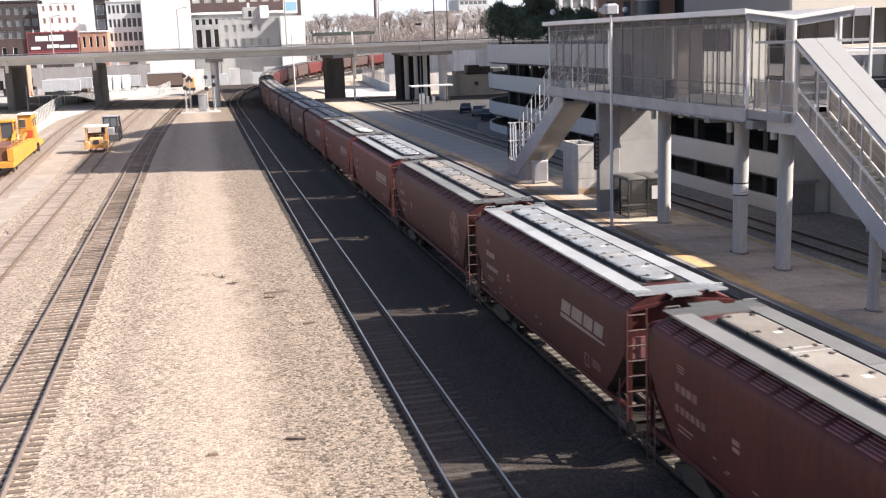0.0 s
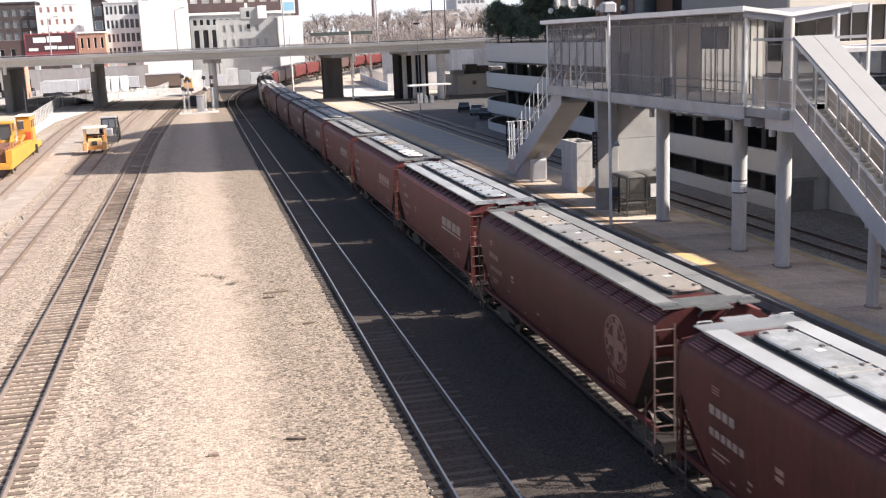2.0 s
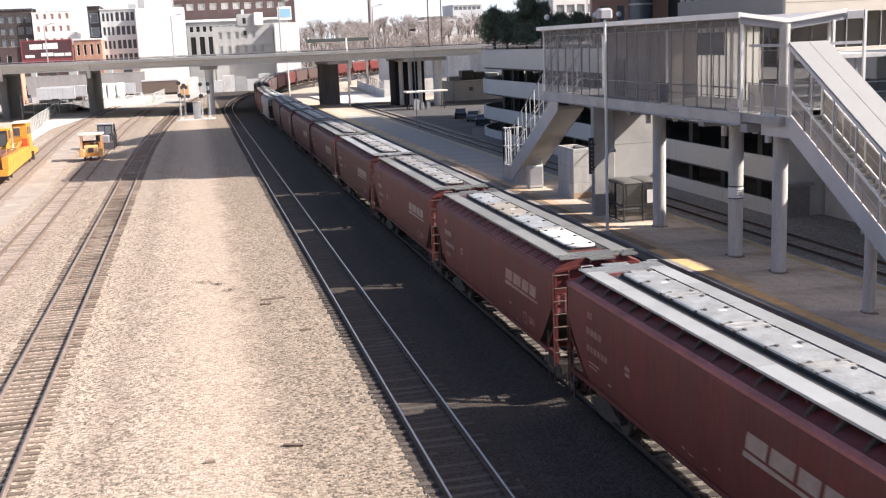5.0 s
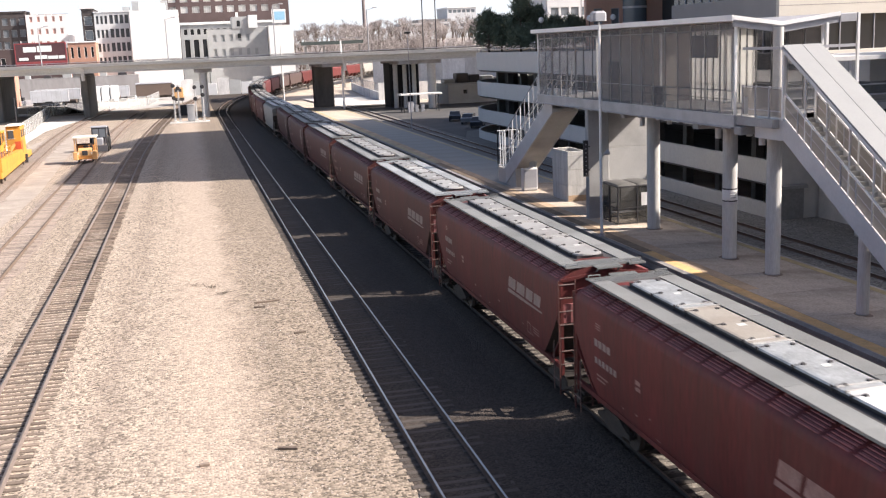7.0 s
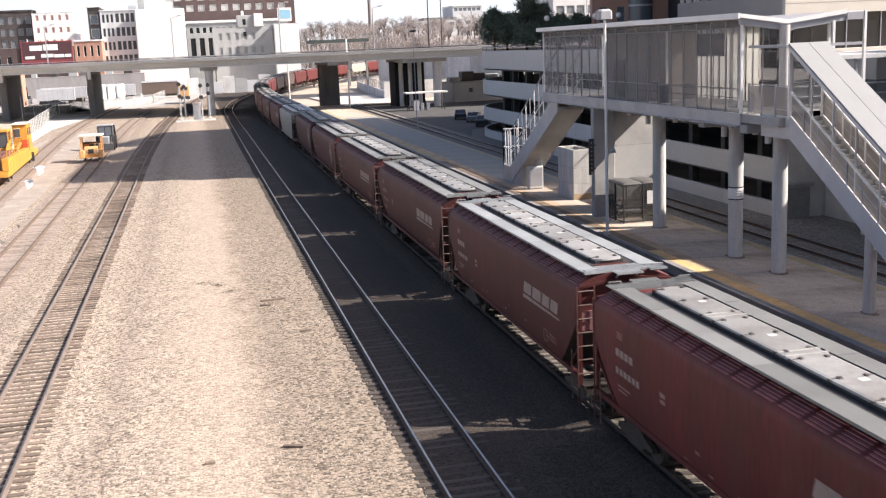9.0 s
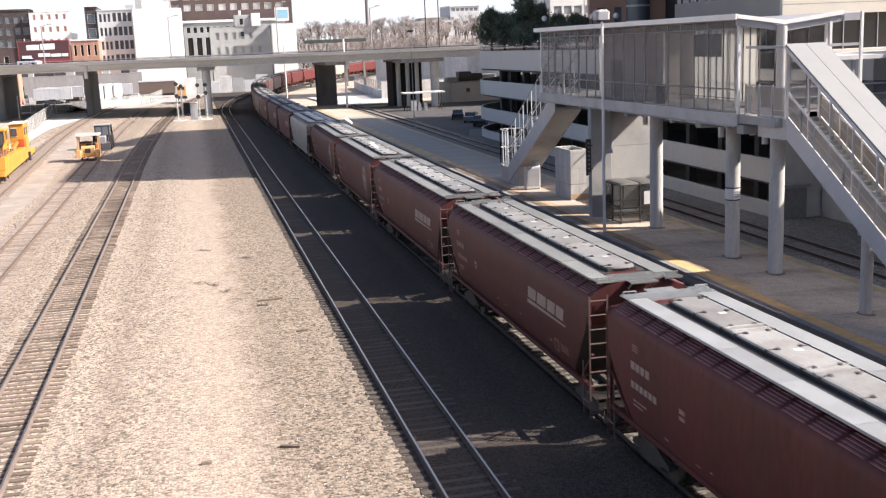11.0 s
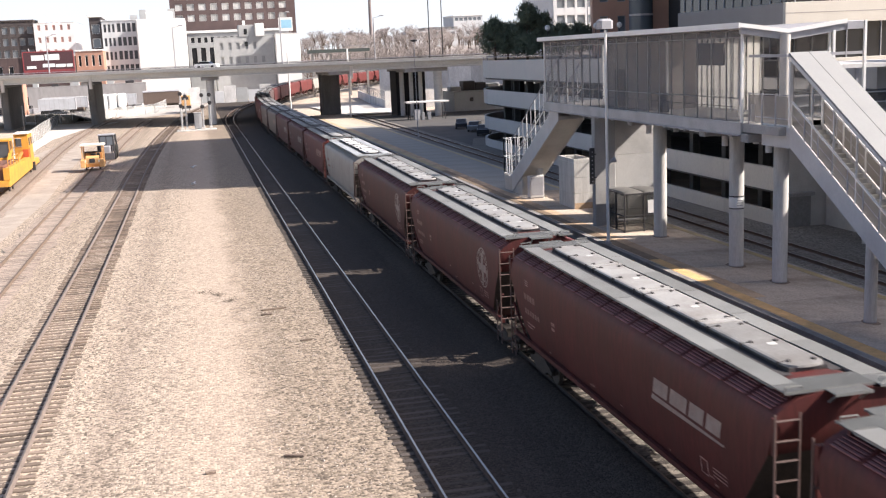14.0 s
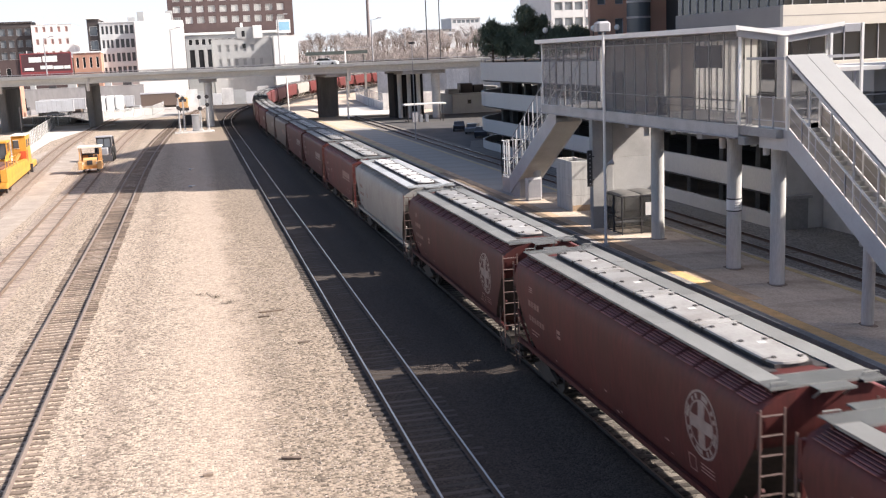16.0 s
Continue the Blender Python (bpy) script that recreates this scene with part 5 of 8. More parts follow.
def shelter():
    s = thing("waiting_shelter", pose(24.6, 59.0, 0.2), "small glass waiting shelter with dark frame", "shelter")
    w, d, h = 2.5, 2.6, 2.3
    for x in (0, w / 2, w):
        for y in (0, d):
            part("post", Build().box(x - 0.035, x + 0.035, y - 0.035, y + 0.035, 0, h), STEEL_DARK, s)
    part("post", Build().box(-0.05, 0.05, d / 2 - 0.05, d / 2 + 0.05, 0, h), STEEL_DARK, s)
    for z in (0.08, 1.0, h):
        for y in (0, d):
            part("rail", Build().box(0, w, y - 0.03, y + 0.03, z - 0.03, z + 0.03), STEEL_DARK, s)
        for x in (0, w):
            part("rail", Build().box(x - 0.03, x + 0.03, 0, d, z - 0.03, z + 0.03), STEEL_DARK, s)
    for x in (0, w):
        part("pane", Build().box(x - 0.01, x + 0.01, 0.05, d - 0.05, 0.1, h - 0.05), SMOKED, s)
    for y in (0, d):
        part("pane", Build().box(0.05, w - 0.05, y - 0.01, y + 0.01, 0.1, h - 0.05), SMOKED, s)
    for k in range(2):
        b = Build()
        n = 8
        p = []
        for i in range(n + 1):
            a = math.pi * i / n
            for j in range(n + 1):
                c = math.pi * j / n
                p.append((w / 4 + k * w / 2 - 0.6 * math.cos(a), d / 2 - 1.25 * math.cos(c), h + 0.05 + 0.17 * math.sin(a) ** 0.7 * math.sin(c) ** 0.5))
        b.add(p, [(i * (n + 1) + j, i * (n + 1) + j + 1, (i + 1) * (n + 1) + j + 1, (i + 1) * (n + 1) + j) for i in range(n) for j in range(n)])
        part("roof_dome", b, DOME, s, "dull translucent dome", smooth=True)
    part("notice", Build().box(1.5, 2.1, -0.03, -0.015, 1.1, 1.9), ROOF_METAL_WHITE, s, "pale notice sheet")
    part("bench", Build().box(0.3, 2.2, 1.8, 2.3, 0.42, 0.48), STEEL_GREY, s)


SMOKED = mesh_screen_mat("smoked_glass", (0.06, 0.058, 0.052), 0.34, 0.1)
DOME = mat("dome_plastic", (0.13, 0.125, 0.117), 0.4, vary=0.1, scale=2, fine=20, bump=0.05)


def utility_block():
    u = thing("utility_enclosure", pose(25.22, 69.4, 0.2), "square stained concrete enclosure on the platform", "enclosure")
    for z0, z1 in ((0, 1.1), (1.12, 2.2), (2.22, 3.25)):
        part("panel", Build().cbox(0, 1.36, 0, 3.2, z0, z1, 0.02), COLUMN_CONCRETE, u)
    for x0_, x1_, y0_, y1_ in ((0, 1.36, 0, 0.14), (0, 1.36, 3.06, 3.2), (0, 0.14, 0.145, 3.055), (1.22, 1.36, 0.145, 3.055)):
        part("coping", Build().cbox(x0_, x1_, y0_, y1_, 3.26, 3.5, 0.02), COLUMN_CONCRETE, u)
    # dark sheet in place of an open top: the hollow's shade as colour
    part("cover_plate", Build().box(0.15, 1.21, 0.15, 3.05, 3.254, 3.28), STEEL_DARK, u, "dark plate standing for the shaded hollow")
    part("rust_wash", Build().box(0.02, 1.34, -0.006, 0.02, 0.0, 0.42), RUSTY_WARM_EDGE, u, "rusty splash along the foot")
    s = thing("platform_sign", pose(23.69, 61.9, 2.9), "dark upright sign board with pale dots on the lift pier", "sign")
    part("board", Build().cbox(-0.16, 0.16, -0.06, 0.06, 0, 2.25, 0.02), STEEL_DARK, s)
    for z in (0.4, 1.85):
        part("bracket", Build().box(0.16, 0.3, 0.0, 0.04, z - 0.03, z + 0.03), STEEL_DARK, s)
    for k in range(8):
        part("dot", Build().box(-0.04, 0.04, -0.07, -0.062, 0.14 + k * 0.26, 0.22 + k * 0.26), STEEL_GREY, s)
    c = thing("meter_cabinet", pose(24.1, 76.0, 0.2), "pale metal cabinet under the far stair", "cabinet")
    part("body", Build().cbox(0, 1.1, 0, 0.7, 0.1, 1.7, 0.03), STEEL_WHITE, c)
    part("plinth", Build().box(0.04, 1.06, 0.04, 0.66, 0, 0.1), CONCRETE_GREY, c)
    part("door", Build().cbox(0.08, 1.02, -0.02, 0, 0.25, 1.6, 0.01), STEEL_GREY, c)


def lamp_post(x, y, z0, h, head, label, m=None, arm=0.0, r=0.09):
    l = thing("lamp_post", pose(x, y, z0), label, "lamp post", "lamp posts of the station")
    m = m or ROOF_METAL_WHITE
    part("pole", Build().rod((0, 0, 0), (0, 0, h), r, 12, r2=r * 0.8), m, l, smooth=True)
    part("base", Build().lathe([(0.2, 0), (0.2, 0.08), (0.12, 0.2)], 12), CONCRETE_GREY, l)
    if head == "box":
        part("fixture", Build().cbox(-0.45, 0.35, -0.35, 0.35, h + 0.05, h + 0.6, 0.12), STEEL_GREY, l, "grey box floodlight")
        part("lens", Build().box(-0.4, 0.3, -0.3, 0.3, h + 0.02, h + 0.05), STEEL_DARK, l)
        part("camera_bracket", Build().bar((0, 0, 4.7), (0.35, 0, 4.7), 0.06, 0.06), STEEL_GREY, l)
        part("loudspeaker", Build().lathe([(0.06, 0), (0.17, 0.3)], 10, at=Matrix.Translation((0.2, 0, 4.72)) @ Matrix.Rotation(1.2, 4, "Y")), STEEL_GREY, l)
    elif head == "disc":
        part("fixture", Build().lathe([(0.1, 0), (0.45, 0.1), (0.5, 0.25), (0.1, 0.35)], 12, at=Matrix.Translation((0, 0, h))), STEEL_DARK, l)
    elif head == "arm":
        part("arm", Build().bar((0, 0, h - 0.1), (arm, 0, h + 0.3), 0.08, 0.08), m, l)
        part("fixture", Build().cbox(arm - 0.5, arm + 0.3, -0.18, 0.18, h + 0.2, h + 0.4, 0.05), m, l)
    return l


def column_sign():
    s = thing("column_sign", pose(25.8, 47.6, 0), "framed route notice strapped to a column", "sign")
    part("frame", Build().lathe([(0.355, 3.1), (0.37, 3.12), (0.37, 3.75), (0.355, 3.78)], 24), STEEL_DARK, s)
    part("sheet", Build().lathe([(0.374, 3.17), (0.374, 3.7)], 24), ROOF_METAL_WHITE, s)
    for k in range(3):
        part("text_bar", Build().box(-0.18, 0.12, -0.384, -0.377, 3.28 + k * 0.12, 3.34 + k * 0.12), STEEL_GREY, s)


# ---- garage, tower, road bridge ----
PALE_WALL = mat("white_stucco", (0.8, 0.8, 0.78), 0.8, vary=0.05, scale=0.2, fine=5, bump=0, dirt=(0.66, 0.65, 0.62), dirt_amount=0.4, dirt_scale=0.12)
PINK_WALL = mat("pale_pink_wall", (0.8, 0.77, 0.755), 0.85, vary=0.08, scale=0.2, fine=5, bump=0)
DARK_BRICK = mat("dark_brick", (0.094, 0.066, 0.064), 0.85, vary=0.2, scale=0.3, fine=8)
SMOKE_BRICK = mat("sooty_brick", (0.07, 0.06, 0.06), 0.85, vary=0.2, scale=0.3, fine=8)
ORANGE_BRICK = mat("orange_brick", (0.46, 0.26, 0.19), 0.85, vary=0.2, scale=0.3, fine=8)
COOL_WALL = mat("cool_white_wall", (0.56, 0.57, 0.58), 0.85, vary=0.08, scale=0.2, fine=5, bump=0, dirt=(0.44, 0.45, 0.46), dirt_amount=0.4)
GREY_WALL = mat("grey_wall", (0.40, 0.41, 0.41), 0.85, vary=0.1, scale=0.2, fine=5, dirt=(0.3, 0.3, 0.3), dirt_amount=0.4)
BEIGE = mat("beige_precast", (0.54, 0.51, 0.455), 0.8, vary=0.06, scale=0.5, fine=8, bump=0.05)
# precast darkened for the tower's shaded side; joints and hill terrace share it
SHADE_BROWN = mat("shade_brown_precast", (0.29, 0.27, 0.26), 0.7, vary=0.08, scale=0.5, fine=8, bump=0.05)
DARK_GLASS = glass_mat("dark_glass", (0.018, 0.02, 0.024))
MID_GLASS = glass_mat("mid_glass", (0.075, 0.08, 0.09), 0.12)
PALE_GLASS = glass_mat("pale_glass", (0.16, 0.18, 0.2), 0.15)
CLOUDY_GLASS = mat("blinds_behind_glass", (0.42, 0.42, 0.4), 0.3, vary=0.3, scale=0.4, fine=3, bump=0, random_value=0.4)


def facade(bld, at, width, z0, z1, wins, wall, glass, frame_m, edge=0.08, depth=0.25, bars=0):
    """A wall with true openings: wins are (u0, u1, v0, v1); each window an edge and pane set back in its reveal."""
    us = sorted({0, width, *[w[0] for w in wins], *[w[1] for w in wins]})
    vs = sorted({z0, z1, *[w[2] for w in wins], *[w[3] for w in wins]})
    b = Build()
    for u0, u1 in zip(us, us[1:]):
        for v0, v1 in zip(vs, vs[1:]):
            uc, vc = (u0 + u1) / 2, (v0 + v1) / 2
            if not any(w[0] < uc < w[1] and w[2] < vc < w[3] for w in wins):
                b.add([(u0, 0, v0), (u1, 0, v0), (u1, 0, v1), (u0, 0, v1)], [(0, 1, 2, 3)])
    for u0, u1, v0, v1 in wins:
        p = [(u, d, v) for d in (0, depth) for u, v in ((u0, v0), (u1, v0), (u1, v1), (u0, v1))]
        b.add(p, [(i, (i + 1) % 4, 4 + (i + 1) % 4, 4 + i) for i in range(4)])
    part("wall_face", b, wall, bld, at=at)
    cache = {}
    for u0, u1, v0, v1 in wins:
        key = (round(u1 - u0, 2), round(v1 - v0, 2))
        if key not in cache:
            w, h = u1 - u0, v1 - v0
            f = Build()
            for x0, x1, y0, y1 in ((0, w, 0, edge), (0, w, h - edge, h), (0, edge, edge, h - edge), (w - edge, w, edge, h - edge)):
                f.box(x0, x1, depth - 0.08, depth, y0, y1)
            for k in range(bars):
                x = w * (k + 1) / (bars + 1)
                f.box(x - edge / 2, x + edge / 2, depth - 0.08, depth, edge, h - edge)
            f.box(0, w, depth, depth + 0.05, 0, h, 1)
            cache[key] = f.mesh("window", [frame_m, glass])
        part("window", cache[key], None, bld, at=at @ Matrix.Translation((u0, 0, v0)))


def grid(u0, du, w, n, v0, dv, h, m):
    return [(u0 + i * du, u0 + i * du + w, v0 + j * dv, v0 + j * dv + h) for i in range(n) for j in range(m)]


def building(name, x0, x1, y0, depth, z1, wall, label, wins=(), glass=None, frame_m=None, bars=0, side=None, cornice=0.0, top=None):
    """A house of a body, a front with windows, a cornice and, where it shows, a side."""
    bld = thing(name, None, label, "building", kind="structure")
    part("wall", Build().box(x0, x1, y0 + 0.4, y0 + depth, GROUND_Z, z1 - 0.05), wall, bld)
    part("roof", Build().box(x0 - 0.1, x1 + 0.1, y0 - 0.05, y0 + depth, z1 - 0.04, z1 + 0.05), top or CONCRETE_GREY, bld)
    facade(bld, Matrix.Translation((x0, y0, 0)), x1 - x0, GROUND_Z, z1, list(wins), wall, glass or DARK_GLASS, frame_m or STEEL_GREY, bars=bars)
    if cornice:
        part("cornice", Build().cbox(x0 - cornice, x1 + cornice, y0 - cornice, y0 + depth, z1 + 0.05, z1 + 0.05 + cornice * 1.5, 0.05), top or wall, bld)
    return bld


def garage():
    g = thing("parking_garage", None, "pale concrete parking garage with open storeys and rounded end", "parking garage", kind="structure")
    path = [(34.6, y, 0) for y in (58.5, 80, 102, 125)]
    for k in range(1, 13):
        a = radians(k * 10)
        path.append((34.6 + 15 * (1 - math.cos(a)), 125 + 15 * math.sin(a), 0))
    levels = ((8.15, 10.25), (5.05, 6.75), (2.0, 3.45), (-0.4, 0.75))
    for z0, z1 in levels:
        for i in range(len(path) - 1):
            a, b_ = Vector(path[i]), Vector(path[i + 1])
            if i == 0 and z0 > 8:
                # hidden gaps in the roof parapet, added to throw sun strips on the platform
                spans = ((61.3, 63.7), (67.0, 71.2), (74.6, 80))
            else:
                n = max(1, int((b_ - a).length / 7))
                spans = [(k / n, (k + 1) / n) for k in range(n)]
            for k0, k1 in spans:
                p, q = (Vector((34.6, k0, 0)), Vector((34.6, k1, 0))) if k1 > 2 else (a.lerp(b_, k0), a.lerp(b_, k1))
                d = (q - p).normalized() * 0.012
                part("parapet_panel", Build().strip([p + d, q - d], [(0, z0), (0.28, z0), (0.28, z1), (0, z1)]), GARAGE_WALL, g)
    # floors, pillars and core wall hold the garage's inner shade in their colours
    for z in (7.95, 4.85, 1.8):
        part("floor_slab", Build().strip(path, [(0.3, z), (14, z), (14, z + 0.3), (0.3, z + 0.3)]), SHADED_CONCRETE, g)
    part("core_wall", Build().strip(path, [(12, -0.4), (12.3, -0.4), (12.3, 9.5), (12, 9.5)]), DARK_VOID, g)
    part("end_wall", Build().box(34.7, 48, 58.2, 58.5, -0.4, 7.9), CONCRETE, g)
    pm = Build().box(-0.3, 0.3, -0.3, 0.3, -0.4, 8.1).mesh("pillar", SHADED_CONCRETE)
    for i in range(13):
        part("pillar", pm, None, g, at=Matrix.Translation((37.4, 60 + i * 5.2, 0)))
    for k in range(1, 12):
        a = radians(k * 10)
        part("pillar", pm, None, g, at=Matrix.Translation((34.6 + 15 - 12.2 * math.cos(a), 125 + 12.2 * math.sin(a), 0)))
    rail = [Vector((34.6, 61.3, 0))] + [Vector(p) for p in path[1:]]
    part("roof_rail", Build().strip(rail, [(0.1, 10.6), (0.16, 10.6), (0.16, 10.66), (0.1, 10.66)]), STEEL_GREY, g)
    for i in range(1, len(path)):
        part("rail_post", Build().box(path[i][0] + 0.08, path[i][0] + 0.16, path[i][1] - 0.03, path[i][1] + 0.03, 10.2, 10.66), STEEL_GREY, g)
    # lower wing beyond the end wall, out of which the platform's shade comes
    w = thing("garage_wing", None, "plain concrete wing of the parking garage", "building", kind="structure")
    part("wall", Build().box(37.5, 50, 49.0, 58.0, -0.4, 6.4), CONCRETE, w)
    # flat panel, darkened by colour like the shade of a recess
    part("low_wall", Build().box(34.95, 36.5, 58.05, 58.19, -0.4, 1.75), BAY_SHADE, w, "flat darker panel standing for a shaded service bay")
    part("bay_hood", Build().cbox(34.8, 36.6, 57.7, 58.19, 1.77, 2.0, 0.04), CONCRETE_GREY, w)
    # raised block added to cut the sun off the platform near the shelter
    part("upper_band", Build().box(37.5, 50, 53.3, 58.0, 8.3, 9.75), GARAGE_WALL, w)
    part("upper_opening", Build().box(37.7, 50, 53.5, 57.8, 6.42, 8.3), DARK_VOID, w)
    # unseen block added to shade the platform; its low step admits one sun patch
    n = thing("station_annex", None, "unseen concrete block added to shade the platform", "building", kind="structure")
    part("wall", Build().box(37.5, 62, -12, 39.9, -0.4, 13.4), CONCRETE_GREY, n)
    part("low_wing", Build().box(37.5, 62, 39.92, 43.0, -0.4, 12.35), CONCRETE_GREY, n)
    part("rear_wing", Build().box(37.5, 62, 43.02, 50.4, -0.4, 13.4), CONCRETE_GREY, n)


BAY_SHADE = mat("shaded_bay_concrete", (0.28, 0.27, 0.26), 0.9, vary=0.2, scale=0.6, fine=8, bump=0.1, dirt=(0.12, 0.115, 0.11), dirt_amount=0.6)
# concrete darkened for the shade inside the garage
SHADED_CONCRETE = mat("shaded_concrete", (0.13, 0.125, 0.12), 0.9, vary=0.25, scale=0.6, fine=8, bump=0.1, dirt=(0.06, 0.056, 0.053), dirt_amount=0.7)
GARAGE_WALL = mat("garage_precast", (0.62, 0.59, 0.55), 0.85, vary=0.12, scale=0.6, fine=10, bump=0.1, dirt=(0.45, 0.44, 0.43), dirt_amount=0.45, stretch=(1, 1, 0.4), random_value=0.05)


def office_tower():
    t = thing("office_tower", None, "tall beige office tower with dark ribbon windows", "office building", kind="structure")
    x0, x1, y0, y1, H = 50, 98, 84, 105, 52
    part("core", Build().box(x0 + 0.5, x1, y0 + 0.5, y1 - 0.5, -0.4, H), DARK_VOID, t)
    z = -2.2
    while z < H:
        part("front_spandrel", Build().cbox(x0, x1, y0, y0 + 0.45, z, z + 1.85, 0.03), BEIGE, t)
        part("front_joint", Build().box(x0 + 0.02, x1, y0 - 0.012, y0, z + 0.9, z + 0.96), SHADE_BROWN, t)
        # the side facing the tracks is darker: its shade is in the panel colour
        part("side_spandrel", Build().cbox(x0, x0 + 0.45, y0 + 0.46, y1, z, z + 1.85, 0.03), SHADE_BROWN, t)
        if 2 < z < 15:
            part("front_glass", Build().box(x0 + 0.3, x1, y0 + 0.3, y0 + 0.35, z + 1.85, z + 4.9), DARK_GLASS, t)
            part("side_glass", Build().box(x0 + 0.3, x0 + 0.35, y0 + 0.5, y1, z + 1.85, z + 4.9), DARK_GLASS, t)
            for k in range(16):
                part("mullion", Build().box(x0 + 1 + k * 1.7, x0 + 1.08 + k * 1.7, y0 + 0.2, y0 + 0.3, z + 1.85, z + 4.9), STEEL_GREY, t)
            for k in range(12):
                part("mullion", Build().box(x0 + 0.2, x0 + 0.3, y0 + 1.2 + k * 1.7, y0 + 1.28 + k * 1.7, z + 1.85, z + 4.9), STEEL_GREY, t)
        z += 4.9
    # both footprints follow the camera's sight line and lengthen the shadow on the yard
    part("dark_shaft", Build().prism([(52, 105.2), (95, 105.2), (95, 124.8), (58.2, 124.8)], -0.4, H + 3, "z"), DARK_VOID, t)
    b = thing("brick_office", None, "tall orange brick office block with curved glazed corner", "office building", kind="structure")
    part("wall", Build().prism([(48.4, 125.4), (95, 125.4), (95, 147), (56.4, 147)], -0.4, 52, "z"), RED_OFFICE, b)
    facade(b, Matrix.Translation((48.3, 125, 0)), 10.5, -0.4, 52, grid(0.9, 2.3, 1.1, 2, 2.2, 3.6, 1.9, 13), RED_OFFICE, PALE_GLASS, STEEL_GREY)
    part("glazed_corner", Build().lathe([(1.7, -0.4), (1.7, 51)], 20, at=Matrix.Translation((54.6, 125.6, 0))), PALE_GLASS, b, "curved glass corner bay", smooth=True)
    for k in range(26):
        part("corner_band", Build().lathe([(1.74, 0), (1.74, 0.25)], 20, at=Matrix.Translation((54.6, 125.6, 1.5 + k * 1.9))), STEEL_WHITE, b)
    building("white_high_rise", 83, 93.2, 240, 24, 66, COOL_WALL, "white high-rise with rows of windows", grid(0.8, 2.5, 2.0, 4, 6, 3.6, 2.0, 16), PALE_GLASS, STEEL_WHITE)


RED_OFFICE = mat("red_office_brick", (0.55, 0.33, 0.245), 0.85, vary=0.15, scale=0.3, fine=8)


def overpass_y(x):
    return 217 - 0.4 * x + 0.0009 * (x - 10) ** 2


def overpass():
    o = thing("road_bridge", None, "long grey concrete road bridge over the tracks", "bridge", kind="structure")
    path = [(x, overpass_y(x), 0) for x in range(-210, 91, 5)]
    for a in (-13, -10, -7, -4, -1.5, 2.0, 5.0, 7.7):
        part("girder", Build().strip(path, [(a - 0.15, 8.8), (a + 0.55, 8.8), (a + 0.55, 9.02), (a + 0.38, 9.1), (a + 0.38, 9.9), (a + 0.02, 9.9), (a + 0.02, 9.1), (a - 0.15, 9.02)]), BRIDGE_GREY, o)
    part("deck", Build().strip(path, [(-14, 9.9), (8.6, 9.9), (9.15, 10.02), (9.15, 10.22), (8.95, 10.25), (-14, 10.25)]), BRIDGE_GREY, o)
    # extra deck out of sight, there to widen the shadow under the bridge
    west = [q for q in path if q[0] < 6]
    part("deck", Build().strip(west, [(-26, 9.9), (-14.01, 9.9), (-14.01, 10.25), (-26, 10.25)]), BRIDGE_GREY, o, "unseen deck strip added to widen the bridge's shadow")
    for a in (-13.9, 8.8):
        part("parapet", Build().strip(path, [(a, 10.25), (a + 0.22, 10.25), (a + 0.18, 10.42), (a + 0.26, 10.44), (a + 0.26, 10.56), (a + 0.02, 10.56)]), BRIDGE_GREY, o)
        part("bridge_rail", Build().strip(path, [(a + 0.1, 10.7), (a + 0.16, 10.7), (a + 0.16, 10.76), (a + 0.1, 10.76)]), STEEL_DARK, o)
        part("bridge_rail", Build().strip(path, [(a + 0.1, 10.88), (a + 0.18, 10.88), (a + 0.18, 10.96), (a + 0.1, 10.96)]), STEEL_GREY, o)
    pm = Build().box(-0.05, 0.05, -0.05, 0.05, 10.5, 10.9).mesh("rail_post", STEEL_GREY)
    for x in range(-60, 86, 2):
        part("rail_post", pm, None, o, at=Matrix.Translation((x, overpass_y(x) - 8.9, 0)))
    for x, y, w, deep in ((-37.4, 231.0, 1.6, 19), (-20.1, 226.8, 1.4, 19), (26.65, 213.0, 3.6, 5)):
        back = max(5.0, overpass_y(x) + 12 - y)
        part("pier", Build().cbox(x - w / 2, x + w / 2, y, y + deep, -0.4, 8.3, 0.25), PIER_GREY, o)
        if deep < 6:
            part("pier", Build().cbox(x - w / 2, x + w / 2, y + back - 3, y + back, -0.4, 8.3, 0.25), PIER_GREY, o)
        part("pier_cap", Build().cbox(x - w / 2 - 0.4, x + w / 2 + 0.5, overpass_y(x) - 8.4, y + back + 0.5, 8.2, 8.8, 0.1), CONCRETE_GREY, o)
        part("drain_box", Build().cbox(x + w / 2 - 0.2, x + w / 2 + 0.4, overpass_y(x) - 9.7, overpass_y(x) - 9.05, 7.4, 9.7, 0.05), GARAGE_WALL, o)
    for x, y, r in ((3.1, 208.5, 0.75), (38.6, 200.5, 0.45), (40.2, 199.5, 0.4), (41.8, 198.5, 0.4), (44.3, 194.5, 0.8)):
        part("pier_column", Build().lathe([(r, -0.4), (r, 8.3)], 16, at=Matrix.Translation((x, y, 0))), BRIDGE_GREY, o, smooth=True)
    # near-black block put where shade fills the space behind the columns
    part("abutment", Build().cbox(37.9, 43.6, 202.5, 209, -0.4, 8.3, 0.05), DARK_VOID, o, "abutment block coloured near-black for the shade behind the columns")
    for x0, x1 in ((1.6, 4.8), (38, 46)):
        part("pier_cap", Build().cbox(x0, x1, overpass_y(x0) - 8.9, overpass_y(x0) + 10, 8.1, 8.8, 0.1), CONCRETE_GREY, o)
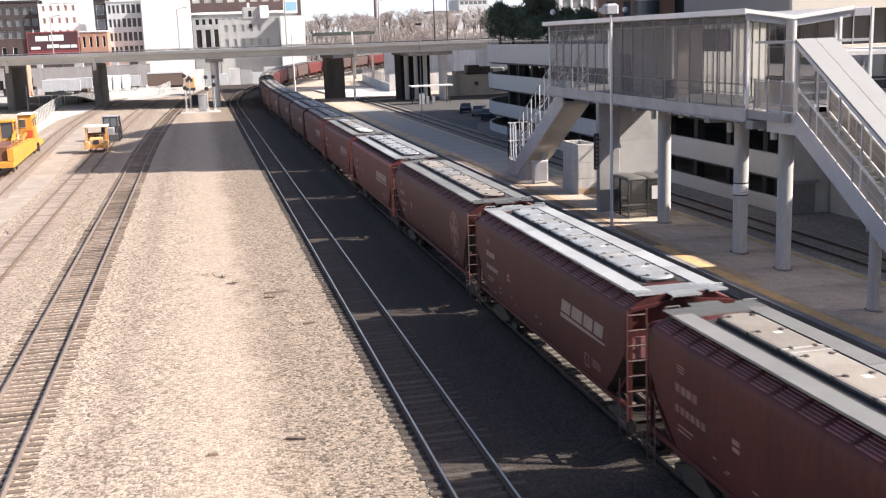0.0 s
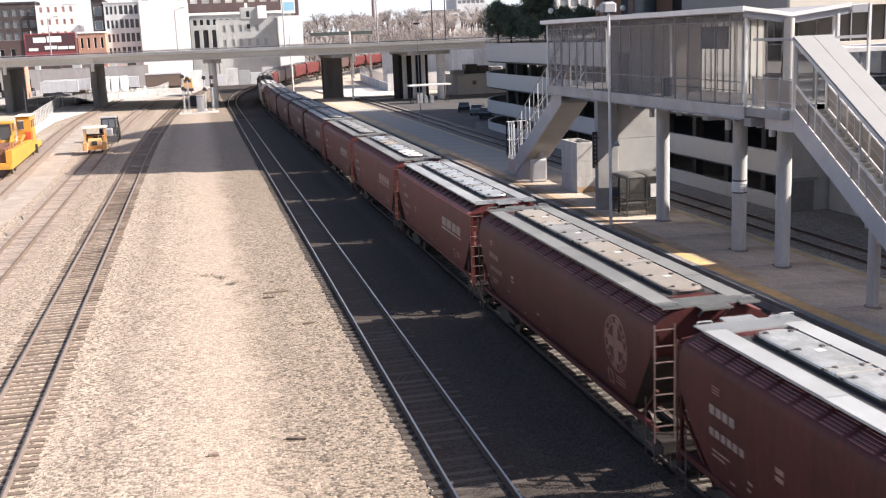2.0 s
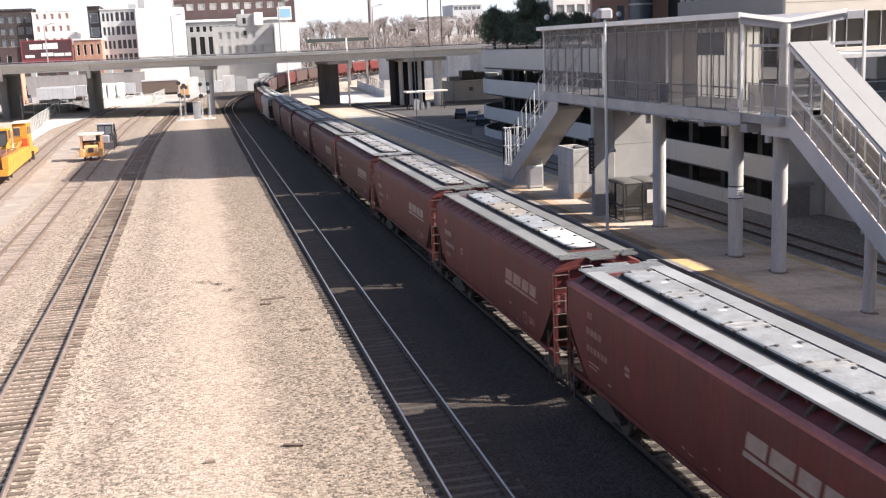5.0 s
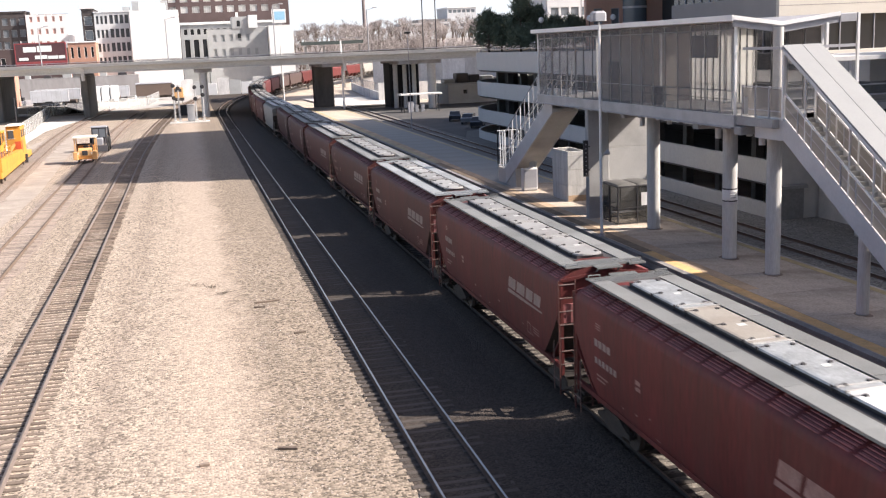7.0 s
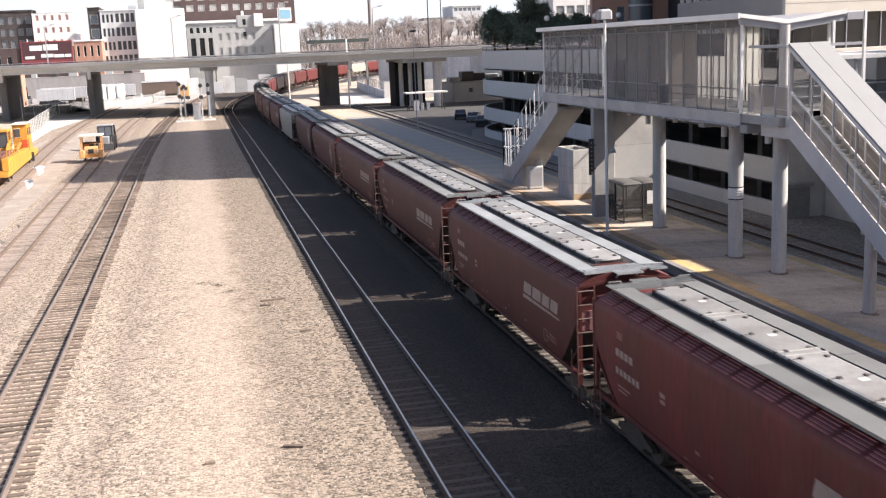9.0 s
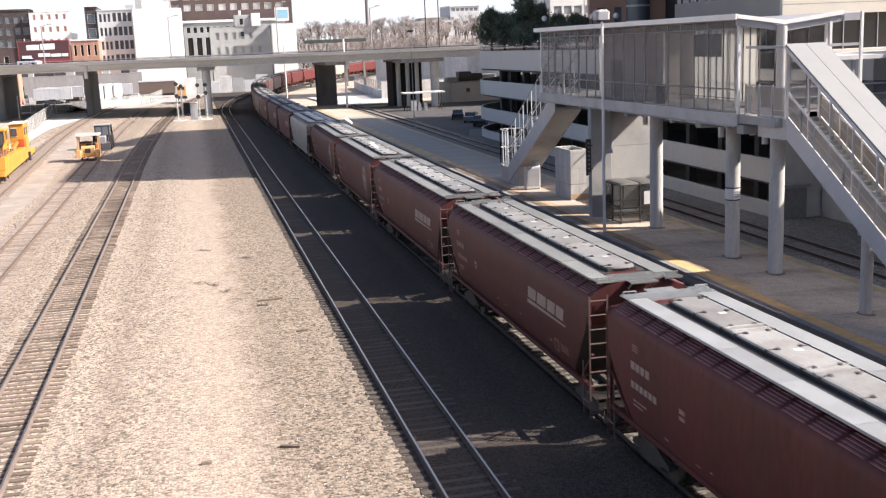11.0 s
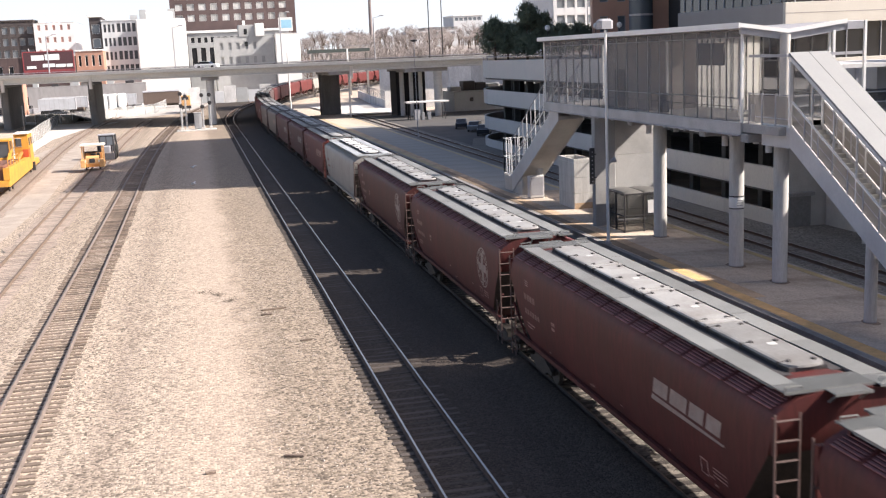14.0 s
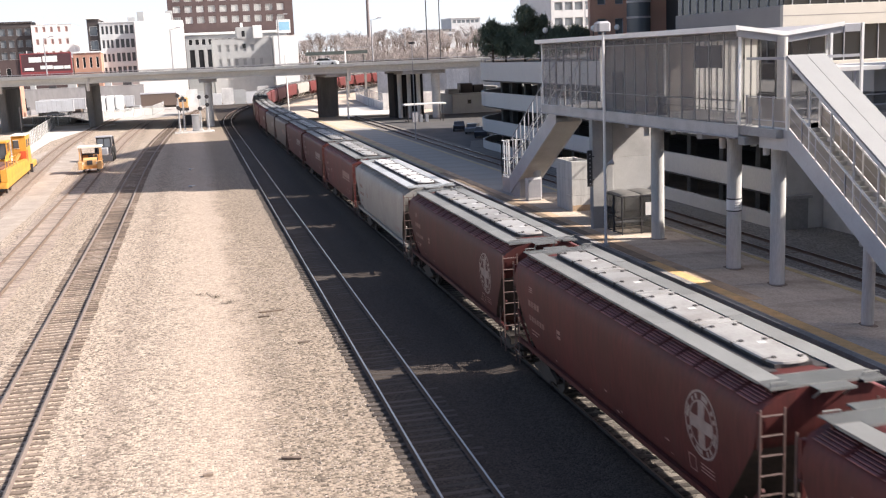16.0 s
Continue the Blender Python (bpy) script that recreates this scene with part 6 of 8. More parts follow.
    for x, h in ((-27, 7.5), (-3, 8), (16.5, 9.5), (33, 8), (47, 20), (49.5, 18.5), (70, 9)):
        lamp_post(x, overpass_y(x) - 8.4 if h < 12 else overpass_y(x) + 13, 10.25, h, "arm", "tall slim street lamp on the road bridge", STEEL_DARK if h > 12 else STEEL_GREY, 1.6, r=0.12)


BRIDGE_GREY = mat("bridge_concrete", (0.6, 0.595, 0.565), 0.9, vary=0.2, scale=0.4, fine=6, bump=0.15, dirt=(0.38, 0.375, 0.36), dirt_amount=0.6, dirt_scale=0.2, stretch=(0.3, 1, 1))
PIER_GREY = mat("pier_concrete", (0.22, 0.21, 0.2), 0.9, vary=0.2, scale=0.5, fine=8, bump=0.2, dirt=(0.12, 0.115, 0.11), dirt_amount=0.6, stretch=(1, 1, 0.3))


WEATHERED = mat("weathered_wall", (0.68, 0.67, 0.655), 0.9, vary=0.25, scale=0.4, fine=6, bump=0.2, dirt=(0.33, 0.325, 0.32), dirt_amount=0.6, dirt_scale=0.3, stretch=(1, 1, 0.35), random_value=0.15)


def city():
    b = building("warehouse", -76, -55.2, 420, 40, 29.3, SMOKE_BRICK, "sooty dark brick warehouse with rows of windows", grid(1, 2.9, 1.9, 7, 8, 4.2, 2.6, 5), PALE_GLASS, STEEL_GREY, cornice=0.3)
    b = building("pale_warehouse", -55, -40.8, 418, 40, 28.3, PINK_WALL, "sunlit pale warehouse with small reddish windows", grid(1.2, 2.6, 1.1, 5, 8, 4.4, 2.0, 5), mat("reddish_blind", (0.5, 0.3, 0.26), 0.6, bump=0), PINK_WALL)
    for x in (-54, -49):
        part("roof_hut", Build().cbox(x, x + 2.2, 424, 428, 28.3, 31.2, 0.05), PINK_WALL, b)
    b = building("sign_building", -62, -33.4, 331, 18, 15.2, DARK_BRICK, "low dark brick building under a billboard", grid(1.5, 3.0, 1.3, 4, 10.4, 4.5, 2.4, 1), DARK_GLASS, PALE_WALL)
    s = thing("billboard", pose(-47.5, 330.65, 10.2), "dark maroon billboard with red frame and unreadable white writing", "billboard")
    part("panel", Build().box(0.3, 13.9, 0, 0.3, 0.5, 6.3), mat("billboard_maroon", (0.085, 0.04, 0.045), 0.5, bump=0), s)
    RED = mat("billboard_red", (0.26, 0.055, 0.06), 0.5, bump=0)
    for x0, x1, z0, z1 in ((0, 14.2, 0, 0.5), (0, 14.2, 6.3, 6.6), (0, 0.3, 0.5, 6.3), (13.9, 14.2, 0.5, 6.3), (0.3, 13.9, 0.5, 1.3)):
        part("frame", Build().box(x0, x1, -0.05, 0.3, z0, z1), RED, s)
    for x0, x1, z0, z1 in ((2.4, 5.9, 4.0, 5.5), (6.2, 10.2, 4.0, 5.7), (5.4, 8.8, 2.0, 3.0), (9.0, 11.8, 1.9, 2.8), (12.0, 13.7, 1.9, 2.8), (1.0, 3.6, 1.7, 2.5)):
        part("writing_bar", Build().cbox(x0, x1, -0.06, -0.01, z0, z1, 0.02), PALE_WALL, s)
    for k in range(4):
        part("stay", Build().bar((2 + k * 3.4, 0.2, 6.6), (2 + k * 3.4, 0.2, 7.4 - 0.2 * (k % 2)), 0.2, 0.2), PINK_WALL, s)
    building("orange_building", -33.2, -25.4, 335, 18, 16.4, ORANGE_BRICK, "low orange brick building with tall windows", grid(0.7, 1.9, 0.8, 4, 12, 5, 3.2, 1), DARK_GLASS, PALE_WALL, cornice=0.25, top=PALE_WALL)
    building("narrow_building", -29.4, -25.9, 346, 25, 26.6, SMOKE_BRICK, "narrow dark building with pale cornice", grid(0.6, 9, 2.3, 1, 9, 4.2, 2.8, 4), PALE_GLASS, PALE_WALL, cornice=0.5, top=PALE_WALL)
    building("grey_building", -25.8, -15.4, 345, 25, 25.2, COOL_WALL, "pale grey building with rows of dark windows", grid(0.5, 1.25, 0.8, 3, 9.4, 4.15, 2.5, 4) + grid(4.4, 1.5, 1.15, 4, 9.4, 4.15, 2.7, 4), MID_GLASS, GREY_WALL, cornice=0.2)
    b = building("white_building", -15.3, -0.8, 342, 30, 24.6, PALE_WALL, "blank sunlit white building with stepped parapet", (), top=PALE_WALL)
    for x0, x1, z in ((-15.3, -12.4, 25.4), (-12.4, -4.5, 27.4), (-4.5, -0.8, 25.3)):
        part("parapet", Build().cbox(x0, x1 - 0.02, 342.05, 348, 24.66, z, 0.05), PALE_WALL, b)
    for x, z in ((-14.6, 28.6), (-6.0, 28.6), (-17.5, 27.0)):
        part("roof_hut", Build().cbox(x, x + 2.1, 350, 353, 24.6, z, 0.05), GREY_WALL, b)
    b = building("brick_tower", -6, 38.6, 400, 30, 50, DARK_BRICK, "tall dark brick building with rows of white windows", grid(1.9, 4.1, 2.5, 10, 26.3, 3.85, 2.3, 6), CLOUDY_GLASS, STEEL_WHITE, bars=2, cornice=0.3)
    building("cornice_building", -0.6, 34, 380, 18, 21.6, GREY_WALL, "grey stone building with white cornice and tall windows", grid(1.0, 3.0, 1.9, 5, 10.5, 5, 6.2, 1) + grid(1.0, 2.2, 1.3, 8, 18.2, 4, 2.0, 1), DARK_GLASS, STEEL_WHITE, cornice=0.5, top=PALE_WALL)
    b = building("low_grey_building", 7.7, 26.4, 350, 20, 19.2, GREY_WALL, "weathered grey building with bricked-up windows", grid(1.4, 2.6, 1.2, 5, 15.2, 4, 2.2, 1) + grid(1.4, 2.6, 1.2, 6, 10.8, 4, 2.2, 1), mat("blocked_window", (0.3, 0.31, 0.31), 0.8, bump=0), GREY_WALL)
    part("stair_tower", Build().cbox(15.4, 20.4, 349.8, 358, 19.2, 22.8, 0.05), GREY_WALL, b)
    part("vent", Build().cbox(16.8, 17.6, 351, 352, 22.8, 24.2, 0.05), PALE_WALL, b)
    for z0, z1 in ((19.8, 21.6), (16.2, 17.6)):
        part("window", Build().box(17, 18, 349.75, 349.8, z0, z1), DARK_GLASS, b)
    part("white_patch", Build().cbox(20.6, 23.4, 349.0, 352, 19.2, 23.2, 0.05), PALE_WALL, b)
    b = building("low_white_building", 26.6, 34.2, 345, 20, 19.6, PALE_WALL, "low sunlit white building", (), top=PALE_WALL)
    s = thing("roof_billboard", pose(28.0, 345.3, 19.65), "small white and blue roof billboard", "billboard")
    part("panel", Build().box(-0.2, 4.2, 0, 0.25, 0.7, 4.9), PALE_WALL, s)
    part("picture", Build().box(0.6, 3.9, -0.05, 0, 1.6, 4.2), mat("billboard_blue", (0.3, 0.55, 0.72), 0.4, bump=0), s)
    part("leg", Build().box(0.4, 0.6, 0.05, 0.2, 0, 0.7), STEEL_GREY, s)
    part("leg", Build().box(3.4, 3.6, 0.05, 0.2, 0, 0.7), STEEL_GREY, s)
    # far hill with its buildings
    c = thing("chimney", pose(99.5, 600, 20), "tall brick chimney on the hill", "chimney", kind="structure")
    part("shaft", Build().lathe([(1.1, 0), (0.65, 36), (0.8, 36.3), (0.8, 37.5)], 16), mat("chimney_brick", (0.24, 0.205, 0.2), 0.9, vary=0.2), c, smooth=True)
    building("hill_building", 172, 192, 700, 30, 35.0, COOL_WALL, "long pale building with a glazed top storey on the hill", grid(0.8, 3.1, 2.6, 6, 31.8, 4, 2.2, 1), PALE_GLASS, PALE_WALL, cornice=0.4, top=PALE_WALL)
    building("hill_terrace", 150, 172, 690, 20, 28.0, SHADE_BROWN, "low brick terrace on the hill", grid(1.5, 4, 2, 5, 26.5, 4, 1.6, 1), PALE_GLASS, PALE_WALL)
    building("hill_block", 128, 160, 640, 20, 25.0, COOL_WALL, "low brick building on the hill", grid(2, 5, 3, 9, 22, 4, 2, 1), PALE_GLASS, PALE_WALL)
    g = thing("green_viaduct", None, "long dark green steel viaduct", "bridge", kind="structure")
    part("girder", Build().box(35, 54, 330, 333, 12.9, 13.9), mat("viaduct_green", (0.06, 0.075, 0.072), 0.6, vary=0.2), g)
    part("top_rail", Build().box(35, 54, 330, 330.2, 14.7, 14.85), STEEL_GREY, g)
    for k in range(4):
        part("leg", Build().box(36 + k * 5.6, 36.6 + k * 5.6, 330.5, 331.5, GROUND_Z, 12.6), PIER_GREY, g)
    w = thing("retaining_wall", None, "long pale concrete retaining wall beyond the road bridge", "wall", kind="structure")
    for k in range(14):
        part("panel", Build().cbox(46 + k * 6, 51.97 + k * 6, 268, 268.5, GROUND_Z, 8.6, 0.06), WEATHERED, w)
    for k, (xa, ya, xb, yb) in enumerate(((41.3, 235, 43.1, 267.5), (43.1, 267.5, 46.5, 310))):
        part("ramp_wall", Build().strip([(xa, ya, 0), (xb, yb, 0)], [(0, GROUND_Z), (0.3, GROUND_Z), (0.3, 1.6), (0, 1.6)]), WEATHERED, w)
        part("fence_mesh", Build().strip([(xa + 0.15, ya, 0), (xb + 0.15, yb, 0)], [(-0.005, 1.6), (0.005, 1.6), (0.005, 3.6), (-0.005, 3.6)]), FENCE_MESH, w, "chain-link fence on the wall")
        for q in range(9):
            x, y = xa + 0.15 + (xb - xa) * q / 8, ya + (yb - ya) * q / 8
            part("fence_post", Build().rod((x, y, 1.6), (x, y, 3.7), 0.06, 6), STEEL_GREY, w)
    part("ramp_wall", Build().strip([(41.3, 235, 0), (75, 230, 0)], [(0, GROUND_Z), (0.3, GROUND_Z), (0.3, 3.6), (0, 3.6)]), WEATHERED, w)
    s = building("freight_shed", 50, 80, 205, 14, 3.6, GREY_WALL, "low grey shed beside the garage", [(3, 3.9, 1.6, 2.5), (12, 20, 0, 2.6)], DARK_GLASS, STEEL_GREY)
    for k in range(8):
        part('roof_unit', Build().cbox(50.4 + 2.6 * k, 52.6 + 2.6 * k + 0.3 * (k % 2), 210, 213, 3.66, 4.5 + 0.35 * ((k * 3) % 4), 0.1), STEEL_DARK if k % 3 else GREY_WALL, s)


def haze():
    """Glowing sheet far behind the city, added as a plain backdrop to whiten the sky."""
    b = Build()
    n, R = 48, 2600
    p = [(R * math.sin(a), R * math.cos(a), z) for z in (-40, 700) for a in [radians(-75 + 150 * i / n) for i in range(n + 1)]]
    b.add(p, [(i, i + 1, n + 2 + i, n + 1 + i) for i in range(n)])
    m = bpy.data.materials.new("horizon_glow")
    m.use_nodes = True
    nt = m.node_tree
    nt.nodes.remove(nt.nodes["Principled BSDF"])
    em = nt.nodes.new("ShaderNodeEmission")
    em.inputs["Strength"].default_value = 0.56
    tc = nt.nodes.new("ShaderNodeTexCoord")
    sp = nt.nodes.new("ShaderNodeSeparateXYZ")
    mr = nt.nodes.new("ShaderNodeMapRange")
    mr.inputs["From Min"].default_value, mr.inputs["From Max"].default_value = 0, 400
    ns = nt.nodes.new("ShaderNodeTexNoise")
    ns.inputs["Scale"].default_value = 0.003
    cr = nt.nodes.new("ShaderNodeValToRGB")
    cr.color_ramp.elements[0].color, cr.color_ramp.elements[1].color = (0.92, 0.99, 1.04, 1), (0.74, 0.88, 1.06, 1)
    ad = nt.nodes.new("ShaderNodeMath")
    ad.operation = "MULTIPLY_ADD"
    ad.inputs[1].default_value, ad.inputs[2].default_value = 0.3, -0.15
    sm = nt.nodes.new("ShaderNodeMath")
    nt.links.new(tc.outputs["Object"], sp.inputs[0])
    nt.links.new(tc.outputs["Object"], ns.inputs["Vector"])
    nt.links.new(sp.outputs[2], mr.inputs[0])
    nt.links.new(ns.outputs[0], ad.inputs[0])
    nt.links.new(mr.outputs[0], sm.inputs[0])
    nt.links.new(ad.outputs[0], sm.inputs[1])
    nt.links.new(sm.outputs[0], cr.inputs[0])
    nt.links.new(cr.outputs[0], em.inputs["Color"])
    nt.links.new(em.outputs[0], nt.nodes["Material Output"].inputs[0])
    solid("backdrop", b, m, "glowing pale sheet above the far horizon", "sky", kind="structure")


def hill():
    b = Build()
    n, m, p = 40, 12, []
    for j in range(m + 1):
        y = 380 + j * 50
        for i in range(n + 1):
            x = 38 + i * 16
            k = min(1, j / 3)
            z = GROUND_Z + 18 * k * (0.75 + 0.25 * noise.noise((x * 0.02, y * 0.02, 3))) * min(1, max(0, (x - 38) / 25))
            p.append((x, y, z))
    b.add(p, [(j * (n + 1) + i, j * (n + 1) + i + 1, (j + 1) * (n + 1) + i + 1, (j + 1) * (n + 1) + i) for j in range(m) for i in range(n)])
    solid("hill", b, HILL_GRASS, "hillside of dry winter grass behind the city", "hill", kind="structure", smooth=True)


HILL_GRASS = mat("dry_grass", (0.27, 0.245, 0.225), 0.95, vary=0.3, scale=0.05, fine=0.6, bump=0)
TWIG = mat("winter_twigs", (0.34, 0.3, 0.282), 0.95, vary=0.25, scale=0.4, fine=4, bump=0, random_value=0.25)
BARK = mat("bark", (0.12, 0.09, 0.07), 0.95, vary=0.3, scale=1, fine=10, bump=0.3)


def bare_tree(h, seed):
    """Tapered trunk, limbs and a haze of thin twigs."""
    rng = random.Random(seed)
    trunk, twigs = Build(), Build()

    def grow(a, d, l, r, depth):
        b_ = a + d * l
        (trunk if depth < 2 else twigs).rod(a, b_, r, 5 if depth < 2 else 3, r2=r * 0.6)
        if depth == 4:
            return
        for _ in range(5 if depth < 3 else 5):
            nd = (d + Vector((rng.uniform(-1, 1), rng.uniform(-1, 1), rng.uniform(-0.2, 0.7))) * 0.75).normalized()
            grow(a.lerp(b_, rng.uniform(0.45, 1)), nd, l * rng.uniform(0.5, 0.74), r * 0.45, depth + 1)
    grow(Vector((0, 0, 0)), Vector((rng.uniform(-0.05, 0.05), 0, 1)).normalized(), h * 0.36, h * 0.022, 0)
    return trunk, twigs


def bare_woods():
    kinds = []
    for k in range(4):
        tr, tw = bare_tree(12, k)
        t = thing("bare_tree", pose(60 + 9 * k, 395, 4), "leafless winter tree on the hill", "tree", "bare trees on the hill")
        part("trunk", tr, BARK, t)
        part("crown", tw, TWIG, t)
        kinds.append(t)
    rng = random.Random(7)
    for k in range(350):
        y = 400 + 280 * rng.random() ** 1.4
        x = y * rng.uniform(0.1, 0.34)
        if x < 44 or noise.noise((x * 0.03, y * 0.02, 9)) < -0.38:
            continue
        m = Matrix.Translation((x, y, 18 * min(1, (y - 380) / 150) * min(1, (x - 38) / 25) * 0.85 - 0.6)) @ Matrix.Rotation(rng.uniform(0, 6.28), 4, "Z")
        t = copy_thing(kinds[k % 4], m)
        g = rng.uniform(0.6, 1.45)
        t.scale = (g * rng.uniform(0.95, 1.4), g * rng.uniform(0.95, 1.4), g)


NEEDLES = mat("pine_needles", (0.125, 0.155, 0.11), 0.8, vary=0.5, scale=0.8, fine=6, bump=0, spec=0.2)


def pine(x, y, z0, h, r, seed, loose=False):
    """Evergreen with a trunk, boughs and many needle tufts."""
    rng = random.Random(seed)
    t = thing("pine_tree", pose(x, y, z0), "dark green pine tree on the garage roof", "tree", "pines above the garage")
    trunk, crown = Build(), Build()
    trunk.rod((0, 0, 0), (0, 0, h * 0.95), 0.16, 7, r2=0.03)
    for k in range(84):
        f = rng.random() ** 0.8
        z = h * (0.08 + 0.9 * f)
        reach = r * (1 - f) ** (0.75 if not loose else 0.55) * rng.uniform(0.65, 1.15) + 0.25
        a = rng.uniform(0, 6.283)
        tip = Vector((reach * math.cos(a), reach * math.sin(a), z + reach * rng.uniform(0.2, 0.75)))
        trunk.rod((0, 0, z), tip, 0.035, 4, r2=0.012)
        for q in range(58):
            c = Vector((0, 0, z)).lerp(tip, rng.uniform(0.3, 1.05)) + Vector([rng.gauss(0, 0.22) for _ in range(3)])
            d = Vector([rng.gauss(0, 1) for _ in range(3)]).normalized() * rng.uniform(0.25, 0.5)
            d = (d + Vector((0, 0, 0.22)))
            s = d.cross(Vector([rng.gauss(0, 1) for _ in range(3)])).normalized() * 0.065
            crown.add([c - s, c + s, c + d], [(0, 1, 2)])
    part("trunk", trunk, BARK, t)
    me = bpy.data.meshes.new("crown")
    me.from_pydata(crown.v, [], crown.f)
    me.materials.append(NEEDLES)
    part("crown", me, None, t)


def garage_roof():
    for x, y, h, r, s, loose in ((38.3, 129, 5.0, 2.7, 1, 0), (40.6, 131, 4.4, 2.2, 2, 0), (42.0, 127, 6.6, 2.6, 3, 1), (44.4, 128, 5.4, 2.2, 4, 1), (46.5, 127, 3.8, 2.8, 5, 0), (49.5, 128, 3.9, 2.8, 6, 0), (52.5, 128, 3.8, 2.8, 8, 0), (41.0, 124, 2.6, 2.2, 9, 0), (45, 123, 2.6, 2.4, 10, 0)):
        pine(x, y + 5, 10.0, h, r, s, loose)
    b = Build()
    b.box(37.5, 62, 122, 137, 9.6, 10.05)
    solid("roof_planter", b, CONCRETE_GREY, "planted concrete terrace on the garage roof", "terrace", kind="structure")
    for x, y in ((40.2, 118.5), (45.5, 117), (48.2, 116.5), (56, 112)):
        l = thing("globe_lamp", pose(x, y, 9.9), "roof terrace lamp with white globe", "lamp post", "globe lamps on the garage roof")
        part("pole", Build().rod((0, 0, 0), (0, 0, 3.4), 0.06, 8), STEEL_DARK, l)
        part("globe", Build().lathe([(0.05, 3.4), (0.27, 3.55), (0.33, 3.75), (0.25, 3.98), (0.05, 4.08)], 12), ROOF_METAL_WHITE, l, smooth=True)


# ---- yard machines, signals, vehicles ----
YELLOW = mat("machine_yellow", (0.66, 0.32, 0.05), 0.5, vary=0.15, scale=1.5, fine=12, bump=0.05, dirt=(0.35, 0.2, 0.06), dirt_amount=0.6)
ORANGE = mat("machine_orange", (0.66, 0.28, 0.07), 0.5, vary=0.15, scale=1.5, fine=12, bump=0.05, dirt=(0.35, 0.16, 0.06), dirt_amount=0.6)
WARN_RED = mat("warning_red", (0.55, 0.1, 0.04), 0.5, vary=0.15, scale=1.5, fine=12, bump=0.05, dirt=(0.3, 0.1, 0.05), dirt_amount=0.5)
CREAM = mat("cream_roof", (0.75, 0.68, 0.55), 0.6, vary=0.1, scale=1.5, fine=12, bump=0.03)
FADED_ORANGE = mat("faded_orange", (0.68, 0.4, 0.17), 0.6, vary=0.2, scale=1.5, fine=12, bump=0.05, dirt=(0.4, 0.24, 0.12), dirt_amount=0.6)
RUBBER = mat("rubber", (0.025, 0.024, 0.023), 0.8, vary=0.2, scale=3, fine=20)


def rail_wheel(parent, x, y, r=0.4, m=None):
    part("wheel", Build().lathe([(r, -0.07), (r + 0.04, -0.06), (r, -0.02), (r, 0.07), (r * 0.3, 0.05)], 16, at=Matrix.Translation((x, y, r)) @ Matrix.Rotation(math.pi / 2, 4, "Y")), m or WHEEL_STEEL, parent)


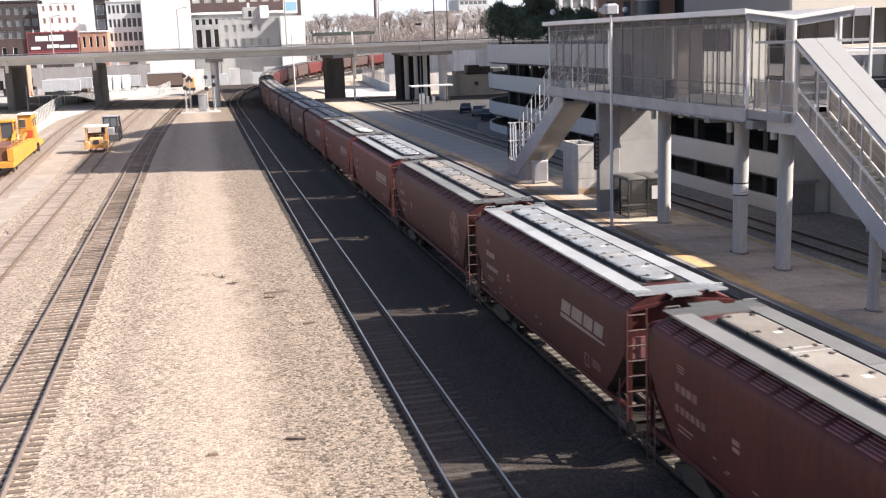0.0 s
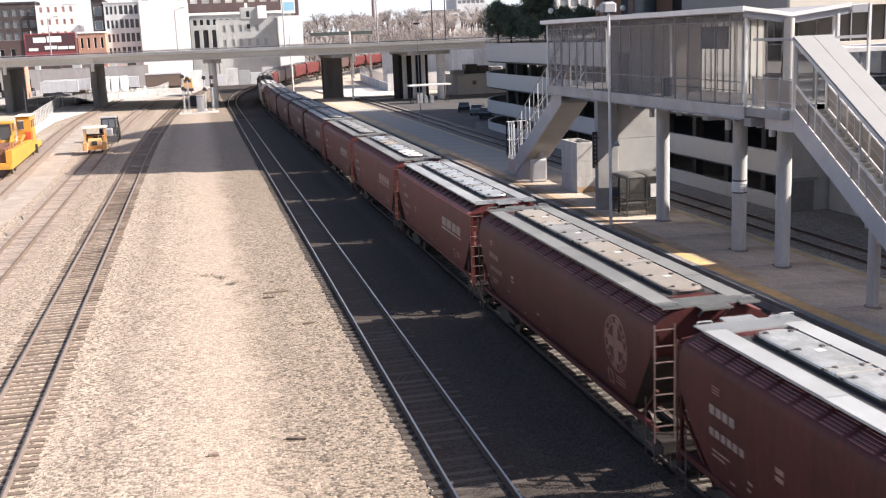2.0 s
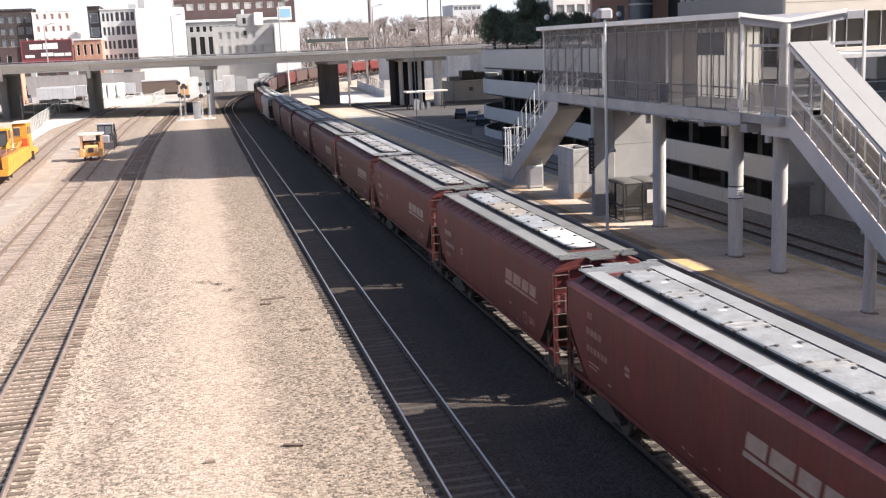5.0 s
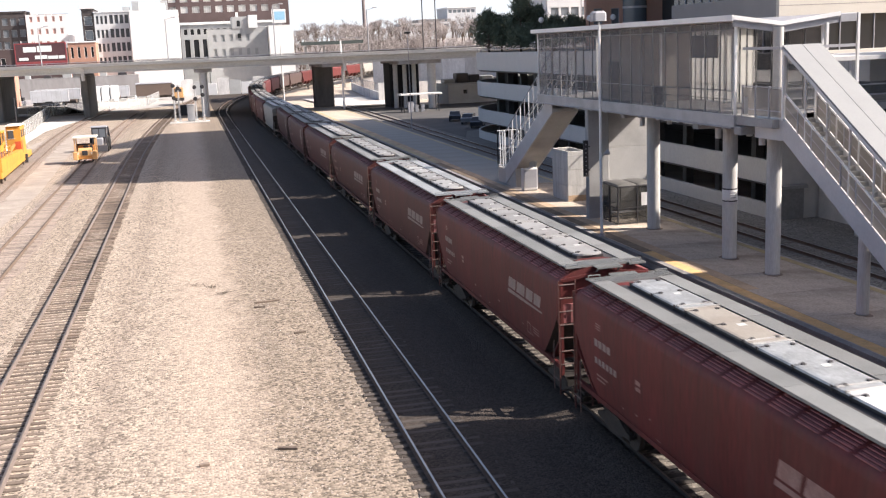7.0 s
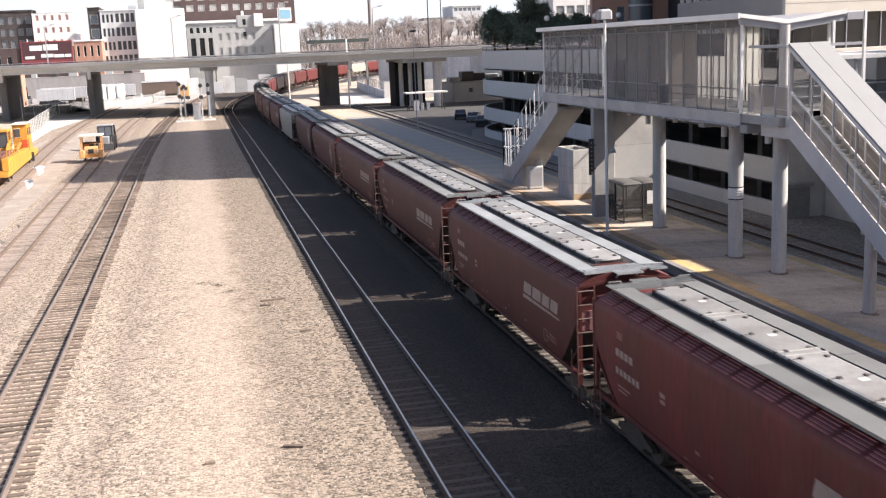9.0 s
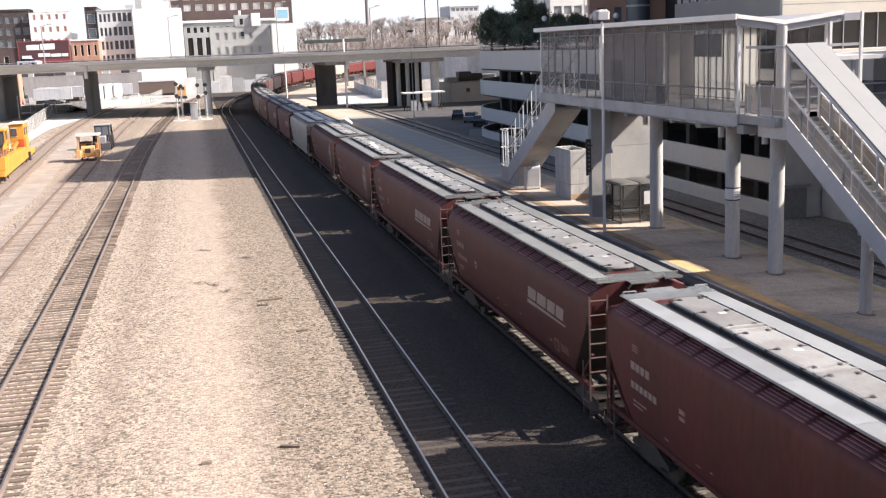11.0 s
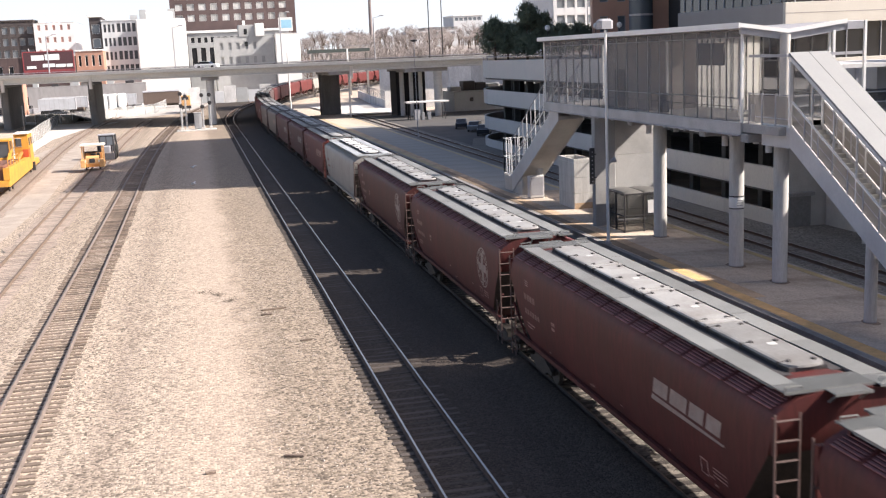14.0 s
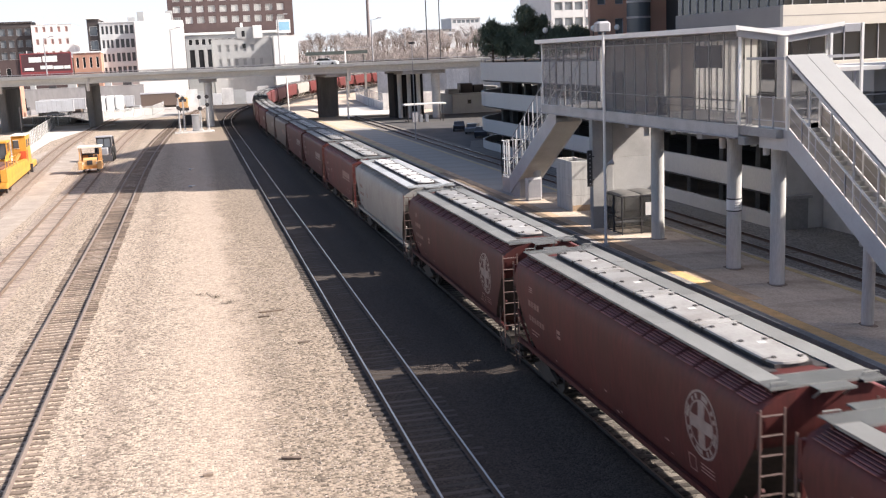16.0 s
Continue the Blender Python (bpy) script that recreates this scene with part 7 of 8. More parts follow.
def big_machine():
    t = thing("track_machine", pose(-19.1, 118, 0.05, 0, 0, 2.0), "long yellow track maintenance machine with a cab", "rail machine")
    part("chassis", Build().cbox(-1.25, 1.25, -13, 14, 0.75, 1.35, 0.08), YELLOW, t)
    part("side_beam", Build().prism([(-13, 1.35), (6, 1.35), (4.5, 2.1), (-13, 2.5)], 0.75, 1.3, "x"), YELLOW, t)
    part("side_beam", Build().prism([(-13, 1.35), (6, 1.35), (4.5, 2.1), (-13, 2.5)], -1.3, -0.75, "x"), YELLOW, t)
    cab = part("cab", Build().prism([(5.2, 1.35), (9.4, 1.35), (9.4, 4.35), (9.2, 4.55), (5.4, 4.55), (5.2, 4.35)], -0.25, 1.2, "x"), YELLOW, t, "tall yellow rear cab")
    part("cab_window", Build().cbox(-0.08, 0.5, 5.14, 5.19, 3.25, 4.1, 0.03), MID_GLASS, cab)
    for z in (3.19, 4.1):
        part("window_bar", Build().box(-0.14, 0.56, 5.16, 5.2, z, z + 0.06), CREAM, cab)
    part("cab_roof", Build().cbox(-0.35, 1.3, 5.05, 9.5, 4.56, 4.66, 0.04), CREAM, cab)
    for y0 in (5.7, 7.7):
        part("cab_window", Build().box(1.205, 1.24, y0, y0 + 1.1, 3.3, 4.1), DARK_GLASS, cab)
    part("door_panel", Build().box(1.205, 1.23, 5.3, 6.2, 1.4, 3.0), WARN_RED, cab, "orange-red access panel")
    part("front_panel", Build().box(0.55, 1.15, 5.15, 5.19, 1.5, 2.9), WARN_RED, cab, "orange-red front panel")
    part("step_ladder", Build().box(1.25, 1.5, 6.9, 7.4, 0.4, 1.35), STEEL_DARK, cab)
    op = part("operator_cab", Build().cbox(-1.75, -0.35, 2.2, 4.6, 1.36, 2.35, 0.05).cbox(-1.8, -0.3, 2.1, 4.7, 4.05, 4.25, 0.05), YELLOW, t, "glazed operator's cab")
    for x in (-1.7, -0.4):
        for y in (2.25, 4.55):
            part("cab_pillar", Build().box(x - 0.06, x + 0.06, y - 0.06, y + 0.06, 2.35, 4.05), YELLOW, op)
    for x0, x1, y0, y1 in ((-1.64, -0.46, 2.24, 2.27), (-0.43, -0.4, 2.31, 4.49), (-1.7, -1.67, 2.31, 4.49), (-1.64, -0.46, 4.53, 4.56)):
        part("cab_glass", Build().box(x0, x1, y0, y1, 2.36, 4.04), MID_GLASS, op)
    part("operator_seat", Build().cbox(-1.3, -0.8, 3.2, 3.7, 2.36, 3.3, 0.05), STEEL_DARK, op)
    rust = mat("rusty_machine_brown", (0.2, 0.085, 0.05), 0.7, vary=0.35, scale=1.5, fine=12, dirt=(0.07, 0.04, 0.03), dirt_amount=0.7)
    part("work_head", Build().cbox(-0.7, 0.7, -3.4, 1.8, 1.36, 2.2, 0.12), rust, t, "rust-brown working head")
    part("work_arm", Build().bar((-0.5, 4.2, 3.0), (-0.2, -0.8, 2.3), 0.3, 0.26), YELLOW, t)
    part("work_arm", Build().bar((0.5, 4.9, 2.6), (0.55, -0.5, 2.15), 0.24, 0.22), ORANGE, t)
    for k in range(7):
        part("hose_rack", Build().rod((-0.9 + 0.3 * k, 2.0, 1.9 + 0.12 * (k % 3)), (-0.9 + 0.3 * k, -2.5, 2.35 + 0.1 * (k % 2)), 0.06, 6), STEEL_DARK if k % 2 else FADED_ORANGE, t)
    part("guard_rail", Build().bar((1.2, -12.5, 3.2), (1.2, -4.5, 3.2), 0.06, 0.06), YELLOW, t)
    for k in range(5):
        part("guard_post", Build().bar((1.2, -12.5 + 2 * k, 2.3), (1.2, -12.5 + 2 * k, 3.2), 0.06, 0.06), YELLOW, t)
    part("rear_housing", Build().cbox(-0.9, 0.9, -12.8, -6.5, 1.36, 2.75, 0.12), rust, t, "rust-brown machine housing")
    for y in (-10, -7.5, 9, 11.5):
        for x in (-0.75, 0.75):
            rail_wheel(t, x, y)
    part("buffer_beam", Build().cbox(-1.2, 1.2, 13.9, 14.2, 0.5, 1.3, 0.05), STEEL_DARK, t)


def small_machines():
    t = thing("tie_crane", pose(-11.8, 125.2, 0.05), "small open orange track crane with a cream canopy", "rail machine")
    part("chassis", Build().cbox(-1.2, 1.2, 0, 3.4, 0.35, 0.75, 0.05), ORANGE, t)
    part("nose", Build().prism([(0, 0.7), (1.0, 0.7), (1.0, 1.55), (0.15, 1.35)], -0.72, 0.72, "x"), FADED_ORANGE, t)
    part("grille", Build().cbox(-0.3, 0.3, -0.06, 0.15, 0.82, 1.3, 0.05), STEEL_DARK, t)
    for x in (-0.75, 0.75):
        part("headlight", Build().lathe([(0.13, 0), (0.13, 0.08)], 10, at=Matrix.Translation((x, -0.01, 1.0)) @ Matrix.Rotation(math.pi / 2, 4, "X")), CREAM, t)
        part("step", Build().cbox(x * 1.35 - 0.27, x * 1.35 + 0.27, -0.1, 0.95, 0.3, 1.2, 0.08), FADED_ORANGE, t, "faded orange fender box")
    for x in (-1.1, 1.1):
        for y in (0.9, 2.9):
            part("canopy_post", Build().box(x - 0.065, x + 0.065, y - 0.065, y + 0.065, 0.75, 2.65), FADED_ORANGE, t)
    part("canopy", Build().cbox(-1.3, 1.3, 0.6, 3.3, 2.65, 2.82, 0.05), CREAM, t, "cream canopy roof")
    # dark sheet added for the shade under the canopy
    part("rear_panel", Build().box(-1.04, 1.04, 2.96, 3.0, 0.75, 1.9), STEEL_DARK, t)
    part("seat", Build().cbox(-0.3, 0.3, 1.9, 2.5, 0.75, 1.7, 0.05), STEEL_DARK, t)
    part("lever_stand", Build().cbox(0.45, 0.8, 1.1, 1.6, 0.75, 1.8, 0.05), STEEL_DARK, t)
    part("rear_engine", Build().cbox(-0.95, 0.95, 2.55, 3.4, 0.75, 1.7, 0.06), ORANGE, t)
    for x in (-0.75, 0.75):
        for y in (0.6, 2.8):
            rail_wheel(t, x, y, 0.33)
    t = thing("tractor_loader", pose(-11.4, 139.5, -0.1), "dark grey tractor loader with glazed cab", "loader")
    part("hood", Build().cbox(-0.5, 0.5, 0.2, 2.0, 0.9, 1.7, 0.08), STEEL_GREY, t)
    cab = part("cab", Build().prism([(1.9, 0.9), (3.7, 0.9), (3.6, 2.95), (2.1, 2.95)], -0.9, 0.9, "x"), STEEL_DARK, t)
    for x0, x1 in ((-0.75, -0.05), (0.05, 0.75)):
        part("windscreen", Build().box(x0, x1, 1.93, 1.98, 1.75, 2.8), PALE_GLASS, cab)
    for s in (-1, 1):
        part("side_window", Build().box(s * 0.91 - 0.015, s * 0.91 + 0.015, 2.25, 3.45, 1.7, 2.75), PALE_GLASS, cab)
    part("cab_roof", Build().cbox(-1.0, 1.0, 1.9, 3.8, 2.95, 3.1, 0.06), STEEL_GREY, cab)
    for x in (-1.05, 1.05):
        part("tyre", Build().lathe([(0.5, -0.22), (0.82, -0.2), (0.85, 0), (0.82, 0.2), (0.5, 0.22)], 18, at=Matrix.Translation((x, 3.3, 0.85)) @ Matrix.Rotation(math.pi / 2, 4, "Y")), RUBBER, t)
        part("tyre", Build().lathe([(0.3, -0.15), (0.55, -0.13), (0.55, 0.13), (0.3, 0.15)], 16, at=Matrix.Translation((x, 0.7, 0.55)) @ Matrix.Rotation(math.pi / 2, 4, "Y")), RUBBER, t)
        part("loader_arm", Build().bar((x * 0.7, 2.0, 1.5), (x * 0.7, -0.6, 0.6), 0.14, 0.22), STEEL_DARK, t)
    part("bucket", Build().prism([(-0.5, 0.2), (-1.2, 0.15), (-1.1, 0.35), (-0.7, 0.9), (-0.55, 0.9)], -1.1, 1.1, "x"), STEEL_DARK, t)
    part("backhoe_boom", Build().bar((0.6, 3.9, 1.2), (0.95, 4.6, 2.9), 0.2, 0.25), STEEL_DARK, t)
    part("backhoe_stick", Build().bar((0.95, 4.6, 2.9), (1.0, 5.3, 1.4), 0.18, 0.2), STEEL_DARK, t)
    t = thing("track_tamper", pose(-2.2, 262, 0.4), "yellow and dark track machine beyond the road bridge", "rail machine")
    part("chassis", Build().cbox(-1.3, 1.3, 0, 8, 0.5, 1.2, 0.08), STEEL_DARK, t)
    part("cab", Build().cbox(-1.2, 1.2, 0.4, 2.6, 1.2, 3.6, 0.15), FADED_ORANGE, t)
    part("cab_window", Build().box(-0.8, 0.8, 0.33, 0.4, 2.6, 3.3), MID_GLASS, t)
    part("engine", Build().cbox(-1.1, 1.1, 3.0, 7.8, 1.2, 2.8, 0.1), YELLOW, t)
    for y in (1.5, 6.5):
        for x in (-0.75, 0.75):
            rail_wheel(t, x, y)


def signal_mast(x, y, h, heads, label):
    s = thing("signal_mast", pose(x, y, -0.1), label, "railway signal", "signals beside the tracks")
    part("mast", Build().rod((0, 0, 0), (0, 0, h), 0.1, 10), GALV, s)
    part("base", Build().cbox(-0.3, 0.3, -0.3, 0.3, 0, 0.4, 0.04), CONCRETE, s)
    for z in heads:
        hd = part("head", Build().lathe([(0.36, 0), (0.36, 0.03), (0.1, 0.05)], 18, at=Matrix.Translation((0, -0.12, z)) @ Matrix.Rotation(math.pi / 2, 4, "X")), STEEL_DARK, s, "black round signal head")
        part("hood", Build().lathe([(0.16, 0), (0.17, 0.35)], 10, at=Matrix.Translation((0, -0.2, z + 0.15)) @ Matrix.Rotation(math.pi / 2, 4, "X")), STEEL_DARK, hd)
    b = Build()
    for x1 in (-0.18, 0.18):
        b.bar((x1, 0.2, 0.4), (x1, 0.2, h * 0.8), 0.04, 0.04)
    for k in range(int(h * 0.8 / 0.4)):
        b.bar((-0.18, 0.2, 0.6 + 0.4 * k), (0.18, 0.2, 0.6 + 0.4 * k), 0.03, 0.03)
    part("ladder", b, GALV, s)


GALV = mat("galvanised", (0.5, 0.5, 0.5), 0.5, metal=0.4, vary=0.12, scale=2, fine=15, bump=0.03)


def signals():
    for x, y, h, heads in ((-2.45, 192, 6.9, (4.3, 6.4)), (-1.65, 193, 6.6, (5.9,)), (1.2, 192, 6.5, (4.0, 6.0)), (2.5, 192.6, 5.8, (4.6, 6.0))):
        signal_mast(x, y, h, heads, "grey signal mast with round black heads")
    c = thing("equipment_case", pose(0.3, 193, -0.1), "pale steel signal equipment case", "cabinet")
    part("body", Build().cbox(-0.65, 0.65, -0.4, 0.4, 0.15, 2.9, 0.04), GALV, c)
    for x in (-0.33, 0.33):
        part("door", Build().cbox(x - 0.3, x + 0.3, -0.44, -0.4, 0.25, 2.75, 0.01), GALV, c)
    part("roof", Build().cbox(-0.72, 0.72, -0.5, 0.5, 2.9, 3.0, 0.03), STEEL_WHITE, c)
    b = Build()
    b.box(-3.4, 3.4, 190.5, 195, -0.3, -0.05)
    solid("signal_pad", b, CONCRETE, "pale concrete pad under the signals", "pad", kind="structure")


def simple_car(name, at, paint, label):
    c = thing(name, at, label, "car")
    prof = [(-2.2, 0.35), (2.2, 0.35), (2.25, 0.75), (1.9, 0.92), (1.1, 0.98), (0.45, 1.42), (-1.2, 1.45), (-1.95, 1.0), (-2.25, 0.9)]
    part("body", Build().prism(prof[:5] + [(-1.95, 1.0), (-2.25, 0.9)], -0.88, 0.88), paint, c)
    part("cabin", Build().prism([(1.05, 0.98), (0.45, 1.42), (-1.2, 1.45), (-1.9, 1.0)], -0.76, 0.76), DARK_GLASS, c)
    part("roof", Build().prism([(0.42, 1.425), (-1.15, 1.455), (-1.1, 1.5), (0.35, 1.48)], -0.74, 0.74), paint, c)
    for x in (-1.35, 1.35):
        for y in (-0.8, 0.8):
            part("wheel", Build().lathe([(0.32, -0.1), (0.33, 0), (0.32, 0.1), (0.15, 0.11)], 14, at=Matrix.Translation((x, y, 0.33)) @ Matrix.Rotation(math.pi / 2, 4, "X")), RUBBER, c)
    return c


CAR_WHITE = mat("white_car_paint", (0.78, 0.78, 0.78), 0.3, vary=0.03, bump=0, spec=0.6)
CAR_GREY = mat("grey_car_paint", (0.2, 0.21, 0.22), 0.3, vary=0.05, bump=0, spec=0.6)
CAR_DARK = mat("dark_car_paint", (0.03, 0.035, 0.045), 0.25, vary=0.05, bump=0, spec=0.6)


def freight_yard():
    for x, y, l, m, lab in ((-40.5, 300, 9.5, PALE_WALL, "white semi-trailer parked beyond the road bridge"), (-41, 312, 12, PALE_WALL, "white semi-trailer parked beyond the road bridge"), (-27, 314, 11, PALE_WALL, "white semi-trailer parked beyond the road bridge")):
        t = thing("trailer", pose(x, y, GROUND_Z), lab, "trailer", "trailers in the freight yard")
        part("box", Build().cbox(0, l, 0, 2.6, 1.2, 4.2, 0.05), TRAILER_SKIN, t)
        part("door_frame", Build().box(l - 0.12, l + 0.02, -0.02, 2.62, 1.15, 4.22), STEEL_GREY, t)
        for q in range(int(l / 1.2)):
            part("side_post", Build().box(0.5 + q * 1.2, 0.56 + q * 1.2, -0.03, 0, 1.25, 4.15), STEEL_GREY, t)
        part("skirt", Build().box(0.5, l - 0.5, 0.4, 2.2, 0.95, 1.2), STEEL_DARK, t)
        for xx in (0.9, 2.0, l - 1.2):
            part("wheel", Build().lathe([(0.5, -1.2), (0.5, 1.2)], 14, at=Matrix.Translation((xx, 1.3, 0.5)) @ Matrix.Rotation(math.pi / 2, 4, "X")), RUBBER, t)
    for k in range(4):
        t = thing("white_container", pose(-27.6 + k * 2.35, 305, GROUND_Z), "white upright container in a row", "container", "white containers in a row")
        part("shell", Build().cbox(0, 2.1, 0, 4, 0.5, 4.6, 0.25), PALE_WALL, t)
        part("skid", Build().box(0.1, 2.0, 0.1, 3.9, 0, 0.5), STEEL_GREY, t)
    t = thing("boxcar", pose(-13.5, 300, 0), "dark brown boxcar standing in the yard", "railway wagon")
    part("body", Build().cbox(0, 9.5, 0, 2.9, 1.1, 4.3, 0.06), mat("boxcar_brown", (0.15, 0.11, 0.09), 0.7, vary=0.2), t)
    part("roof", Build().prism([(-0.1, 4.3), (3.0, 4.3), (1.45, 4.7)], 0, 9.5, "x"), STEEL_GREY, t)
    part("underframe", Build().box(0.3, 9.2, 0.4, 2.5, 0.5, 1.1), GRIME_SHADE, t)
    simple_car("parked_car", pose(-35, 296, GROUND_Z), CAR_DARK, "dark car parked beside a trailer")
    simple_car("parked_car", pose(-19, 306, GROUND_Z, 0, 0, 10), CAR_DARK, "dark car parked in the freight yard")
    for x, y, r, m, lab in ((38.9, 143, 70, CAR_DARK, "dark car parked beside the garage"), (39.8, 151, 64, CAR_GREY, "grey car parked beside the garage"), (39.4, 158, 75, CAR_DARK, "dark car parked beside the garage")):
        simple_car("parked_car", pose(x, y, -0.135, 0, 0, r), m, lab)
    w = building("loading_dock", -75, -13.5, 324, 6, 6.6, DOCK_WALL, "low grey-white loading dock with dark bays", [(17, 21, 0.8, 3.6), (25, 29, 0.8, 4.2), (44, 46, 0.8, 3.4), (50, 51.2, 0.8, 3), (54, 55.2, 0.8, 3)], DARK_VOID, STEEL_GREY)
    for k in range(9):
        part("roof_vent", Build().cbox(-60 + 5.1 * k, -58.6 + 5.1 * k + 0.5 * (k % 3), 325, 327, 6.65, 7.4 + 0.3 * (k % 2), 0.05), GREY_WALL if k % 2 else STEEL_DARK, w)
    t = thing("brick_stub_wall", pose(-46.6, 300, GROUND_Z), "weathered pink-red brick wall end in the freight yard", "wall", kind="structure")
    part("wall", Build().cbox(0, 2.9, 0, 6, 0, 8.6, 0.05), ORANGE_BRICK, t)
    part("coping", Build().cbox(-0.15, 3.05, -0.1, 6.1, 8.6, 8.85, 0.04), CONCRETE_GREY, t)
    # bank added under the bridge, its soil darkened to deepen the shade there
    b, p = Build(), []
    n = 28
    for i in range(n + 1):
        f = i / n
        x, y = -40 + 16.6 * f, 266 - 19.5 * f
        lump = 0.75 + 0.2 * noise.noise((i * 0.5, 2, 3))
        for q, z in ((-3.2, -0.2), (-1.6, 1.2 * lump), (0.0, 1.75 * lump * min(1, 4 * f + 0.3, 5 * (1 - f) + 0.2)), (1.8, 1.1 * lump * min(1, 5 * (1 - f) + 0.2)), (3.4, -0.2)):
            p.append((x + q * 0.76, y + q * 0.65, z))
    b.add(p, [(5 * i + j, 5 * i + j + 1, 5 * i + j + 6, 5 * i + j + 5) for i in range(n) for j in range(4)])
    solid("embankment", b, DARK_SOIL, "low soil bank darkened for the shade under the road bridge", "bank", kind="structure", smooth=True)
    # plain box added to stand for a dark hole behind the signals
    t = thing("relay_hut", pose(-1.7, 216.5, -0.2), "dark box standing for a dark hole between the signals and the bridge", "hut")
    part("body", Build().cbox(0, 2.1, 0, 2.0, 0, 1.9, 0.04), STEEL_DARK, t)
    part("roof", Build().cbox(-0.1, 2.2, -0.1, 2.1, 1.9, 2.0, 0.03), STEEL_DARK, t)
    w = thing("yard_wall", None, "pale cluttered yard wall beyond the curve", "wall", kind="structure")
    for k in range(9):
        part("panel", Build().cbox(-5 + k * 3.4, -1.75 + k * 3.4, 318, 318.3, GROUND_Z, 3.2 + 0.7 * ((k * 5) % 3), 0.05), (COOL_WALL, WEATHERED, GREY_WALL)[(k * 7) % 3], w)
    rng = random.Random(21)
    for k in range(16):
        x, y = rng.uniform(-52, -10), rng.uniform(308, 321)
        t = thing("pallet_stack", pose(x, y, GROUND_Z, 0, 0, rng.uniform(-20, 20)), "stack of crates and pallets in the freight yard", "crates", "crates in the freight yard")
        hh = rng.uniform(0.9, 2.4)
        for j in range(int(hh / 0.45)):
            part("crate", Build().cbox(-0.9, 0.9, -0.6, 0.6, j * 0.45, j * 0.45 + 0.4, 0.03), (STEEL_GREY, GREY_WALL, TIE_WOOD, STEEL_DARK)[k % 4], t)
    # chain-link fences
    for name, pts in (("chain_link_fence", [(-25.2, 172), (-26.5, 195), (-28.4, 236)]), ("chain_link_fence", [(-33, 238), (-22, 252), (-9.6, 268), (-7.6, 300)])):
        f = thing(name, None, "grey chain-link fence on steel posts", "fence", kind="structure")
        for (xa, ya), (xb, yb) in zip(pts, pts[1:]):
            l = math.hypot(xb - xa, yb - ya)
            n = int(l / 3)
            for k in range(n + 1):
                x, y = xa + (xb - xa) * k / n, ya + (yb - ya) * k / n
                part("post", Build().rod((x, y, GROUND_Z), (x, y, 2.2), 0.05, 6), GALV, f)
            part("mesh", Build().strip([(xa, ya, 0), (xb, yb, 0)], [(-0.005, -0.2), (0.005, -0.2), (0.005, 2.1), (-0.005, 2.1)]), FENCE_MESH, f)
            part("top_rail", Build().rod((xa, ya, 2.15), (xb, yb, 2.15), 0.03, 6), GALV, f)
    # pale roads
    b = Build()
    b.add([(x, y, -0.12) for x, y in ((-25, 140), (-21.8, 140), (-23.3, 165), (-23.6, 188), (-21.2, 212), (-16, 236), (-30, 240), (-26.2, 195))], [tuple(range(8))])
    solid("access_road", b, PALE_ROAD, "pale dusty concrete access road", "road", kind="structure")
    b = Build()
    b.add([(x, y, -0.15) for x, y in ((-32, 20), (-14.2, 20), (-13.6, 100), (-14.8, 135), (-16, 170), (-19.5, 190), (-22, 160), (-22, 140), (-30, 130))], [tuple(range(9))])
    solid("dirt_yard", b, YARD_DIRT, "smooth pale dirt beside the siding", "ground", kind="structure")
    b = Build()
    b.add([(x, y, -0.13) for x, y in ((-60, 244), (-16, 244), (-4, 262), (3, 300), (6, 328), (-70, 328))], [tuple(range(6))])
    solid("freight_yard_paving", b, YARD_PAVING, "pale sunlit paving of the freight yard", "pavement", kind="structure")
    b = Build()
    b.add([(x, y, -0.15) for x, y in ((28.8, 214), (46, 214), (44, 250), (40, 262), (27, 262))], [tuple(range(5))])
    solid("platform_end_paving", b, PALE_ROAD, "pale paving at the end of the platform", "pavement", kind="structure")
    b = Build()
    b.add([(x, y, -0.16) for x, y in ((28.5, 100.01), (34.6, 100.01), (34.6, 118), (48, 134), (60, 205), (28.5, 205))], [tuple(range(6))])
    solid("station_roadbed", b, mat("roadbed_grit", (0.165, 0.152, 0.138), 0.95, vary=0.3, scale=0.6, fine=12, bump=0.3), "dark grit between platform and garage", "ground", kind="structure")
    b = Build()
    b.add([(x, y, -0.16) for x, y in ((28.5, 10), (37.6, 10), (37.6, 58.1), (34.8, 58.1), (34.8, 100), (28.5, 100))], [tuple(range(6))])
    solid("station_ballast", b, gravel_mat("station_grit", (0.34, 0.315, 0.285), (0.12, 0.108, 0.096), 12, (0.17, 0.155, 0.138), 0.6), "grey dirty ballast round the station track", "ground", kind="structure")
    # asphalt sheet, darker than asphalt alone to hold the garage's shade
    b = Build()
    b.add([(x, y, -0.135) for x, y in ((33.2, 128), (36, 138), (46, 140), (60, 150), (60, 204.5), (33.2, 204.5))], [tuple(range(6))])
    solid("station_road", b, mat("shaded_asphalt", (0.07, 0.068, 0.067), 0.9, vary=0.3, scale=0.3, fine=8, bump=0.2, dirt=(0.1, 0.094, 0.088), dirt_amount=0.6, dirt_scale=0.2), "patched asphalt of the station road, darkened for the garage's shade", "road", kind="structure")
    c = thing("platform_canopy", pose(36.2, 184, -0.15), "small flat white-edged canopy by the station road", "canopy")
    part("roof", Build().cbox(0, 7.5, 0, 3, 3.0, 3.25, 0.04), STEEL_WHITE, c)
    for x in (0.6, 6.9):
        for y in (0.4, 2.6):
            part("post", Build().box(x - 0.07, x + 0.07, y - 0.07, y + 0.07, 0, 3.0), STEEL_DARK, c)
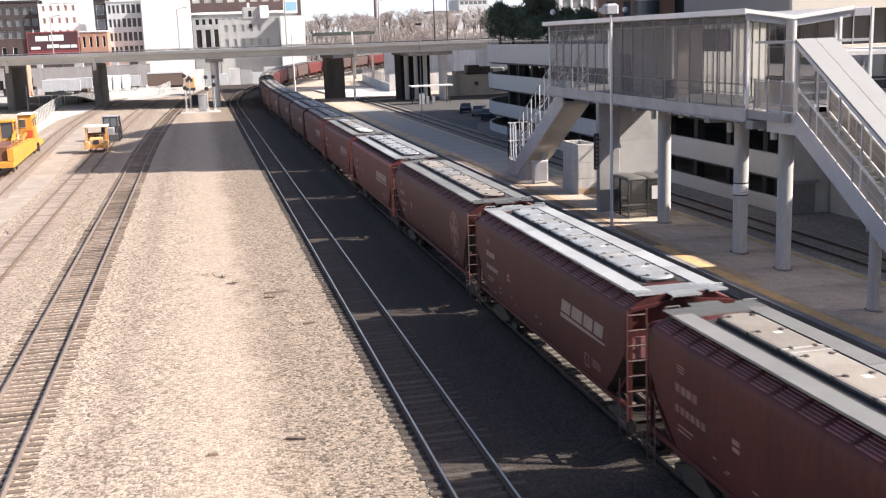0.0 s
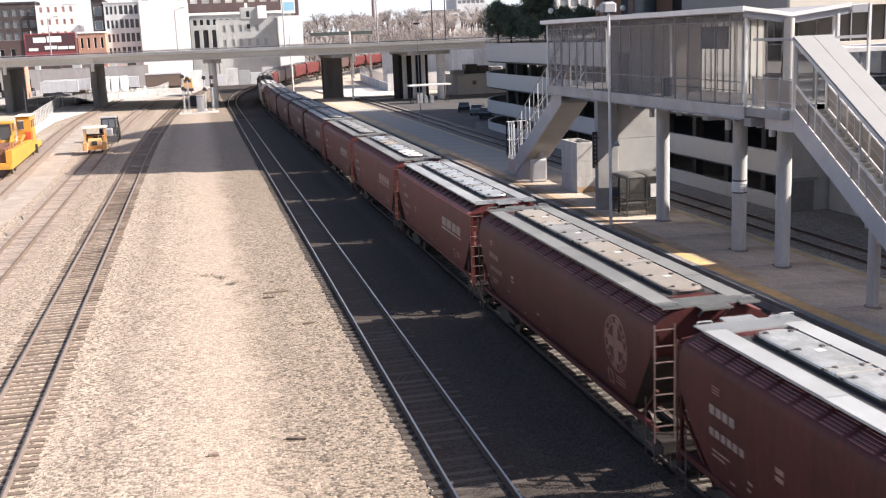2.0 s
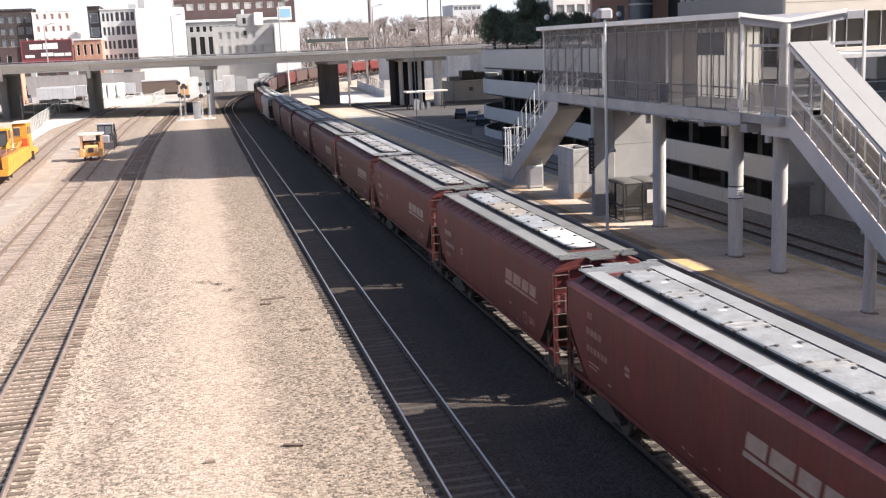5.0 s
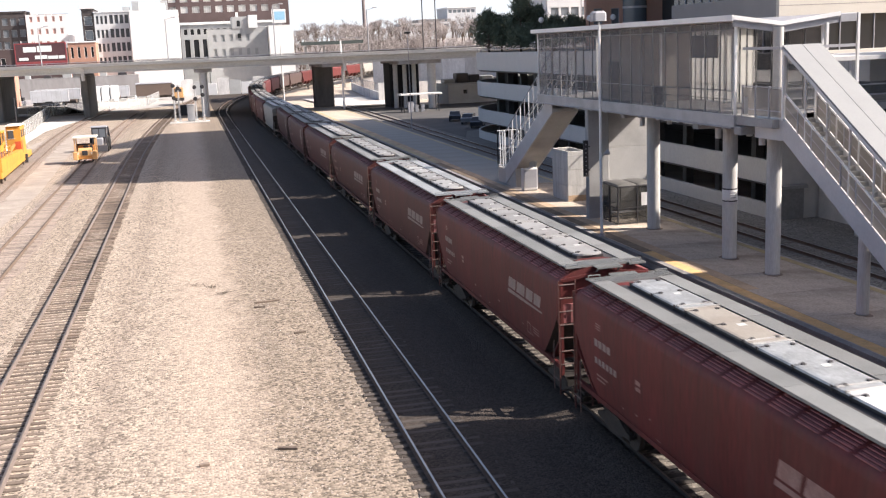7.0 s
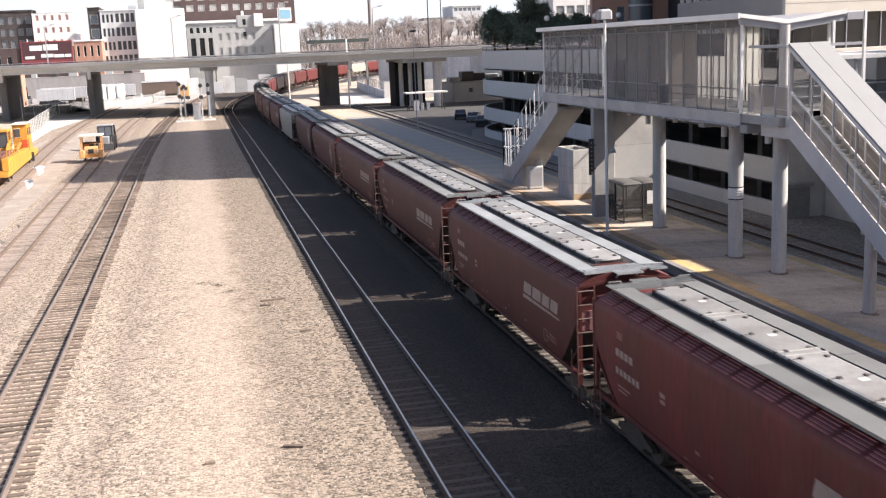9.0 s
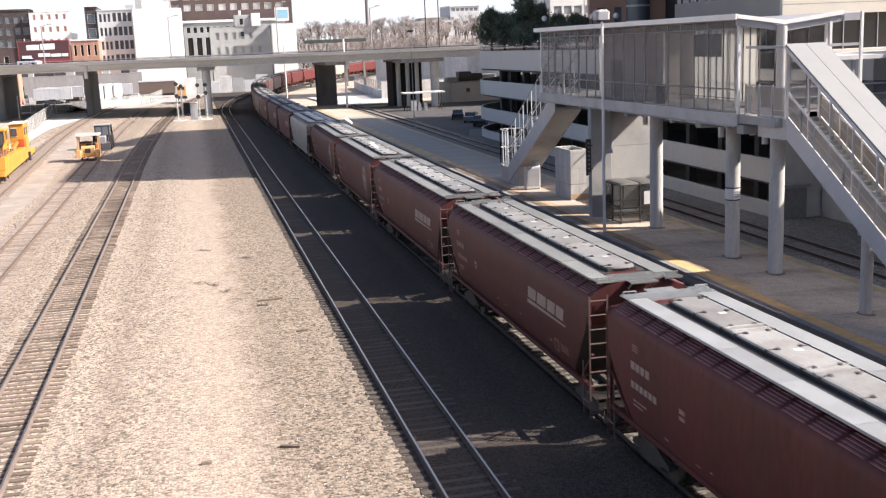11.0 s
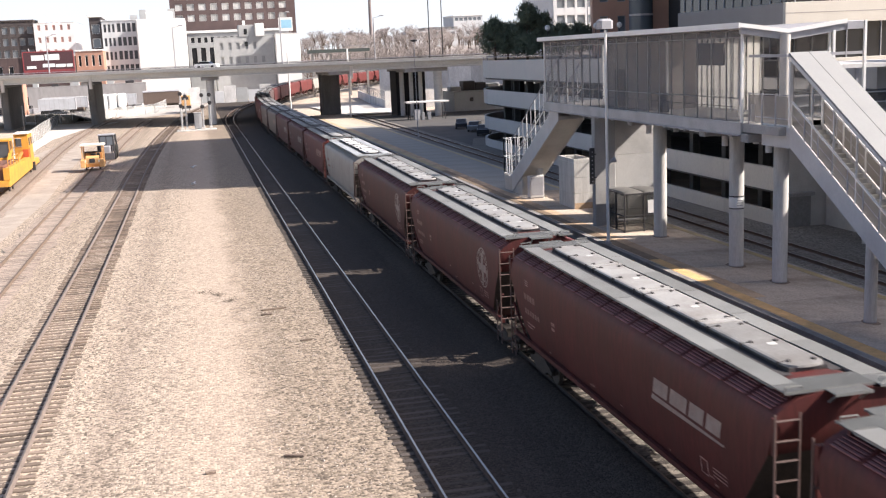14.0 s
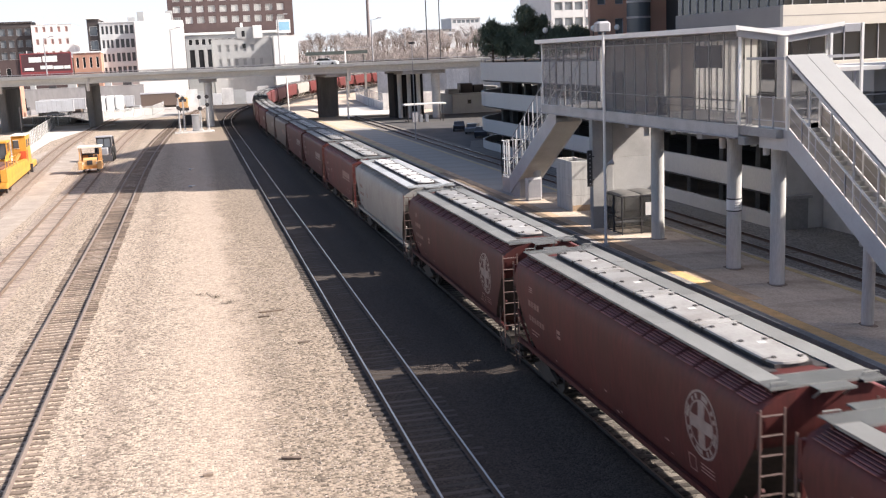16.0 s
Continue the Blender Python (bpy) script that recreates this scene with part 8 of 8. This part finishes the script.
    part("cabinet", Build().cbox(1.4, 2.4, 0.5, 1.2, 0, 1.9, 0.04), STEEL_GREY, c)
    for x in (2.6, 3.7):
        part("vending_box", Build().cbox(x, x + 0.6, 0.4, 1.0, 0, 1.3, 0.04), mat("pale_box", (0.22, 0.23, 0.25), 0.5, bump=0), c)


DARK_SOIL = mat("dark_soil", (0.13, 0.113, 0.096), 0.95, vary=0.4, scale=0.8, fine=8, bump=0.5)
DOCK_WALL = mat("dock_wall", (0.36, 0.345, 0.34), 0.85, vary=0.2, scale=0.15, fine=1.2, bump=0.05, dirt=(0.2, 0.18, 0.175), dirt_amount=0.7, dirt_scale=0.15, stretch=(1, 1, 0.4))
YARD_PAVING = mat("yard_paving", (0.42, 0.395, 0.365), 0.9, vary=0.25, scale=0.12, fine=1.5, bump=0.1, dirt=(0.22, 0.2, 0.185), dirt_amount=0.7, dirt_scale=0.12)
TRAILER_SKIN = mat("trailer_skin", (0.5, 0.515, 0.54), 0.5, vary=0.12, scale=0.4, fine=4, bump=0.03, dirt=(0.36, 0.36, 0.36), dirt_amount=0.6, dirt_scale=0.5)
PALE_ROAD = mat("pale_concrete_road", (0.56, 0.53, 0.49), 0.9, vary=0.12, scale=0.2, fine=4, bump=0.1, dirt=(0.4, 0.37, 0.33), dirt_amount=0.5, dirt_scale=0.15)


def bird(name, label):
    b = thing(name, None, label, "bird")
    part("body", Build().lathe([(0.02, -0.22), (0.07, -0.1), (0.085, 0.02), (0.06, 0.14), (0.02, 0.2)], 10, at=Matrix.Rotation(-math.pi / 2, 4, "X")), BIRD_WHITE, b, smooth=True)
    part("tail", Build().add([(-0.03, -0.2, 0), (0.03, -0.2, 0), (0.07, -0.36, 0.01), (-0.07, -0.36, 0.01), (0, -0.28, 0.015)], [(0, 1, 4), (1, 2, 4), (2, 3, 4), (3, 0, 4)]), BIRD_WHITE, b)
    wings = []
    for s in (-1, 1):
        wg = Build().add([(0, 0.14, 0.01), (0, -0.14, 0.01), (s * 0.3, -0.15, 0.02), (s * 0.36, 0.12, 0.02), (s * 0.6, -0.1, 0.0), (s * 0.15, 0, 0.05)], [(0, 1, 5), (1, 2, 5), (2, 3, 5), (3, 0, 5), (2, 4, 3)])
        wings.append((s, part("wing", wg, BIRD_WHITE, b)))
    return b, wings


BIRD_WHITE = mat("bird_feathers", (0.62, 0.62, 0.63), 0.8, vary=0.1, bump=0)


def yard_litter():
    """Dry weeds and scraps on the ballast."""
    rng = random.Random(5)
    for x, y in WEEDS:
        t = thing("weed_tuft", pose(x, y, -0.2), "dry dead weed tuft in the ballast", "weed", "dead weeds on the ballast")
        b = Build()
        for k in range(60):
            a, l = rng.uniform(0, 6.283), rng.uniform(0.15, 0.55)
            c = Vector((rng.gauss(0, 0.16), rng.gauss(0, 0.2), 0))
            d = Vector((math.cos(a) * l, math.sin(a) * l, rng.uniform(0.02, 0.14)))
            w = d.cross(Vector((0, 0, 1))).normalized() * 0.012
            b.add([c - w, c + w, c + d], [(0, 1, 2)])
        part("stalks", b, DRY_WEED, t)
    for x, y, l, r in SCRAPS:
        b = Build().cbox(-l / 2, l / 2, -0.06, 0.06, 0, 0.07, 0.01)
        solid("scrap_board", b, TIE_WOOD, "dark scrap of tie wood on the ballast", "scrap", "scraps on the ballast", at=pose(x, y, -0.19, 0, 0, r))


DRY_WEED = mat("dry_weed", (0.1, 0.08, 0.06), 0.95, vary=0.3, bump=0)
WEEDS = ((0.33, 53.6), (0.95, 52.0), (-0.3, 54.3))
SCRAPS = ((2.8, 49.2, 1.2, 8), (2.4, 48.2, 0.5, -5), (2.0, 30.0, 0.6, -20), (-0.43, 29.5, 0.3, 5), (3.7, 43.0, 0.5, 10))


def loose_stones():
    """Crushed stones that stand proud of the ballast near the viewer."""
    rng = np.random.default_rng(3)
    n = 26000
    y = 13.5 + 60 * rng.random(n) ** 1.7
    x = np.where(rng.random(n) < 0.8, rng.uniform(-10, 5.2, n), rng.uniform(-14, 5.0, n))
    keep = (np.abs(x + 6.66) > 1.35) & ((np.abs(x) > 1.5) | (rng.random(n) < 0.4))
    x, y = x[keep], y[keep]
    n = len(x)
    s = rng.uniform(0.02, 0.055, n)
    base = np.array([(1, 0, 0), (-0.5, 0.87, 0), (-0.5, -0.87, 0), (0.2, 0.1, 0.5)])
    a = rng.uniform(0, 6.283, n)
    v = np.empty((n, 4, 3))
    jit = rng.uniform(0.7, 1.3, (n, 4, 3))
    p = base[None] * jit
    v[:, :, 0] = x[:, None] + s[:, None] * (p[:, :, 0] * np.cos(a)[:, None] - p[:, :, 1] * np.sin(a)[:, None])
    v[:, :, 1] = y[:, None] + s[:, None] * (p[:, :, 0] * np.sin(a)[:, None] + p[:, :, 1] * np.cos(a)[:, None])
    v[:, :, 2] = -0.2 + s[:, None] * p[:, :, 2]
    k = (np.arange(n) * 4)[:, None, None]
    f = (np.array([(0, 1, 3), (1, 2, 3), (2, 0, 3)])[None] + k).reshape(-1, 3)
    me = bpy.data.meshes.new("loose_stones")
    me.from_pydata(v.reshape(-1, 3).tolist(), [], f.tolist())
    me.materials.append(STONE)
    tagged(new("loose_stones", me), "loose crushed stones lying on the ballast", "stones", kind="stuff")


STONE = mat("crushed_stone", (0.42, 0.36, 0.31), 0.9, vary=0.5, scale=8, fine=30, bump=0)


# seconds and place of the two pigeons
FLIGHT_ONE = [(0.0, -16.2, 39.67, 5.62),
    (7.5, -11.23, 45.86, 6.2),
    (8.6, -8.28, 49.46, 6.2),
    (8.8, -7.63, 49.54, 6.34),
    (9.0, -6.91, 49.68, 6.7),
    (9.2, -5.76, 49.9, 6.99),
    (9.7, -2.3, 53.06, 7.42),
    (10.3, 3.6, 55.94, 7.5),
    (10.9, 8.71, 56.74, 6.49),
    (11.3, 11.72, 62.0, 4.8),
    (11.7, 10.23, 60.5, 4.48),
    (12.1, 9.85, 72.0, 3.01),
    (12.5, 8.7, 85.0, 2.02),
    (12.9, 6.63, 95.0, 1.07),
    (13.3, 3.65, 101.0, 0.57),
    (13.8, 0.84, 104.5, 0.15),
    (14.0, -0.81, 104.9, -0.08),
    (14.1, -0.85, 105.0, -0.1),
    (16.0, -0.85, 105.0, -0.1)]
FLIGHT_TWO = [(0.0, -17.06, 39.24, 5.34),
    (7.9, -11.3, 45.86, 6.27),
    (8.9, -7.92, 49.46, 6.06),
    (9.0, -7.42, 49.61, 6.13),
    (9.2, -6.34, 49.75, 6.27),
    (9.8, -2.45, 54.43, 6.63),
    (10.5, 4.1, 58.75, 7.28),
    (11.2, 10.3, 62.0, 7.31),
    (11.8, 12.67, 72.0, 5.96),
    (12.4, 10.47, 79.0, 4.64),
    (12.7, 9.29, 92.0, 3.11),
    (13.0, 7.79, 103.0, 2.03),
    (13.3, 5.31, 111.0, 1.2),
    (13.8, 0.48, 121, 0.2),
    (14.0, -0.84, 122.4, -0.08),
    (14.1, -0.88, 122.5, -0.1),
    (16.0, -0.88, 122.5, -0.1)]


def fly(bird_, wings, flight):
    rows = []
    heading = 0.0
    for k, (t, x, y, z) in enumerate(flight):
        n = flight[min(k + 1, len(flight) - 1)]
        o = flight[max(k - 1, 0)]
        if math.hypot(n[1] - o[1], n[2] - o[2]) > 0.3:
            heading = math.degrees(math.atan2(-(n[1] - o[1]), n[2] - o[2]))
        rows.append((t, pose(x, y, z, 0, 0, heading)))
    # no turn of more than a quarter circle from row to row
    fine = []
    for (t0, m0), (t1, m1) in zip(rows, rows[1:]):
        for q in (0, 1, 2):
            f = q / 3
            fine.append((t0 + (t1 - t0) * f, m0.lerp(m1, f)))
    fine.append(rows[-1])
    walk(bird_, fine)
    for s, wing in wings:
        flap, t, up = [(0.0, pose(0, 0, 0, 0, -s * 20, 0))], 8.0, 1
        while t < 13.95:
            flap.append((t, pose(0, 0, 0, 0, -s * (38 if up > 0 else -32), 0)))
            up, t = -up, t + 2 / 30
        # wings folded back along the body once it stands on the ballast
        flap += [(14.0, pose(0, 0, 0, 0, -s * 20, 0)), (14.15, pose(0, 0, 0, 0, -s * 8, -s * 70)), (16.0, pose(0, 0, 0, 0, -s * 8, -s * 70))]
        walk(wing, flap)


def road_car_pose(t):
    x = 2.9 + 11.15 * (t - 14.0)
    slope = -0.4 + 0.0018 * (x - 10)
    return pose(x, overpass_y(x) - 4.5, 10.25, 0, 0, math.degrees(math.atan(slope)))


def motions():
    for car, s, L in CARS:
        steps = [0.0, 16.0] if s + L < 215 else [0.5 * k for k in range(33)]
        walk(car, [(t, car_pose(s - SPEED * t, L)) for t in steps])
        if s < 230:
            turn = math.degrees(SPEED / 15 / 0.457)
            for p in car.children_recursive:
                if p.name.startswith("wheelset"):
                    x, y, z = p.location
                    walk(p, [(k / 15, pose(x, y, z, turn * k, 0, 0)) for k in range(241)])
    walk(ROAD_CAR, [(t, road_car_pose(t)) for t in range(17)])
    for (b_, w), f in zip(BIRDS, (FLIGHT_ONE, FLIGHT_TWO)):
        fly(b_, w, f)


ground()
railway_track("left_main_track", left_track, -20, 330, "rusty railway track on weathered wooden ties")
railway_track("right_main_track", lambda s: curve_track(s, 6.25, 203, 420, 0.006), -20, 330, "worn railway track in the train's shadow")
railway_track("train_track", lambda s: grain_track(s, TRAIN_X), -20, 600, "railway track under the grain train", near=0)
railway_track("siding_track", siding_track, 20, 230, "half-buried siding on weathered ties", near=200, dusty=True)
railway_track("machine_track", machine_track, 90, 260, "half-buried curved siding", near=0, dusty=True)
train_bed()
railway_track("station_track", lambda s: (Vector((31.2, s, 0)), 0.0), 20, 215, "railway track behind the platform", near=200)
platform()
footbridge()
for x, y, z1, r, head in ((25.8, 43.5, 6.8, 0.34, True), (25.8, 47.6, 6.8, 0.36, True), (26.0, 57.0, 6.8, 0.38, True), (25.15, 35.7, 3.6, 0.24, False), (25.3, 77.3, 3.9, 0.3, False)):
    column(x, y, 0.2, z1, r, head)
solid("upper_column", Build().lathe([(0.23, 7.62), (0.23, 11.5)], 20, at=Matrix.Translation((25.9, 43.5, 0))), CONCRETE, "round concrete column on the landing", "column", smooth=True)
stair("near_stair", 24.4, 25.9, 40.4, 7.62, -1, 0.6, 12.3, True)
stair("far_stair", 24.2, 26.0, 69.4, 7.62, 1, 0.54, 11.5, False, 1.2, 2.9)
lift_tower()
shelter()
utility_block()
column_sign()
lamp_post(22.3, 55.9, 0.2, 12.0, "box", "tall white platform lamp post with a grey box floodlight")
lamp_post(28.45, 200.0, 0.2, 12.7, "none", "tall slim white lamp post at the platform end", r=0.19)
lamp_post(30.1, 146.0, -0.2, 13.2, "disc", "tall dark lamp post behind the platform", STEEL_GREY, r=0.07)
lamp_post(20.1, 232.0, -0.2, 13.0, "none", "tall slim white lamp post beside the tracks", r=0.17)
lamp_post(-22.3, 150.0, -0.2, 7.0, "none", "slim dark post beside the access road", STEEL_DARK)
garage()
office_tower()
overpass()
city()
haze()
hill()
bare_woods()
garage_roof()
big_machine()
small_machines()
signals()
freight_yard()
yard_litter()
loose_stones()
ROAD_CAR = simple_car("white_car", road_car_pose(0.0), CAR_WHITE, "white car driving over the road bridge")
BIRDS = [bird("pigeon", "pale pigeon that lands on the ballast") for _ in range(2)]
CARS = grain_train()
motions()
